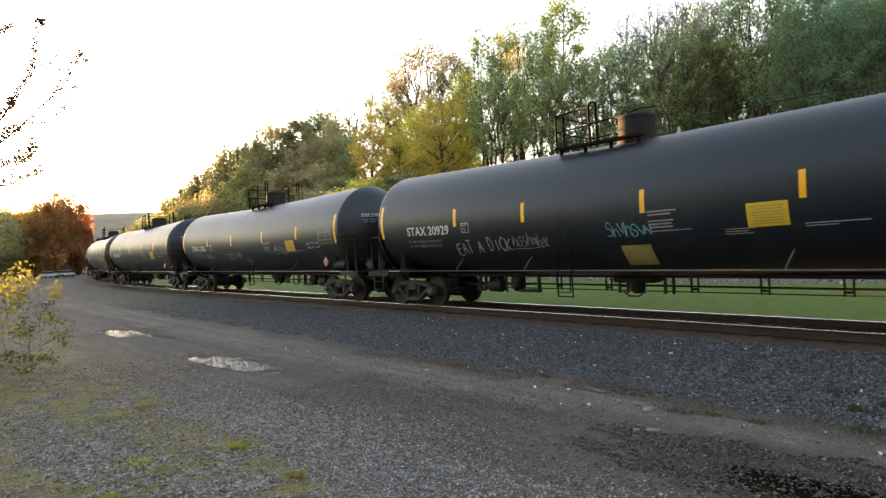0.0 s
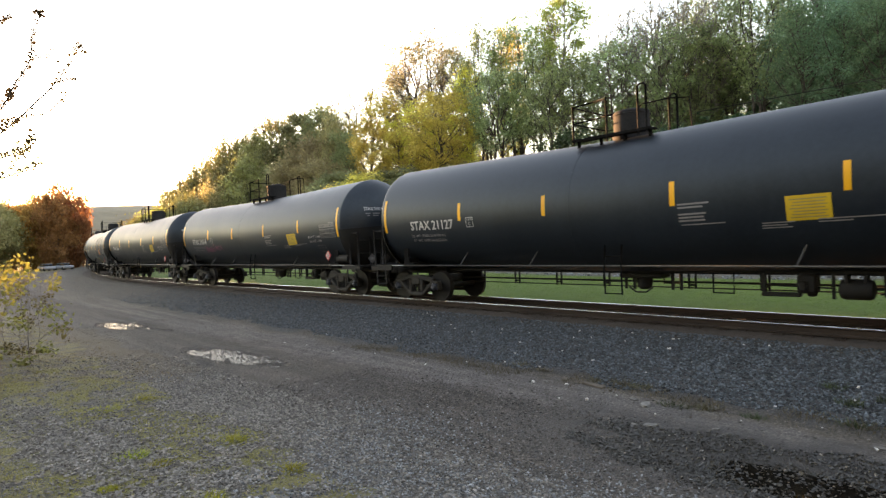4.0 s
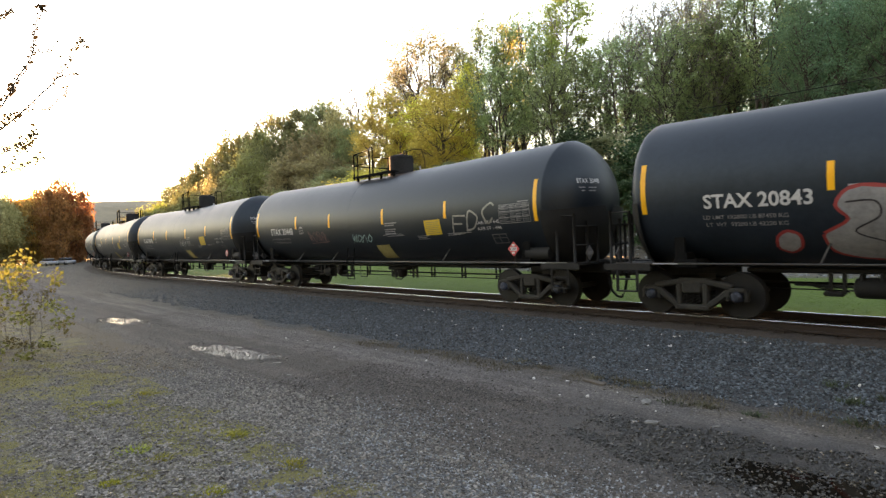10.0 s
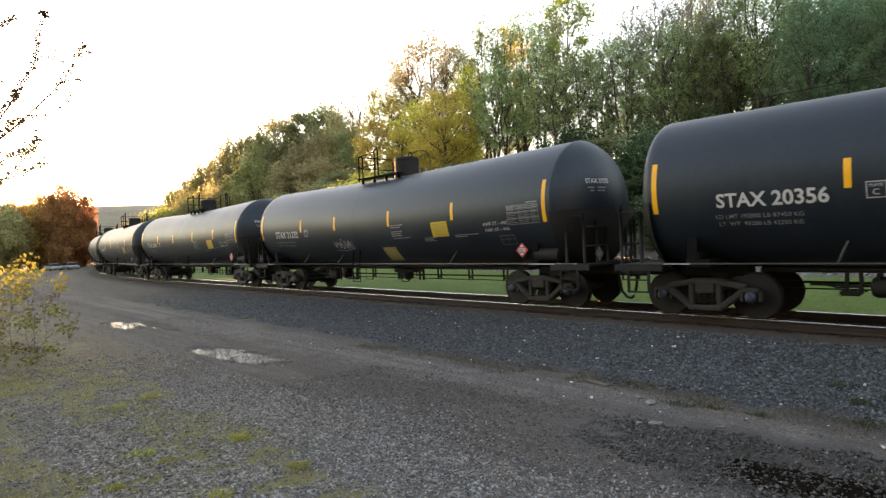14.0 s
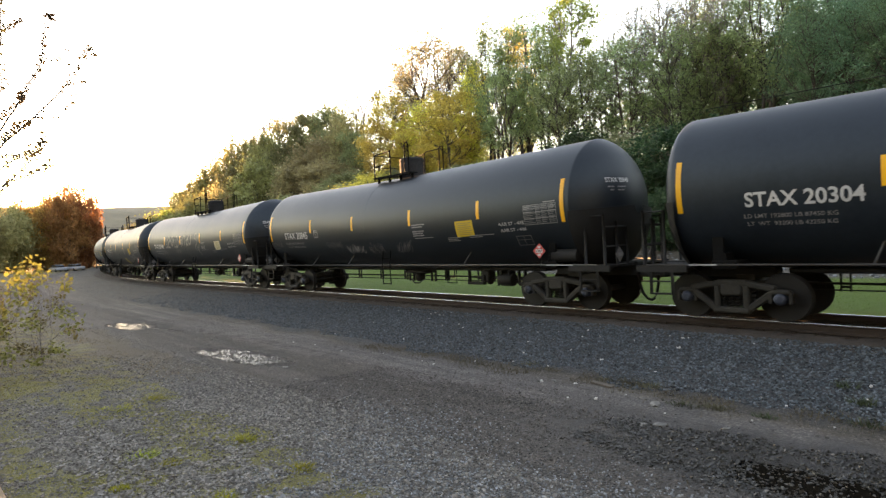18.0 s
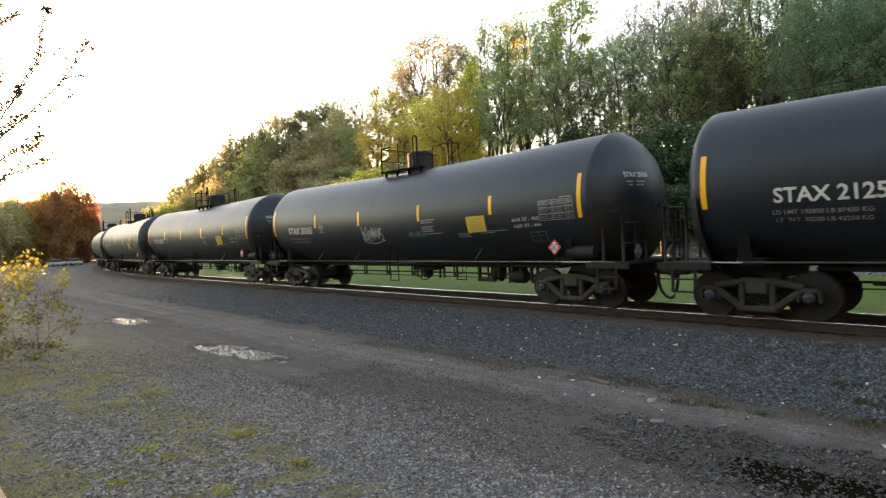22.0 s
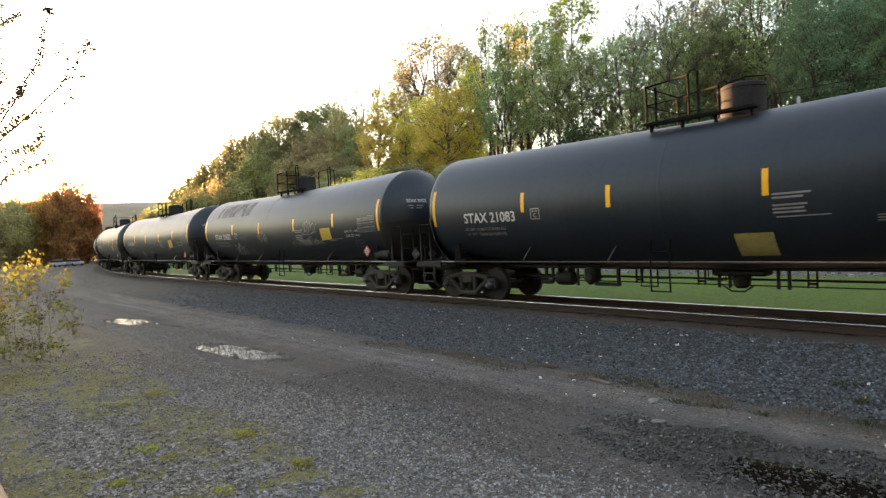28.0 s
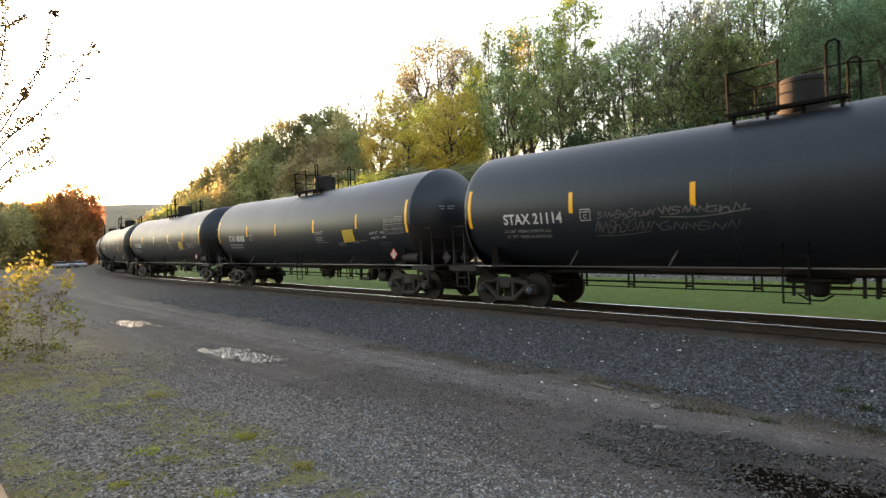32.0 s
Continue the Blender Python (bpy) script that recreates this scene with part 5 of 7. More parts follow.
def build_woods():
    rng = random.Random(21)
    # bearing left of +y in degrees, distance along y, kind, height of the top over the rail, width of the crown
    front = (
             (71.8, 47, "olive", 15.3, 5.6), (70.5, 50, "olive", 17.6, 6.7), (69.2, 47, "olive", 18.6, 6.6), (67.7, 51, "olive", 21.9, 6.9), (66.4, 48, "olive", 21.9, 6.9), (64.8, 50, "olive", 21.7, 6.2),
             (63.8, 48, "olive", 21.3, 6.2), (62.8, 53, "bare", 27.4, 9.2), (65.0, 54, "bare", 26.6, 6.8), (61.5, 50, "leafy", 23.2, 6.7), (60.0, 52, "leafy", 24.9, 7.4), (57.8, 53, "leafy", 24.4, 7.9),
             (56.3, 51, "brown", 22.3, 6.2), (55.5, 49, "leafy", 18.2, 4.5), (59.0, 48, "brown", 18.7, 7.9), (64.7, 44, "olive", 15.6, 8.2), (61.3, 45, "brown", 15.0, 7.8), (58.3, 44, "brown", 13.7, 7.9),
             (67.0, 45, "olive", 16.0, 8.0), (56.7, 55, "snag", 28.1, 3.2), (55.3, 56, "snag", 29.5, 2.8), (54.6, 54, "snag", 25.8, 4.0), (53.1, 56, "snag", 27.1, 5.4), (51.8, 49, "gold", 21.9, 6.7),
             (53.2, 46, "gold", 17.7, 5.2), (50.4, 47, "gold", 15.9, 5.8), (47.5, 54, "tan", 29.8, 11.8), (44.6, 56, "tan", 28.0, 7.0), (49.4, 57, "tan", 28.5, 6.9), (46.3, 47, "gold", 18.9, 7.4),
             (48.6, 50, "gold", 19.6, 6.7), (43.6, 51, "gold", 22.4, 4.2), (41.6, 52, "green", 26.9, 6.0), (38.4, 54, "green", 26.9, 7.3), (38.9, 57, "gold", 27.4, 5.0), (36.6, 50, "green", 21.7, 4.8),
             (40.3, 48, "green", 19.8, 5.5), (33.9, 53, "slim", 27.8, 5.7), (35.2, 56, "slim", 26.8, 3.9), (34.7, 47, "thin", 17.6, 6.0), (32.7, 51, "thin", 19.5, 5.1), (30.8, 54, "green", 20.7, 4.6),
             (30.1, 55, "pale", 23.0, 4.0), (27.9, 53, "pale", 23.7, 4.8), (25.4, 52, "pale", 23.4, 5.4), (23.1, 54, "pale", 24.4, 4.9), (20.6, 51, "pale", 22.2, 4.4), (22.5, 56, "green", 23.1, 5.5),
             (21.8, 50, "thin", 18.4, 4.6), (28.8, 50, "thin", 19.6, 5.6), (26.5, 54, "thin", 21.3, 5.8), (24.4, 49, "thin", 18.9, 5.0), (21.2, 51, "thin", 18.6, 5.3), (19.2, 53, "green", 22.0, 4.8),
             (17.0, 50, "green", 21.7, 5.1), (14.6, 54, "deep", 23.1, 5.2), (12.4, 50, "deep", 20.8, 4.9), (10.1, 53, "deep", 21.9, 5.2), (8.0, 49, "deep", 20.0, 4.5), (5.8, 52, "deep", 20.7, 4.8),
             (3.4, 49, "deep", 19.2, 4.4), (0.8, 52, "deep", 19.6, 4.5), (13.8, 45, "deep", 16.2, 4.2), (11.0, 45, "deep", 16.2, 4.2), (8.5, 44, "deep", 15.2, 4.1), (5.4, 44, "deep", 14.4, 4.0))
    for bearing, y, key, top, width in front:
        x = -math.tan(radians(bearing)) * y
        plant(key, x, y, top * 1.02 + (1.4 if key == "olive" else 0.3), width * 1.18, rng.uniform(0, 360), WOOD_LABEL[key], "trees of the wooded bank")
    # the wood goes on behind
    for i in range(26):
        bearing = 49 - i * 1.75 + rng.uniform(-0.5, 0.5)
        if 30 < bearing < 41:
            continue
        y = rng.uniform(56, 66)
        key = rng.choice(["goldtan", "gold", "thin"] if bearing > 41 else ["thin", "thin", "pale", "green"] if bearing > 18 else ["deep", "deep", "thin"])
        rise = float(np.interp(bearing, (5, 18, 30, 36, 44, 49), (18, 17, 11.5, 12, 11, 10.5))) * rng.uniform(0.85, 1.05)
        plant(key, -math.tan(radians(bearing)) * y, y, 1.84 + y / math.cos(radians(bearing)) * math.tan(radians(rise)), rng.uniform(6, 8.5), rng.uniform(0, 360), WOOD_LABEL[key], "trees of the wooded bank")
    for i in range(30):
        x = -128 + i * 4.8 + rng.uniform(-1.2, 1.2)
        y = max(track_y(x) + 15, rng.uniform(35.5, 41))
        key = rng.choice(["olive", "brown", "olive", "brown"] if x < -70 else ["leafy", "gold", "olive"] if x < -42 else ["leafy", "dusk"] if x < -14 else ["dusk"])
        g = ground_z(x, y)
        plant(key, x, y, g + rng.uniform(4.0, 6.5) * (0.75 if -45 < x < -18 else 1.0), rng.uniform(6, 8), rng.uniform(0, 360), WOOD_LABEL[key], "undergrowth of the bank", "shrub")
    for x, y, top, key in ((-98, 29, 8.0, "olive"), (-101, 31.5, 9.2, "lime"), (-97, 34, 10.5, "olive"), (-103, 36.5, 12, "olive"), (-99, 39, 13, "brown"), (-107, 30, 8.2, "olive")):
        plant(key, x, y, top, 7.5, rng.uniform(0, 360), WOOD_LABEL[key], "trees of the wooded bank")
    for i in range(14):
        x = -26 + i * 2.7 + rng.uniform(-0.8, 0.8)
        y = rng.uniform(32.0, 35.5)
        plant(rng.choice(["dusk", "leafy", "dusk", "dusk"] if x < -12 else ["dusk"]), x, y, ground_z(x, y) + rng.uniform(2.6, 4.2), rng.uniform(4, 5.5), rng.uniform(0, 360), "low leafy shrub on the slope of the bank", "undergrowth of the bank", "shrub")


build_woods()


def build_distance():
    """The far ridge on which the sun sets, and the trees at the end of the lot."""
    # the light tan colour of the ridge stands in for haze in the air
    m = surface("haze_tinted_far_woods", (0.10, 0.085, 0.060), (0.17, 0.145, 0.10), (0.9, 1.0), fine=0.06, coarse=0.01, bump=0.4, depth=3.0)
    v, f = [], []
    for i in range(121):
        a = radians(-150 + i * 1.5)
        for r, h in ((900, -4.0), (1000, 36.0), (1120, 76.0), (1250, 97.0), (1400, 76.0)):
            z = h * (0.97 + 0.14 * noise.noise((a * 3, r * 0.001, 0)) + 0.03 * noise.noise((a * 60, r * 0.01, 4)))
            v.append((math.sin(a) * r, math.cos(a) * r, z if h > 0 else h))
    for i in range(120):
        f += [(i * 5 + j, i * 5 + j + 1, (i + 1) * 5 + j + 1, (i + 1) * 5 + j) for j in range(4)]
    ob = new("backdrop", tri_mesh("backdrop", v, f, m, True))
    tagged(ob, "low wooded ridge with evening haze put into its colour", "hill", kind="structure")
    # an unseen wooded slope added behind the lot, raised to cut skylight from there
    v, f = [], []
    for i in range(141):
        a = radians(32 + i * 1.35)
        for r, h in ((75, -0.6), (88, 14.0), (104, 35.0), (125, 56.0), (150, 72.0), (185, 80.0), (240, 72.0)):
            k = min(1.0, i / 12, (140 - i) / 12)
            z = h * (0.25 + 0.75 * k) * (0.92 + 0.25 * noise.noise((a * 4, r * 0.01, 2)) + 0.12 * noise.noise((a * 40, r * 0.05, 6))) if h > 0 else h
            v.append((math.sin(a) * r, math.cos(a) * r, z))
    for i in range(140):
        f += [(i * 7 + j, i * 7 + j + 1, (i + 1) * 7 + j + 1, (i + 1) * 7 + j) for j in range(6)]
    ob = new("backdrop", tri_mesh("backdrop", v, f, surface("unseen_slope_woods", (0.022, 0.030, 0.014), (0.062, 0.070, 0.032), (0.9, 1.0), fine=0.6, coarse=0.05, bump=0.5, depth=1.0), True))
    tagged(ob, "unseen wooded slope added behind the camera to cut skylight", "hill", kind="structure")
    rng = random.Random(8)
    # the row runs on out of view to keep low sun off the lot
    for i in range(26):
        y = 27.5 - i * 2.1
        x = -142 + rng.uniform(-3, 3) - (9 if i % 2 else 0)
        key = "rust" if i < 4 or rng.random() < 0.3 else "russet"
        rise = float(np.interp(math.degrees(math.atan2(-x, y)), (78, 79, 80.1, 80.8, 81.7, 84, 92), (4.3, 5.4, 6.1, 5.7, 4.9, 4.5, 4.2)))
        top = 1.84 + math.hypot(x, y) * math.tan(radians(rise * rng.uniform(0.95, 1.02)))
        plant(key, x, y, top, rng.uniform(7.0, 9.0), rng.uniform(0, 360), "russet tree at the far end of the lot" if key == "rust" else "olive-brown tree at the far end, in a row screening the low sun", "trees at the end of the lot")
    # extra trees added to block low sun from the verge by the track
    for i in range(4):
        plant("russet", -178 + rng.uniform(-4, 4), 26.5 + i * 2.6, rng.uniform(11, 12.5), 8.0, rng.uniform(0, 360), "olive-brown tree at the far end, in a row screening the low sun", "trees at the end of the lot")


tree_kind("rust", L_RUSSET, seed=23, height=10, radius=4.4, clear=0.0, lobes=34, tips=3, leaves=8500, leaf=0.374, puff=1.3, trunk=0.14, stems=3)
tree_kind("russet", L_BROWN, seed=24, height=10, radius=4.4, clear=0.0, lobes=34, tips=3, leaves=10000, leaf=0.396, puff=1.35, trunk=0.14, stems=3)
build_distance()


# ---------------------------------------------------------------- paint sprayed on the cars
M_SPRAY = {
    "white": surface("white_spray_paint", (0.17, 0.17, 0.178), (0.38, 0.38, 0.39), (0.5, 0.7), fine=14, coarse=3, bump=0.02),
    "grey": surface("thin_grey_spray", (0.06, 0.06, 0.064), (0.15, 0.15, 0.157), (0.5, 0.7), fine=14, coarse=3, bump=0.02),
    "faint": surface("worn_spray", (0.05, 0.05, 0.053), (0.12, 0.12, 0.125), (0.5, 0.7), fine=14, coarse=3, bump=0.02),
    "teal": surface("teal_spray", (0.06, 0.22, 0.26), (0.12, 0.36, 0.40), (0.5, 0.7), fine=14, coarse=3, bump=0.02),
    "frost": surface("pale_teal_spray", (0.16, 0.30, 0.30), (0.28, 0.44, 0.44), (0.5, 0.7), fine=14, coarse=3, bump=0.02),
    "dimteal": surface("worn_teal_spray", (0.04, 0.09, 0.10), (0.07, 0.15, 0.16), (0.5, 0.7), fine=14, coarse=3, bump=0.02),
    "pink": surface("pink_spray", (0.22, 0.06, 0.12), (0.38, 0.12, 0.20), (0.5, 0.7), fine=14, coarse=3, bump=0.02),
    "rose": surface("faded_rose_spray", (0.13, 0.07, 0.07), (0.24, 0.14, 0.13), (0.5, 0.7), fine=14, coarse=3, bump=0.02),
    "chalk": surface("faded_chalky_paint", (0.10, 0.098, 0.09), (0.30, 0.295, 0.27), (0.6, 0.8), fine=12, coarse=3.5, bump=0.02),
    "silver": surface("silver_spray", (0.17, 0.17, 0.175), (0.33, 0.33, 0.335), (0.35, 0.55), metal=0.2, fine=10, coarse=1.5, bump=0.03),
    "red": surface("dark_red_spray", (0.22, 0.02, 0.02), (0.36, 0.05, 0.045), (0.5, 0.7), fine=10, coarse=2, bump=0.02),
    "plum": surface("faded_plum_overspray", (0.014, 0.012, 0.014), (0.032, 0.026, 0.031), (0.5, 0.7), fine=4, coarse=1.2, bump=0.02),
}


def smooth_line(pts, n=5):
    """A rounded line through the points."""
    p = [np.array(q, float) for q in pts]
    p = [2 * p[0] - p[1]] + p + [2 * p[-1] - p[-2]]
    out = []
    for i in range(1, len(p) - 2):
        for k in range(n):
            u = k / n
            out.append(0.5 * (2 * p[i] + (p[i + 1] - p[i - 1]) * u + (2 * p[i - 1] - 5 * p[i] + 4 * p[i + 1] - p[i + 2]) * u * u + (3 * p[i] - p[i - 1] - 3 * p[i + 1] + p[i + 2]) * u ** 3))
    out.append(p[-2])
    return out


def ribbon(sh, line, width, z0, off):
    v = []
    for i, q in enumerate(line):
        d = line[min(i + 1, len(line) - 1)] - line[max(i - 1, 0)]
        d = d / (np.linalg.norm(d) + 1e-9)
        nx, nz = -d[1] * width / 2, d[0] * width / 2
        v += [on_tank(q[0] + nx, z0, q[1] + nz, off), on_tank(q[0] - nx, z0, q[1] - nz, off)]
    sh.add(v, [(2 * i, 2 * i + 1, 2 * i + 3, 2 * i + 2) for i in range(len(line) - 1)])


def scrawl(car, x, z, width, height, colour, seed, glyphs=5, pen=0.03, off=0.010):
    """A scrawled tag: quick spikes, arches and hooks that read as no letters."""
    rng = random.Random(seed)
    top = Shape()
    w = width / glyphs
    lean, style = rng.uniform(-0.25, 0.35) * height, ""
    for g in range(glyphs):
        x0, tall, base = x + g * w, height * rng.uniform(0.75, 1.15), height * rng.uniform(-0.08, 0.10)
        style = rng.choice([q for q in "zzhlc" if q != style or q == "z"])
        if style == "z":      # sharp strokes up and down
            n = rng.choice((3, 4, 4, 5))
            low = rng.random() < 0.5
            pts = [(w * (1.05 * i / (n - 1)) + rng.uniform(-0.12, 0.12) * w, tall * (rng.uniform(0, 0.15) if (i % 2 == 0) == low else rng.uniform(0.8, 1.0))) for i in range(n)]
        elif style == "h":    # a tall stroke with an arch
            pts = [(0.1 * w, tall), (0.0, 0), (0.25 * w, 0.55 * tall), (0.7 * w, 0.62 * tall), (0.8 * w, 0.05 * tall), (1.05 * w, 0.12 * tall)]
        elif style == "l":    # a loop with a tail
            pts = [(0.9 * w, 0.85 * tall), (0.4 * w, tall), (0.1 * w, 0.6 * tall), (0.75 * w, 0.42 * tall), (0.65 * w, 0.05 * tall), (-0.1 * w, -0.05 * tall)]
        else:                 # an open hook crossed by a dash
            pts = [(0.85 * w, 0.95 * tall), (0.1 * w, 0.7 * tall), (0.15 * w, 0.1 * tall), (0.9 * w, 0.2 * tall), (0.6 * w, 0.55 * tall)]
        pts = [np.array((x0 + u + lean * v / height + rng.uniform(-0.05, 0.05) * w, base + v + rng.uniform(-0.04, 0.04) * height)) for u, v in pts]
        line = smooth_line(pts, 6) if style != "z" else [pts[k] + (pts[k + 1] - pts[k]) * q for k in range(len(pts) - 1) for q in (0, 0.33, 0.67)] + [pts[-1]]
        lift = 0.0008 * (g + 1)
        ribbon(top, line, pen * rng.uniform(0.7, 1.0), z, off + 0.004 + lift)
    if rng.random() < 0.18:
        ribbon(top, smooth_line([(x, -0.05), (x + width * 0.5, -0.1 * rng.random()), (x + width * 1.05, 0.03)]), pen * 0.8, z, off + 0.012)
    return tagged(top.part("graffiti", M_SPRAY[colour], car, "sprayed graffiti tag"), kind="stuff")


STROKES = {  # letters drawn by hand, each line from corner to corner of a unit box; ~ marks a rounded line
    "A": "00 59 90 | 24 74", "C": "~ 88 59 05 50 82", "D": "~ 00 09 58 85 51 00", "E": "99 09 00 90 | 05 75", "G": "~ 88 59 05 50 82 84 55", "H": "00 09 | 90 99 | 05 95",
    "I": "50 59", "K": "00 09 | 99 04 90", "L": "09 00 80", "O": "~ 59 05 50 95 59", "R": "~ 00 09 78 75 05 | 35 90", "S": "~ 98 59 07 92 50 01", "T": "09 99 | 59 50", "U": "~ 09 02 50 92 99",
    "2": "~ 07 59 97 44 00 | 00 90", "t": "~ 59 51 80 | 16 86", "!": "59 53 | 51 50", "W": "09 20 57 80 99", "a": "~ 86 37 03 30 84 87 80", "n": "~ 06 00 | 04 47 74 80", "o": "~ 47 03 40 83 47",
    "d": "~ 80 89 | 84 37 03 30 82", "B": "~ 00 09 68 65 05 | 05 85 72 00", "1": "09 50 | 00 90", "*": "50 59 | 17 92 | 97 12", "/": "00 69"}


def hand_text(car, text, x, z, width, height, colour, pen, seed=1, rise=0.0, slant=0.0, loose=0.05, off=0.012, label=""):
    """Letters sprayed by hand along the shell, from the lower left."""
    rng = random.Random(seed)
    sh, step = Shape(), width / len(text)
    for i, ch in enumerate(text):
        if ch == " ":
            continue
        x0, lift, tall, wide = x + i * step, rise * i / len(text) + rng.uniform(-loose, loose) * height, height * rng.uniform(0.88, 1.1), step * 0.82
        code = STROKES[ch]
        for j, line in enumerate(code.replace("~", "").split("|")):
            pts = []
            for q in line.split():
                u, v = int(q[0]) / 9 + rng.uniform(-loose, loose), int(q[1]) / 9 + rng.uniform(-loose, loose)
                pts.append(np.array([x0 + u * wide + slant * v * tall, lift + v * tall]))
            fine = smooth_line(pts, 6) if "~" in code and len(pts) > 2 else [pts[k] + (pts[k + 1] - pts[k]) * w for k in range(len(pts) - 1) for w in (0, 0.33, 0.67)] + [pts[-1]]
            ribbon(sh, fine, pen * rng.uniform(0.85, 1.15), z, off + 0.0006 * ((i * 3 + j) % 7))
    return tagged(sh.part("graffiti", M_SPRAY[colour], car, label or "words sprayed by hand"), kind="stuff")


def arc_up(z, z0):
    """Metres round the shell from the height z0 up to z."""
    return TANK_R * (math.asin(max(-0.99, min(0.99, (z - 2.62) / TANK_R))) - math.asin((z0 - 2.62) / TANK_R))


def painted(car, poly, z0, lift, stroke, fill_with="silver"):
    """A filled letter shape on the shell with a red edge, laid in thin level bands."""
    poly = [(x, arc_up(z, z0)) for x, z in poly]
    pts = [np.array(p, float) for p in poly]
    n = len(pts)
    lo, hi = min(p[1] for p in pts), max(p[1] for p in pts)
    rows = max(4, int((hi - lo) / 0.045))
    fill = Shape()

    def crossings(y):
        out = []
        for i in range(n):
            a, b = pts[i], pts[(i + 1) % n]
            if (a[1] <= y) != (b[1] <= y):
                out.append(a[0] + (b[0] - a[0]) * (y - a[1]) / (b[1] - a[1]))
        return sorted(out)

    for j in range(rows):
        ya, yb = lo + (hi - lo) * j / rows, lo + (hi - lo) * (j + 1) / rows
        ca, cm, cb = crossings(ya + 1e-4), crossings((ya + yb) / 2), crossings(yb - 1e-4)
        ca, cb = (ca if len(ca) == len(cm) else cm), (cb if len(cb) == len(cm) else cm)
        for i in range(0, len(cm) - 1, 2):
            fill.add([on_tank(x, z0, y, 0.016 + lift) for x, y in ((ca[i], ya), (ca[i + 1], ya), (cb[i + 1], yb), (cb[i], yb))], [(0, 1, 2, 3)])
    bm = bmesh.new()
    for p in fill.v:
        bm.verts.new(p)
    bm.verts.ensure_lookup_table()
    for f in fill.f:
        bm.faces.new([bm.verts[i] for i in f])
    bmesh.ops.remove_doubles(bm, verts=bm.verts, dist=0.004)
    bm.verts.index_update()
    fill = Shape().add([v.co[:] for v in bm.verts], [[v.index for v in f.verts] for f in bm.faces])
    bm.free()
    ob = fill.part("graffiti", M_SPRAY[fill_with], car, "large silver graffiti letter with a red edge" if fill_with == "silver" else "red inner field of a graffiti letter")
    if fill_with != "silver":
        return
    edge = Shape()
    fine = [pts[i] + (pts[(i + 1) % n] - pts[i]) * k / 5 for i in range(n) for k in range(5)] + [pts[0]]
    ribbon(edge, fine, 0.11, z0, 0.010 + lift)
    edge.part("graffiti_edge", M_SPRAY["red"], ob)
    if stroke:
        ln = Shape()
        ribbon(ln, smooth_line([(x, arc_up(z, z0)) for x, z in stroke]), 0.03, z0, 0.022 + lift)
        ln.part("graffiti_line", M_SPRAY["plum"], ob)


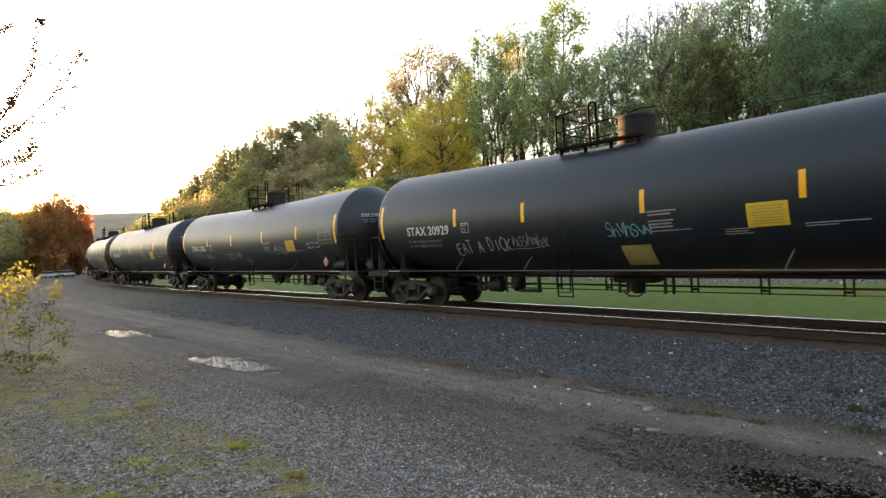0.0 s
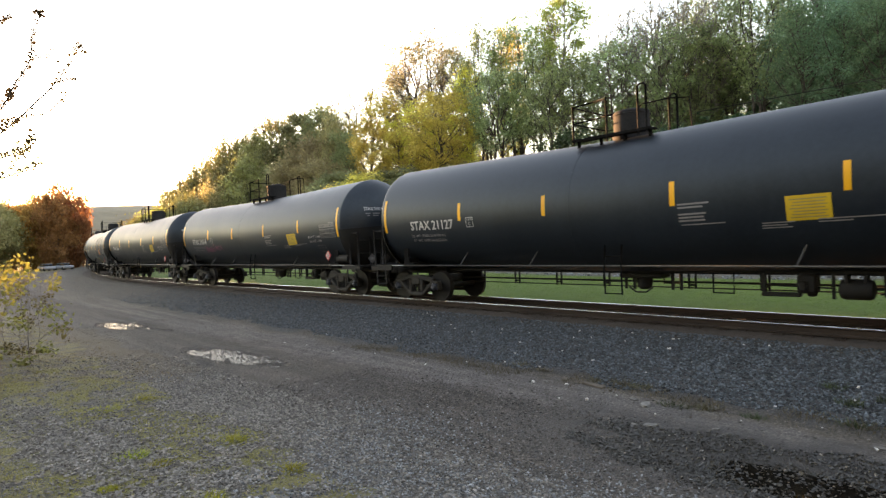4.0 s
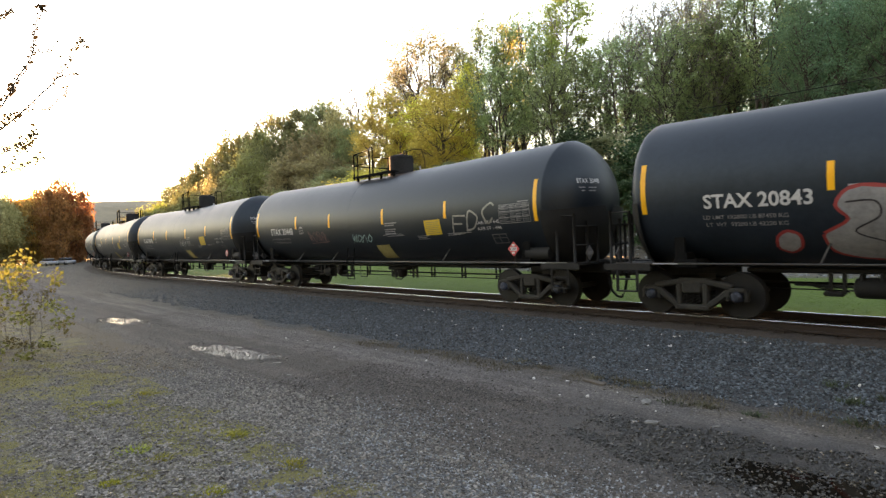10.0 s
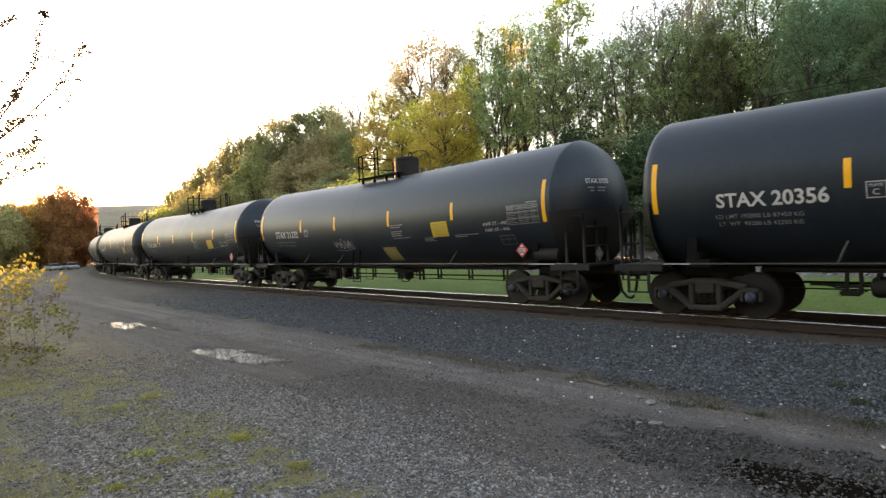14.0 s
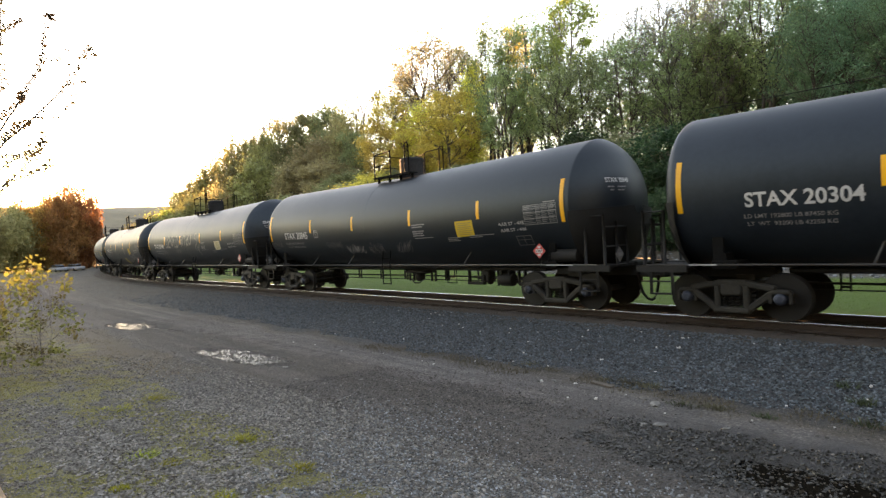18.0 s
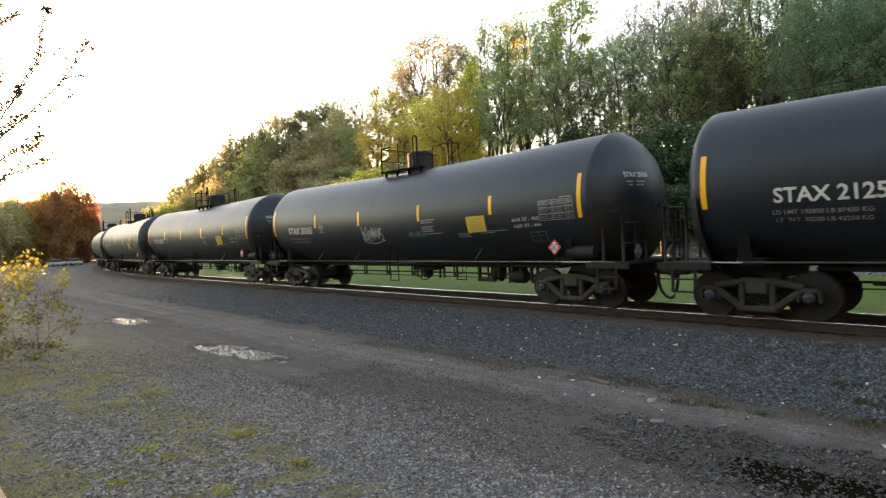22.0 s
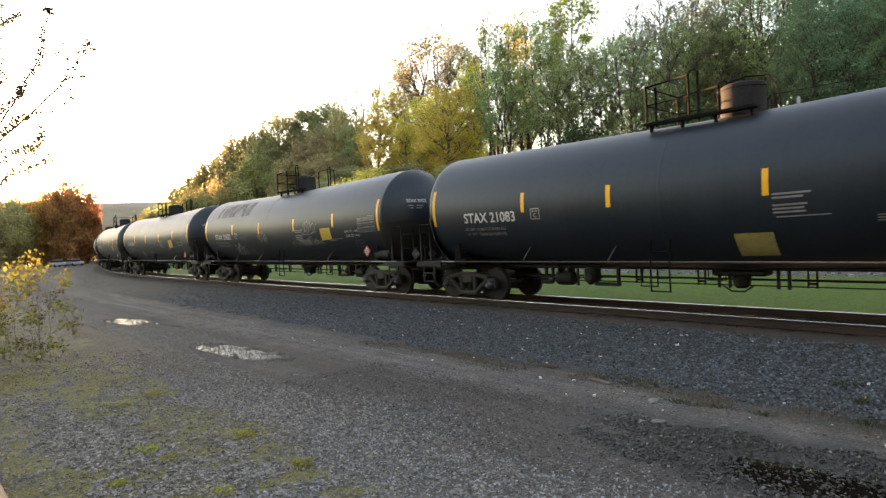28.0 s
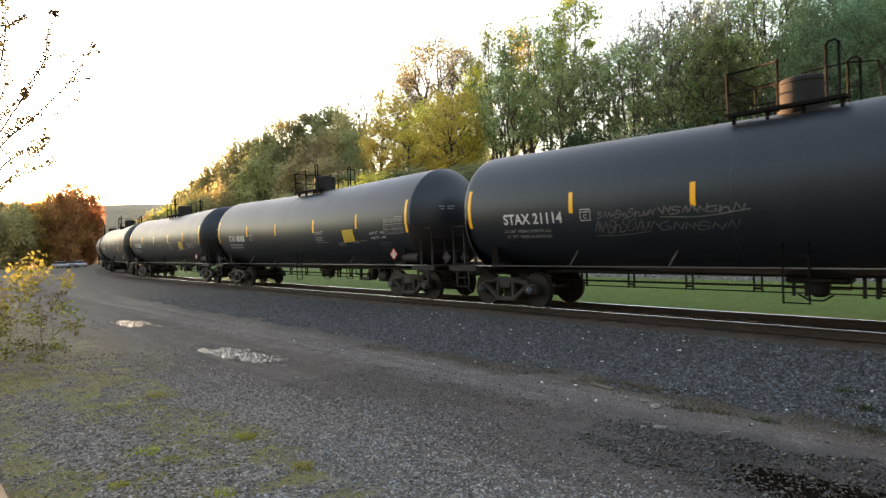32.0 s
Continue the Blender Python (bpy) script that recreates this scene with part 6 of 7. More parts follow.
TAGS = [  # car, start, height, width, tall, colour, strokes, pen
    (0, 0.5, 2.02, 1.05, 0.33, "teal", 5, 0.035), (0, -2.3, 1.86, 1.1, 0.34, "white", 5, 0.03), (1, -4.7, 1.86, 0.95, 0.28, "white", 6, 0.028), (1, -0.3, 1.62, 0.6, 0.36, "white", 4, 0.03), (1, 2.8, 2.0, 1.0, 0.38, "white", 6, 0.028),
    (1, -1.35, 1.62, 0.5, 0.06, "white", 1, 0.03), (2, 1.0, 2.52, 0.32, 0.16, "white", 2, 0.03), (4, -4.85, 1.86, 1.1, 0.28, "pink", 5, 0.04), (4, -3.7, 1.95, 1.0, 0.3, "pink", 4, 0.04), (5, -0.7, 2.08, 1.05, 0.26, "grey", 5, 0.035),
    (5, -0.42, 1.76, 0.5, 0.22, "grey", 3, 0.03), (6, -3.75, 1.62, 1.5, 0.5, "dimteal", 6, 0.032), (6, -3.2, 1.98, 0.5, 0.25, "dimteal", 2, 0.03), (8, -3.3, 1.95, 1.25, 0.4, "rose", 6, 0.03), (8, 1.2, 2.1, 1.0, 0.06, "white", 1, 0.02),
    (9, 0.3, 2.05, 1.0, 0.36, "white", 8, 0.03), (10, 7.0, 1.78, 0.55, 0.5, "grey", 2, 0.03), (11, -2.05, 1.8, 1.2, 0.38, "white", 6, 0.035), (13, -3.75, 1.95, 1.3, 0.36, "grey", 6, 0.026), (14, -7.75, 1.95, 0.9, 0.24, "grey", 5, 0.03),
    (14, -3.3, 1.86, 1.05, 0.3, "grey", 5, 0.03), (14, -2.72, 1.45, 0.5, 0.55, "faint", 1, 0.03), (14, -2.0, 1.66, 1.1, 0.36, "white", 6, 0.03), (14, -0.62, 1.66, 0.85, 0.42, "grey", 6, 0.03), (14, 0.85, 1.66, 0.8, 0.4, "grey", 5, 0.03),
    (15, -2.4, 1.95, 0.9, 0.3, "faint", 6, 0.06), (15, -4.95, 1.86, 0.85, 0.36, "grey", 7, 0.03), (16, -2.5, 2.38, 0.65, 0.18, "white", 4, 0.025), (16, -1.5, 2.05, 0.5, 0.18, "grey", 4, 0.025), (16, -4.3, 2.05, 0.5, 0.3, "rose", 2, 0.1), (16, 3.35, 1.62, 1.9, 0.42, "white", 6, 0.045),
    (17, -1.2, 1.95, 1.15, 0.5, "white", 6, 0.065), (17, 1.25, 2.0, 0.8, 0.2, "dimteal", 4, 0.05), (17, -7.3, 2.0, 0.8, 0.25, "faint", 4, 0.04), (18, 0.9, 1.9, 0.8, 0.5, "faint", 5, 0.03), (19, -3.7, 1.9, 0.3, 0.2, "faint", 2, 0.06),
    (22, -3.4, 2.2, 0.7, 0.25, "faint", 4, 0.03), (22, -1.5, 2.15, 0.85, 0.42, "white", 5, 0.03), (22, 1.5, 1.85, 0.6, 0.3, "grey", 4, 0.035), (22, 2.2, 1.85, 1.4, 0.42, "white", 6, 0.03), (22, 2.45, 2.35, 1.1, 0.42, "white", 5, 0.03),
    (22, -3.1, 1.55, 0.9, 0.35, "grey", 5, 0.03), (23, -3.4, 1.55, 0.85, 0.5, "white", 6, 0.035), (23, -1.95, 1.36, 1.5, 0.3, "grey", 8, 0.035), (23, -1.15, 1.75, 0.8, 0.2, "white", 5, 0.03), (24, -3.7, 1.98, 1.3, 0.3, "faint", 6, 0.03),
    (24, -2.4, 2.02, 1.9, 0.2, "faint", 5, 0.03), (24, -3.6, 2.32, 1.4, 0.16, "faint", 7, 0.04), (24, -2.1, 2.35, 1.7, 0.16, "faint", 5, 0.05)]


def paint_tags():
    for i, (k, x, z, w, h, colour, n, pen) in enumerate(TAGS):
        scrawl(train[k], x, z, w, h, colour, 100 + i, n + (2 if n > 3 else 0), pen * 0.66)
    hand_text(train[0], "EAT A DICK", -4.40, 1.66, 2.05, 0.38, "white", 0.034, 3, rise=0.16, label="rude words sprayed by hand in white")
    hand_text(train[1], "SdIR", -2.15, 1.82, 1.75, 0.36, "white", 0.036, 4, loose=0.09)
    hand_text(train[6], "GtU!", -0.42, 1.76, 1.75, 0.42, "frost", 0.022, 5, slant=0.15, loose=0.08)
    hand_text(train[8], "EDC", 4.60, 1.98, 1.70, 0.50, "chalk", 0.050, 6, rise=0.42, slant=0.25, loose=0.06, label="three slanting letters sprayed in cream")
    hand_text(train[8], "Wano", -0.50, 1.92, 1.2, 0.36, "frost", 0.028, 7, slant=0.25, label="curled white word with a long tail")
    hand_text(train[22], "SEBO", -4.38, 1.55, 1.15, 0.50, "white", 0.032, 8, loose=0.08)
    # the large silver piece with red edges
    bubbles = (((-5.22, 1.50), (-5.05, 1.42), (-4.88, 1.52), (-4.86, 1.72), (-5.02, 1.80), (-5.18, 1.70)),
               ((-4.45, 1.75), (-4.35, 1.45), (-3.95, 1.32), (-3.45, 1.32), (-3.3, 1.6), (-3.45, 1.95), (-3.35, 2.3), (-3.55, 2.5), (-4.0, 2.52), (-4.22, 2.25), (-4.05, 2.0)),
               ((-3.4, 1.5), (-3.2, 1.3), (-2.75, 1.3), (-2.65, 1.7), (-2.75, 2.2), (-2.9, 2.45), (-3.25, 2.5), (-3.5, 2.25), (-3.5, 1.8)),
               ((-2.8, 1.4), (-2.6, 1.28), (-2.15, 1.28), (-2.05, 1.6), (-2.2, 1.8), (-2.1, 2.1), (-2.3, 2.42), (-2.6, 2.48), (-2.85, 2.2), (-2.9, 1.8)),
               ((-2.05, 2.42), (-1.2, 2.38), (-1.15, 1.85), (-1.4, 1.7), (-1.42, 1.3), (-2.1, 1.3), (-2.15, 1.65), (-1.95, 1.85), (-2.15, 2.1)))
    strokes = (None, ((-4.1, 2.3), (-3.7, 2.3), (-3.65, 2.05), (-4.0, 1.8), (-3.55, 1.6)), ((-2.95, 2.2), (-3.2, 2.1), (-3.2, 1.7), (-2.9, 1.6)), ((-2.45, 2.2), (-2.6, 1.9), (-2.35, 1.85), (-2.55, 1.55)), None)
    for i, (poly, stroke) in enumerate(zip(bubbles, strokes)):
        painted(train[7], [tuple(q) for q in smooth_line(poly + poly[:1], 3)[:-1]], 1.25, 0.001 * i, stroke)
    angular = (((-0.16, 2.48), (0.3, 2.3), (0.62, 1.95), (0.80, 2.47), (1.25, 2.46), (1.55, 1.25), (1.15, 1.25), (0.98, 1.75), (0.75, 1.35), (0.15, 1.3), (-0.25, 1.85), (0.2, 1.9)),
               ((1.55, 2.4), (1.62, 2.55), (2.2, 2.38), (2.77, 2.5), (3.0, 2.1), (2.75, 1.3), (2.35, 1.25), (2.3, 1.7), (1.95, 1.75), (1.75, 1.25), (1.4, 1.25), (1.5, 1.9)),
               ((2.9, 2.4), (3.06, 2.52), (3.5, 2.35), (4.45, 2.22), (4.55, 1.9), (4.25, 1.22), (2.7, 1.25), (2.85, 1.6), (3.3, 1.8)))
    for i, poly in enumerate(angular):
        painted(train[7], poly, 1.25, 0.001 * i, None)
    for poly in (((1.86, 2.22), (2.5, 2.15), (2.28, 1.92), (1.95, 1.97)), ((3.31, 2.07), (4.03, 2.0), (3.77, 1.62), (3.5, 1.72))):
        painted(train[7], poly, 1.25, 0.004, None, "red")
    wt = Shape()
    shell_text(wt, "WH", -1.68, 2.12, 0.42, 0.24, off=0.026)
    wt.part("graffiti", M_SPRAY["red"], train[7], "two small red sprayed letters")
    scrawl(train[7], 5.2, 2.05, 0.9, 0.6, "grey", 31, 4, 0.03)
    yb = Shape()
    patch(yb, 3.35, 4.25, 2.32, 0, 0.11)
    yb.part("placard", M_PLACARD, train[7], "yellow warning placard, mostly painted over")
    # letters painted with a broad brush on the sixteenth car
    for ch, x, w, z, h, seed in (("2", -3.62, 0.58, 2.36, 0.54, 1), ("O", -2.98, 0.52, 2.40, 0.52, 2), ("L", -2.38, 0.52, 2.36, 0.58, 3), ("D", -1.98, 0.50, 2.36, 0.60, 4), ("*", -1.36, 0.50, 2.32, 0.60, 5), ("/", -0.92, 0.18, 2.40, 0.54, 9),
                                ("T", -0.78, 0.50, 2.42, 0.48, 6), ("K", -0.26, 0.40, 2.40, 0.54, 7), ("U", 0.10, 0.46, 2.50, 0.44, 8)):
        hand_text(train[15], ch, x, z, w, h, "chalk", 0.105, seed, loose=0.04, off=0.026, label="broad faded brushed letter")
    for seed, pts in ((1, [(1.38, 0.98), (1.24, 1.08), (1.08, 0.98), (1.12, 0.80), (1.32, 0.74), (1.46, 0.60), (1.36, 0.46), (1.18, 0.42), (1.10, 0.26), (1.24, 0.12), (1.44, 0.18)]),
                      (2, [(1.30, 0.36), (1.46, 0.24), (1.58, 0.34), (1.70, 0.40), (1.56, 0.16), (1.40, 0.0), (1.56, -0.08), (1.50, -0.22)])):
        s = Shape()
        ribbon(s, smooth_line(pts), 0.036, 1.98, 0.012 + 0.001 * seed)
        s.part("graffiti", M_SPRAY["chalk"], train[15], "looping faded sprayed line")
    stain(train[6], 1.2, 6.0, 2.5, -0.65, 1.15, (0.060, 0.042, 0.055), "faded plum overspray")
    stain(train[22], -6.4, -2.6, 3.35, 0.0, 0.85, (0.075, 0.040, 0.022), "faint rusty streaks high on the shell")


def stain(car, x0, x1, z, lo, hi, colour, label):
    """A thin film of old paint or rust with ragged streaks."""
    m, n, l, b = node_material(label.replace(" ", "_"))
    b.inputs["Base Color"].default_value = (*colour, 1)
    b.inputs["Roughness"].default_value = 0.6
    tc = n.new("ShaderNodeTexCoord").outputs["Object"]
    streak = noise_node(n, l, tc, 2.2, 5, 0.6, (2.0, 1.0, 0.35))
    fade = ramp(n, [(0.40, (0, 0, 0)), (0.66, (0.8, 0.8, 0.8))])
    l.new(streak.outputs[0], fade.inputs[0])
    l.new(fade.outputs[0], b.inputs["Alpha"])
    fd, k = Shape(), 10
    for i in range(k):
        patch(fd, x0 + (x1 - x0) * i / k, x0 + (x1 - x0) * (i + 1) / k, z, lo, hi, 0.0045, rows=10)
    tagged(fd.part("overspray", m, car, label), kind="stuff")


paint_tags()

# ---------------------------------------------------------------- plants beside the camera
tree_kind("scrub", L_SCRUB, near=True, seed=43, height=2.2, radius=1.0, clear=0.02, lobes=14, tips=2, leaves=620, leaf=0.085, puff=0.22, trunk=0.006, stems=3, twig=0.10)
for x, y, top, width, turn in ((-14.1, 1.65, 1.9, 2.0, 10), (-15.6, 1.8, 1.5, 1.8, 130), (-13.2, 0.55, 2.3, 2.2, 250), (-16.8, 0.9, 2.1, 2.4, 40)):
    plant("scrub", x, y, top, width, turn, "loose shrub with backlit yellow-green leaves", "shrubs at the edge of the lot", "shrub")


def build_young_tree():
    """A slender tree whose arched twigs carry small leaves in two rows."""
    rng = np.random.default_rng(52)
    tree = new("young_tree", None)
    base = Vector((-11.3, 0.30, ground_z(-11.3, 0.3)))
    trunk = [Vector((0.06 * math.sin(i * 0.9), 0.04 * math.cos(i * 1.3), -0.1 + i * 0.62)) for i in range(10)]
    Shape().tube(trunk, 0.05, 7, False, [0.055 - 0.0045 * i for i in range(10)]).part("trunk", M_BARK, tree)

    def spot(bearing, rise, far):
        b, e = radians(-bearing), radians(rise)
        return Vector((math.sin(b) * math.cos(e) * far, math.cos(b) * math.cos(e) * far, EYE.z + math.sin(e) * far)) - base

    # height on the trunk (or None: from the twig before), leaf length, distance, then bearing and rise along the twig
    twigs = [(2.9, 0.046, 10.9, (83.7, 11.9), (82.8, 13.8), (81.7, 15.8), (81.5, 17.4), (81.0, 19.5), (80.8, 19.3)), (None, 0.036, 10.9, (81.6, 16.3), (80.9, 16.1), (80.2, 16.7), (79.7, 17.4)),
             (2.2, 0.056, 10.7, (85.1, 8.4), (82.4, 11.5), (80.1, 14.2), (79.0, 16.1), (78.3, 17.5), (77.9, 16.9)), (None, 0.040, 10.7, (80.1, 14.2), (79.0, 14.8), (78.5, 14.7)),
             (None, 0.036, 10.7, (82.4, 11.5), (80.9, 11.7), (80.0, 12.6), (79.5, 13.1), (79.5, 13.7)), (2.3, 0.070, 10.5, (84.8, 9.3), (83.6, 10.5), (82.7, 11.3)), (2.6, 0.060, 11.1, (84.7, 11.1), (83.5, 12.4), (83.1, 13.4)),
             (1.9, 0.072, 10.6, (84.8, 7.2), (83.0, 8.5), (82.0, 9.3), (81.8, 9.9)), (1.8, 0.058, 10.8, (84.9, 5.8), (83.1, 6.8), (82.3, 7.3), (81.2, 8.0)), (3.6, 0.040, 11.0, (84.4, 17.3), (83.4, 18.5), (82.8, 18.9)),
             (1.7, 0.060, 10.5, (85.3, 4.9), (82.9, 7.9), (82.3, 8.5)), (2.0, 0.060, 10.9, (85.2, 8.0), (83.4, 8.5), (82.6, 9.5)), (4.0, 0.052, 10.8, (85.0, 14.0), (84.3, 17.0), (84.2, 19.5), (84.4, 21.0)), (3.1, 0.056, 10.4, (85.4, 11.0), (84.5, 13.2), (84.2, 15.5))]
    for h, leaf, far, *way in twigs:
        ctrl = [spot(b, e, far) for b, e in way]
        if h is not None:
            ctrl = [Vector((0, 0, h)), ctrl[0].lerp(Vector((0, 0, h)), 0.45) - Vector((0, 0, 0.05))] + ctrl
        start = 0.0 if h is None else 0.34
        pts = [Vector(q) + Vector(rng.normal(0, 0.004, 3)) for q in smooth_line(ctrl, 6)]
        k = len(pts)
        wood, lv = Shape(), Shape()
        thick = 0.014 if h is not None else 0.005
        wood.tube(pts, 0.01, 4, False, [thick * (1 - i / k) ** 1.3 + 0.004 for i in range(k)])
        lines = [(pts, start)]
        for _ in range(2 if leaf > 0.055 else 0):
            i = int(rng.integers(k // 2, k - 2))
            d = (pts[i + 1] - pts[i]).normalized()
            d = (d + Vector((rng.normal(0, 0.3), rng.normal(0, 0.5), rng.uniform(-0.1, 0.5)))).normalized()
            side = [pts[i] + d * q for q in np.linspace(0, rng.uniform(0.12, 0.3), 6)]
            wood.tube(side, 0.003, 3, False, [0.004 - 0.0005 * j for j in range(6)])
            lines.append((side, 0.15))
        for line, first in lines:
            length = sum((line[i + 1] - line[i]).length for i in range(len(line) - 1))
            count = int(length * (1 - first) / (0.023 if leaf < 0.055 else 0.036))
            for c in range(count):
                u = (first + (1 - first) * (c + 0.5) / count) * (len(line) - 1)
                i = min(int(u), len(line) - 2)
                p = line[i].lerp(line[i + 1], u - i)
                if rng.random() < 0.10:
                    continue
                along = (line[i + 1] - line[i]).normalized()
                out = along.cross(Vector((1, 0.15, 0))).normalized() * (1 if c % 2 else -1)
                d = (along * 0.35 + out * 0.8 + Vector((0, 0, -0.45)) + Vector(rng.normal(0, 0.3, 3))).normalized()
                w = d.cross(Vector(rng.normal(0, 1, 3))).normalized()
                s = leaf * rng.uniform(1.1, 1.6) * (0.75 if leaf > 0.055 else 1.0)
                lv.add([p, p + d * s * 0.45 + w * s * 0.33, p + d * s, p + d * s * 0.45 - w * s * 0.33], [(0, 1, 2), (0, 2, 3)])
        br = wood.part("branch", M_BARK, tree)
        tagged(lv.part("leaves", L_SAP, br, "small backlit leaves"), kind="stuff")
    tree.location = base
    tagged(tree, "young tree with arched twigs and small backlit leaves", "tree")


build_young_tree()


def build_grass():
    rng = np.random.default_rng(31)
    m = surface("grass_blade", (0.058, 0.112, 0.014), (0.088, 0.150, 0.020), (0.85, 0.95), fine=3, coarse=0.4, bump=0, vary=0.15, island=True, spec=0.1)

    def blades(name, label, pts, hmin, hmax, width, mat, flat=0.35):
        p = np.asarray(pts)
        k = len(p)
        a = rng.uniform(0, math.tau, k)
        h = rng.uniform(hmin, hmax, k)[:, None]
        side = np.stack([np.cos(a), np.sin(a), 0 * a], 1) * width
        lean = np.stack([rng.normal(0, flat, k), rng.normal(0, flat, k), np.full(k, 0.35 / flat)], 1) * h
        v = np.stack([p - side, p + side, p + lean], 1).reshape(-1, 3)
        f = np.arange(k * 3).reshape(-1, 3)
        tagged(new(name, tri_mesh(name, v, f, mat)), label, "grass", kind="stuff")

    pts = []
    while len(pts) < 60000:
        x, q = -50 + 54 * rng.random() ** 0.7, 2.4 + 12.3 * rng.random() ** 1.4
        y = track_y(x) + q
        pts.append((x, y, ground_z(x, y)))
    blades("verge_grass", "short green grass beyond the track", pts, 0.02, 0.05, 0.014, m, 0.9)
    moss = leaf_material("weed_blade", (0.165, 0.160, 0.032), (0.27, 0.255, 0.058), 0.35)
    pts = []
    while len(pts) < 52000:
        x, y = -2.6 - 10.5 * rng.random() ** 1.3, rng.uniform(0.3, 3.6)
        if mossy_spot(x, y):
            pts.append((x, y, ground_z(x, y) - 0.002))
    blades("weeds", "yellow-green moss and weeds in the old gravel", pts, 0.008, 0.024, 0.0065, moss, 0.8)
    pts = []
    for _ in range(9000):
        x, y = rng.uniform(-24, -10.5), rng.uniform(-0.5, 4.0)
        if noise.noise((x * 0.7, y * 0.9, 4)) > -0.15 and y < 3.6 + 0.6 * noise.noise((x * 0.5, 0, 0)):
            pts.append((x, y, ground_z(x, y)))
    blades("verge_weeds", "dry brown and green weeds under the shrubs", pts, 0.015, 0.06, 0.008, leaf_material("verge_weed_blade", (0.13, 0.105, 0.03), (0.24, 0.20, 0.06), 0.4), 0.7)
    dry = leaf_material("dry_grass_blade", (0.06, 0.052, 0.030), (0.12, 0.105, 0.062), 0.1)
    pts = []
    for _ in range(4200):
        x = rng.uniform(-11, 1)
        y = 7.75 + 0.35 * noise.noise((x * 0.8, 2.0, 0)) + rng.normal(0, 0.16) + 0.02 * (x + 8)
        if noise.noise((x * 1.3, y * 0.5, 9)) < -0.05:
            continue
        pts.append((x, y, ground_z(x, y)))
    blades("dry_grass", "thin dry grass along the foot of the ballast", pts, 0.02, 0.07, 0.006, dry)
    tuft = leaf_material("tuft_blade", (0.18, 0.20, 0.02), (0.34, 0.35, 0.05), 0.35)
    for cx, cy, r in ((-9.27, 2.48, 0.2), (-6.57, 1.65, 0.16), (-6.15, 1.77, 0.12), (-4.95, 1.84, 0.12), (-5.71, 1.24, 0.07), (-6.49, 2.7, 0.14), (-5.19, 2.73, 0.13), (-8.9, 1.9, 0.2)):
        v = []
        for _ in range(300):
            a, d = rng.uniform(0, math.tau), r * rng.random() ** 0.7
            b, w = np.array([math.cos(a) * d, math.sin(a) * d, 0]), rng.uniform(0, math.tau)
            s = np.array([math.cos(w), math.sin(w), 0]) * 0.007
            v += [b - s, b + s, b * 1.5 + np.array([rng.normal(0, 0.02), rng.normal(0, 0.02), rng.uniform(0.015, 0.045)])]
        ob = new("grass_tuft", tri_mesh("grass_tuft", v, np.arange(len(v)).reshape(-1, 3), tuft))
        ob.location = (cx, cy, ground_z(cx, cy) - 0.005)
        tagged(ob, "bright green grass tuft in the gravel", "grass tuft", "grass tufts in the gravel")


build_grass()


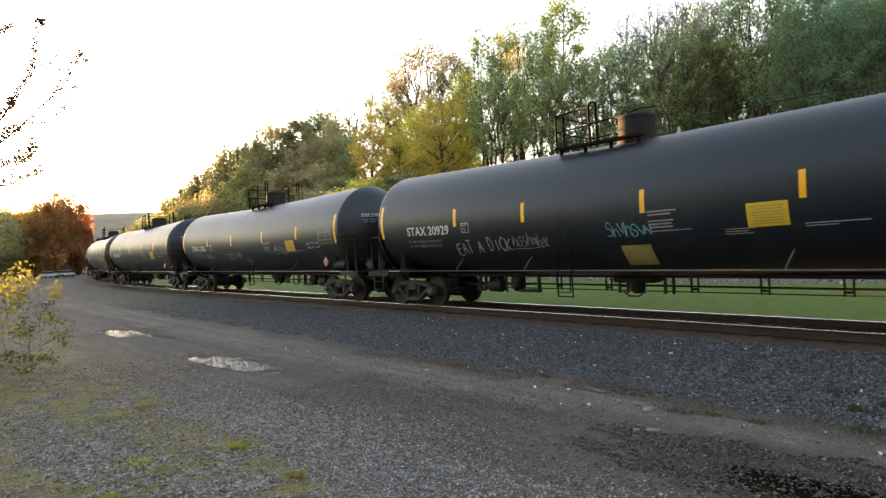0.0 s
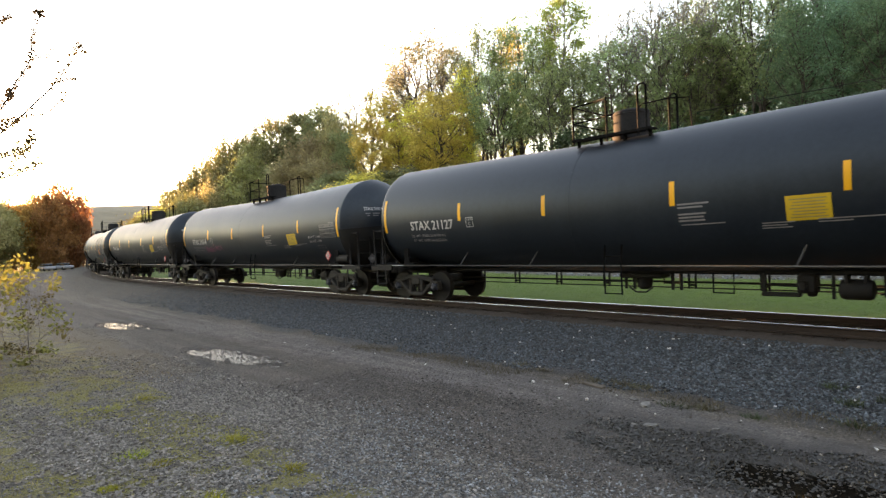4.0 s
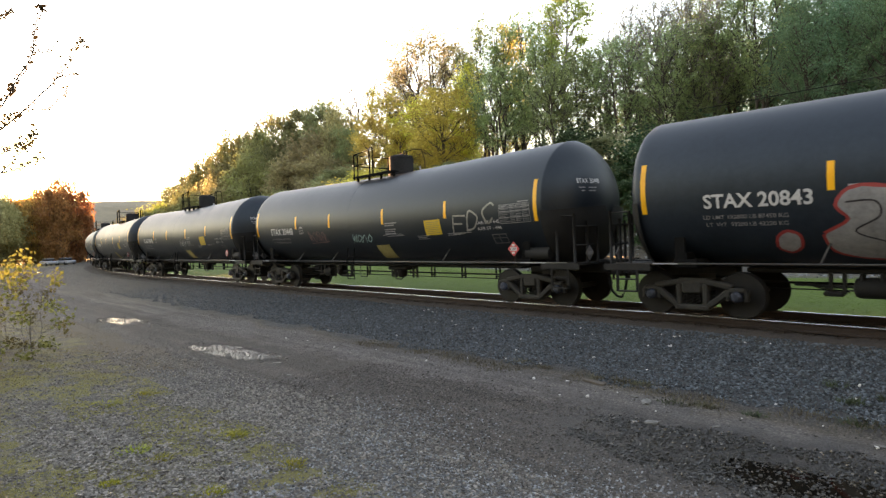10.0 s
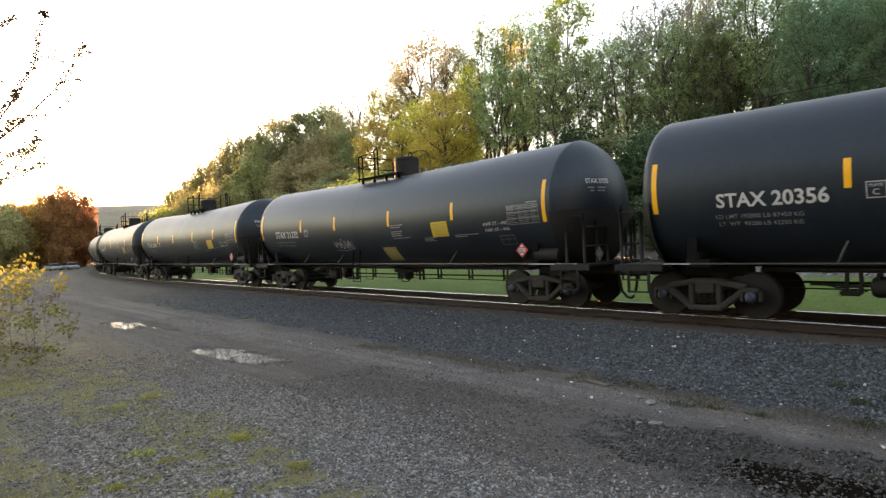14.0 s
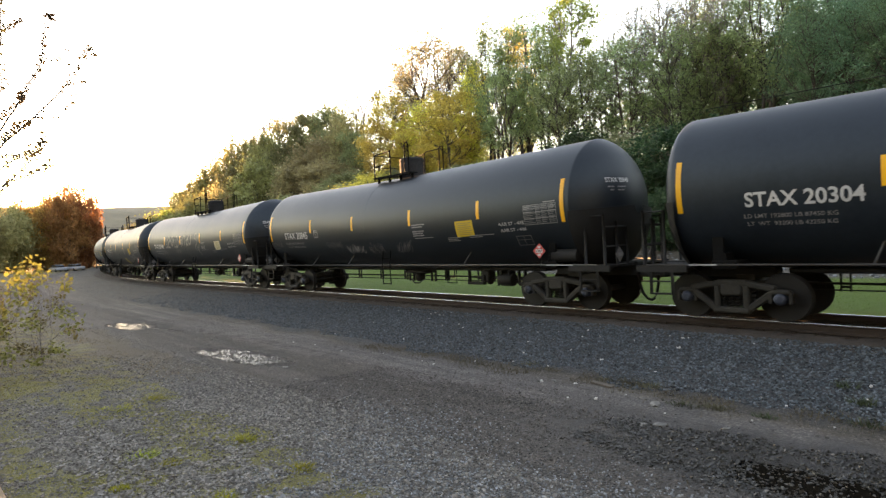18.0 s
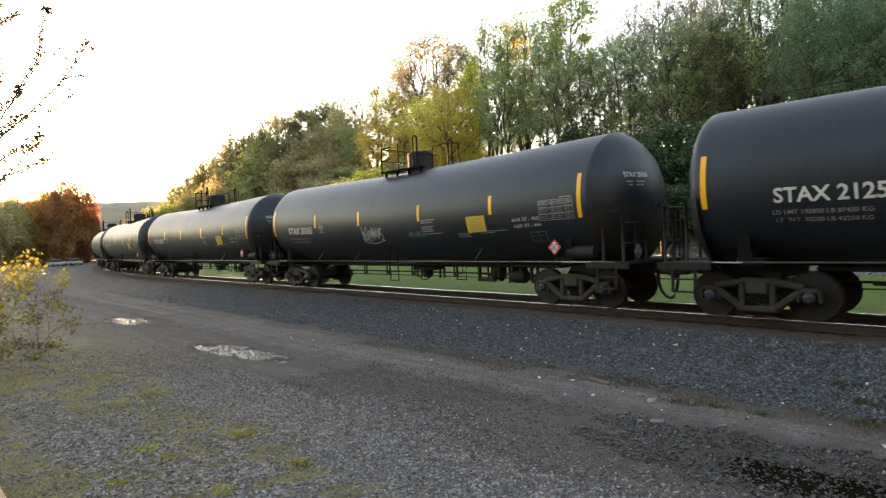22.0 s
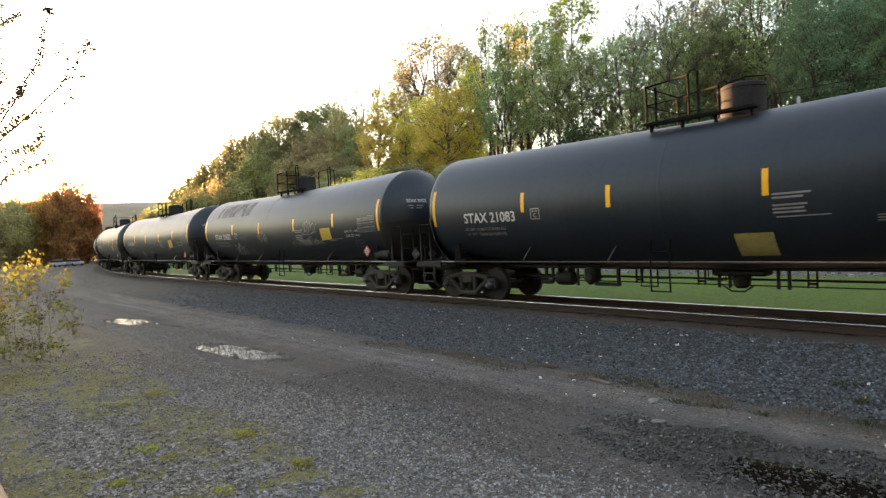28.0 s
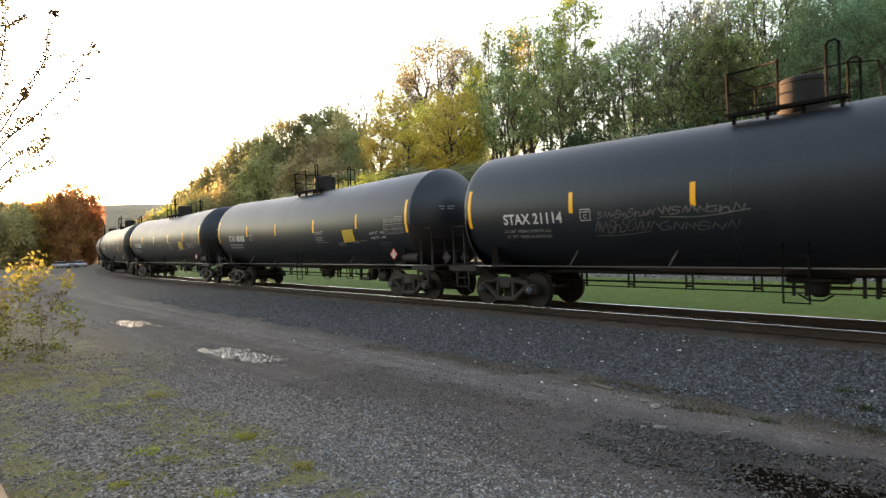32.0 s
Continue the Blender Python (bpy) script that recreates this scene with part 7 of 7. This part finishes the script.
def build_toe_debris():
    """Flat stones, a weathered board and weeds where the ballast meets the dirt track."""
    rng = np.random.default_rng(14)
    stone = surface("flat_grey_stone", (0.07, 0.067, 0.062), (0.19, 0.185, 0.17), (0.8, 0.95), fine=14, coarse=4, bump=0.4, vary=0.3)
    for x, y, s in ((-3.32, 6.52, 0.10), (-3.5, 6.45, 0.05), (-3.75, 7.25, 0.11), (-4.0, 7.4, 0.08), (-2.7, 6.9, 0.05), (-5.6, 7.5, 0.06), (-1.2, 7.3, 0.07), (-9.3, 4.9, 0.07), (-8.3, 5.6, 0.05), (-10.6, 4.15, 0.06)):
        v = np.array(ICO) * rng.uniform(0.7, 1.15, (12, 1)) * np.array([1.5, 0.9, 0.35]) * s * 0.75
        ob = new("rock", tri_mesh("rock", v, ICO_F, stone))
        ob.matrix_basis = pose(x, y, ground_z(x, y) + s * 0.12, 0, 0, rng.uniform(0, 360))
        tagged(ob, "flat grey stone on the dirt track", "rock", "flat stones on the dirt track")
    board = Shape().box((0, 0, 0), (0.40, 0.10, 0.035), bevel=0.008).part("board", surface("weathered_board", (0.045, 0.036, 0.027), (0.11, 0.09, 0.07), (0.85, 0.95), fine=20, coarse=3, bump=0.4, stretch=(0.2, 3, 3)))
    board.matrix_basis = pose(-4.85, 7.72, ground_z(-4.85, 7.72) + 0.02, 0, 2, -8)
    tagged(board, "short weathered board at the foot of the ballast", "board")
    straw = leaf_material("straw_blade", (0.055, 0.050, 0.030), (0.11, 0.10, 0.058), 0.1)
    weed = leaf_material("toe_weed_blade", (0.030, 0.042, 0.018), (0.058, 0.076, 0.034), 0.2)
    for cx, cy, r, h, mat in ((-4.5, 7.98, 0.22, 0.13, straw), (-4.2, 8.0, 0.16, 0.10, straw), (-4.95, 7.95, 0.14, 0.08, straw), (-3.45, 7.42, 0.2, 0.09, weed), (-3.1, 7.55, 0.15, 0.09, straw), (-2.0, 9.2, 0.16, 0.12, weed),
                              (-1.7, 8.6, 0.16, 0.13, weed), (-1.35, 8.9, 0.14, 0.12, weed), (-2.5, 7.6, 0.14, 0.08, weed), (-6.0, 8.0, 0.15, 0.08, straw), (-6.6, 8.15, 0.18, 0.08, straw), (-1.5, 7.9, 0.2, 0.1, weed)):
        v = []
        for _ in range(110):
            a, d = rng.uniform(0, math.tau), r * rng.random() ** 0.7
            b, w = np.array([math.cos(a) * d, math.sin(a) * d * 0.6, 0]), rng.uniform(0, math.tau)
            s = np.array([math.cos(w), math.sin(w), 0]) * 0.006
            v += [b - s, b + s, b * 1.4 + np.array([rng.normal(0, 0.04), rng.normal(0, 0.04), rng.uniform(0.3, 1) * h])]
        ob = new("weed_tuft", tri_mesh("weed_tuft", v, np.arange(len(v)).reshape(-1, 3), mat))
        ob.location = (cx, cy, ground_z(cx, cy) - 0.005)
        tagged(ob, "dry straw tuft at the foot of the ballast" if mat is straw else "green weed tuft at the foot of the ballast", "grass tuft", "tufts along the ballast")


build_toe_debris()


def build_bank_rocks():
    rng = np.random.default_rng(9)
    m = surface("pale_bank_rock", (0.12, 0.112, 0.098), (0.30, 0.285, 0.26), (0.8, 0.95), fine=8, coarse=2, bump=0.4, vary=0.3)
    for i in range(46):
        x, q = rng.uniform(-26, 8), rng.uniform(15.2, 19.5)
        y = track_y(x) + q
        s = rng.uniform(0.12, 0.42)
        v = np.array(ICO) * rng.uniform(0.6, 1.2, (12, 1)) * np.array([1.3, 1.0, 0.6]) * s
        ob = new("rock", tri_mesh("rock", v, ICO_F, m))
        ob.matrix_basis = pose(x, y, ground_z(x, y) + s * 0.1, 0, 0, rng.uniform(0, 360))
        tagged(ob, "pale grey rock on the bare foot of the bank", "rock", "rocks on the bank")


build_bank_rocks()


def build_edging():
    """A squared beam that borders the gravel beside the camera."""
    m = surface("weathered_tan_timber", (0.19, 0.125, 0.072), (0.31, 0.215, 0.13), (0.75, 0.9), fine=18, coarse=2.5, bump=0.35, depth=0.006, stretch=(0.15, 3, 3))
    beam = Shape().box((0, 0, 0.0), (4.6, 0.26, 0.24), bevel=0.012).part("timber_edging", m)
    beam.matrix_basis = pose(-6.9, 0.31, -0.21, 0, 0, 1.6)
    tagged(beam, "tan squared timber beam bordering the gravel", "timber beam")


build_edging()


def build_talus():
    rng = np.random.default_rng(12)
    spots = []
    while len(spots) < 3500:
        x, q = rng.uniform(-30, 9), 14.6 + 6.5 * rng.random()
        y = track_y(x) + q
        spots.append((x, y, ground_z(x, y)))
    scatter_stones("talus", "loose grey rubble on the bare foot of the bank", spots, rng.uniform(0.03, 0.14, len(spots)) * rng.uniform(0.5, 1, len(spots)), M_GRAVEL, rng)


build_talus()


def build_parked_cars():
    paint = surface("pale_car_paint", (0.24, 0.26, 0.29), (0.32, 0.34, 0.37), (0.25, 0.4), fine=8, coarse=1, bump=0.0)
    glass = surface("dark_car_glass", (0.02, 0.022, 0.025), (0.03, 0.032, 0.035), (0.08, 0.12), fine=4, coarse=1, bump=0.0)
    tyre = surface("tyre_rubber", (0.015, 0.015, 0.015), (0.03, 0.03, 0.03), (0.8, 0.9), fine=20, coarse=4, bump=0.1)
    for x, y, turn in ((-126.5, 19.4, 8), (-126.5, 22.1, 14)):
        car = new("parked_car", None)
        Shape().box((0, 0, 0.55), (4.3, 1.75, 0.55), bevel=0.14).part("body", paint, car)
        Shape().box((-0.2, 0, 1.03), (2.3, 1.5, 0.5), bevel=0.2).part("cabin", glass, car)
        Shape().box((-0.2, 0, 1.29), (1.7, 1.4, 0.05), bevel=0.02).part("roof", paint, car)
        for wx in (-1.35, 1.35):
            for q in (-1, 1):
                Shape().lathe([(q * 0.78 - 0.1, 0.31), (q * 0.78 + 0.1, 0.31)], 18, "y", (wx, 0, 0.31)).part("wheel", tyre, car)
        car.matrix_basis = pose(x, y, ground_z(x, y), 0, 0, turn)
        tagged(car, "pale car parked at the far end of the lot", "car", "parked cars")


build_parked_cars()


def build_wire():
    sh = Shape()
    pts = [(-10.5 + i * 1.5, 26.0, 7.12 + 0.0008 * (i - 8) ** 2) for i in range(24)]
    sh.tube(pts, 0.018, 5)
    tagged(sh.part("overhead_wire", M_STEEL), "thin overhead wire before the trees", "wire", kind="structure")


build_wire()


# ---------------------------------------------------------------- what moves
def motions():
    """The train rolls past from the left to the right."""
    times = [i * 0.5 for i in range(65)]
    for k, car in enumerate(train):
        rows = []
        for t in times:
            s = train_s(t) - (k - 10) * PITCH
            (xa, ya), (xb, yb) = on_track(s - 6.93), on_track(s + 6.93)
            rows.append((t, pose((xa + xb) / 2, (ya + yb) / 2, 0, 0, 0, math.degrees(math.atan2(yb - ya, xb - xa)))))
        walk(car, rows)


motions()
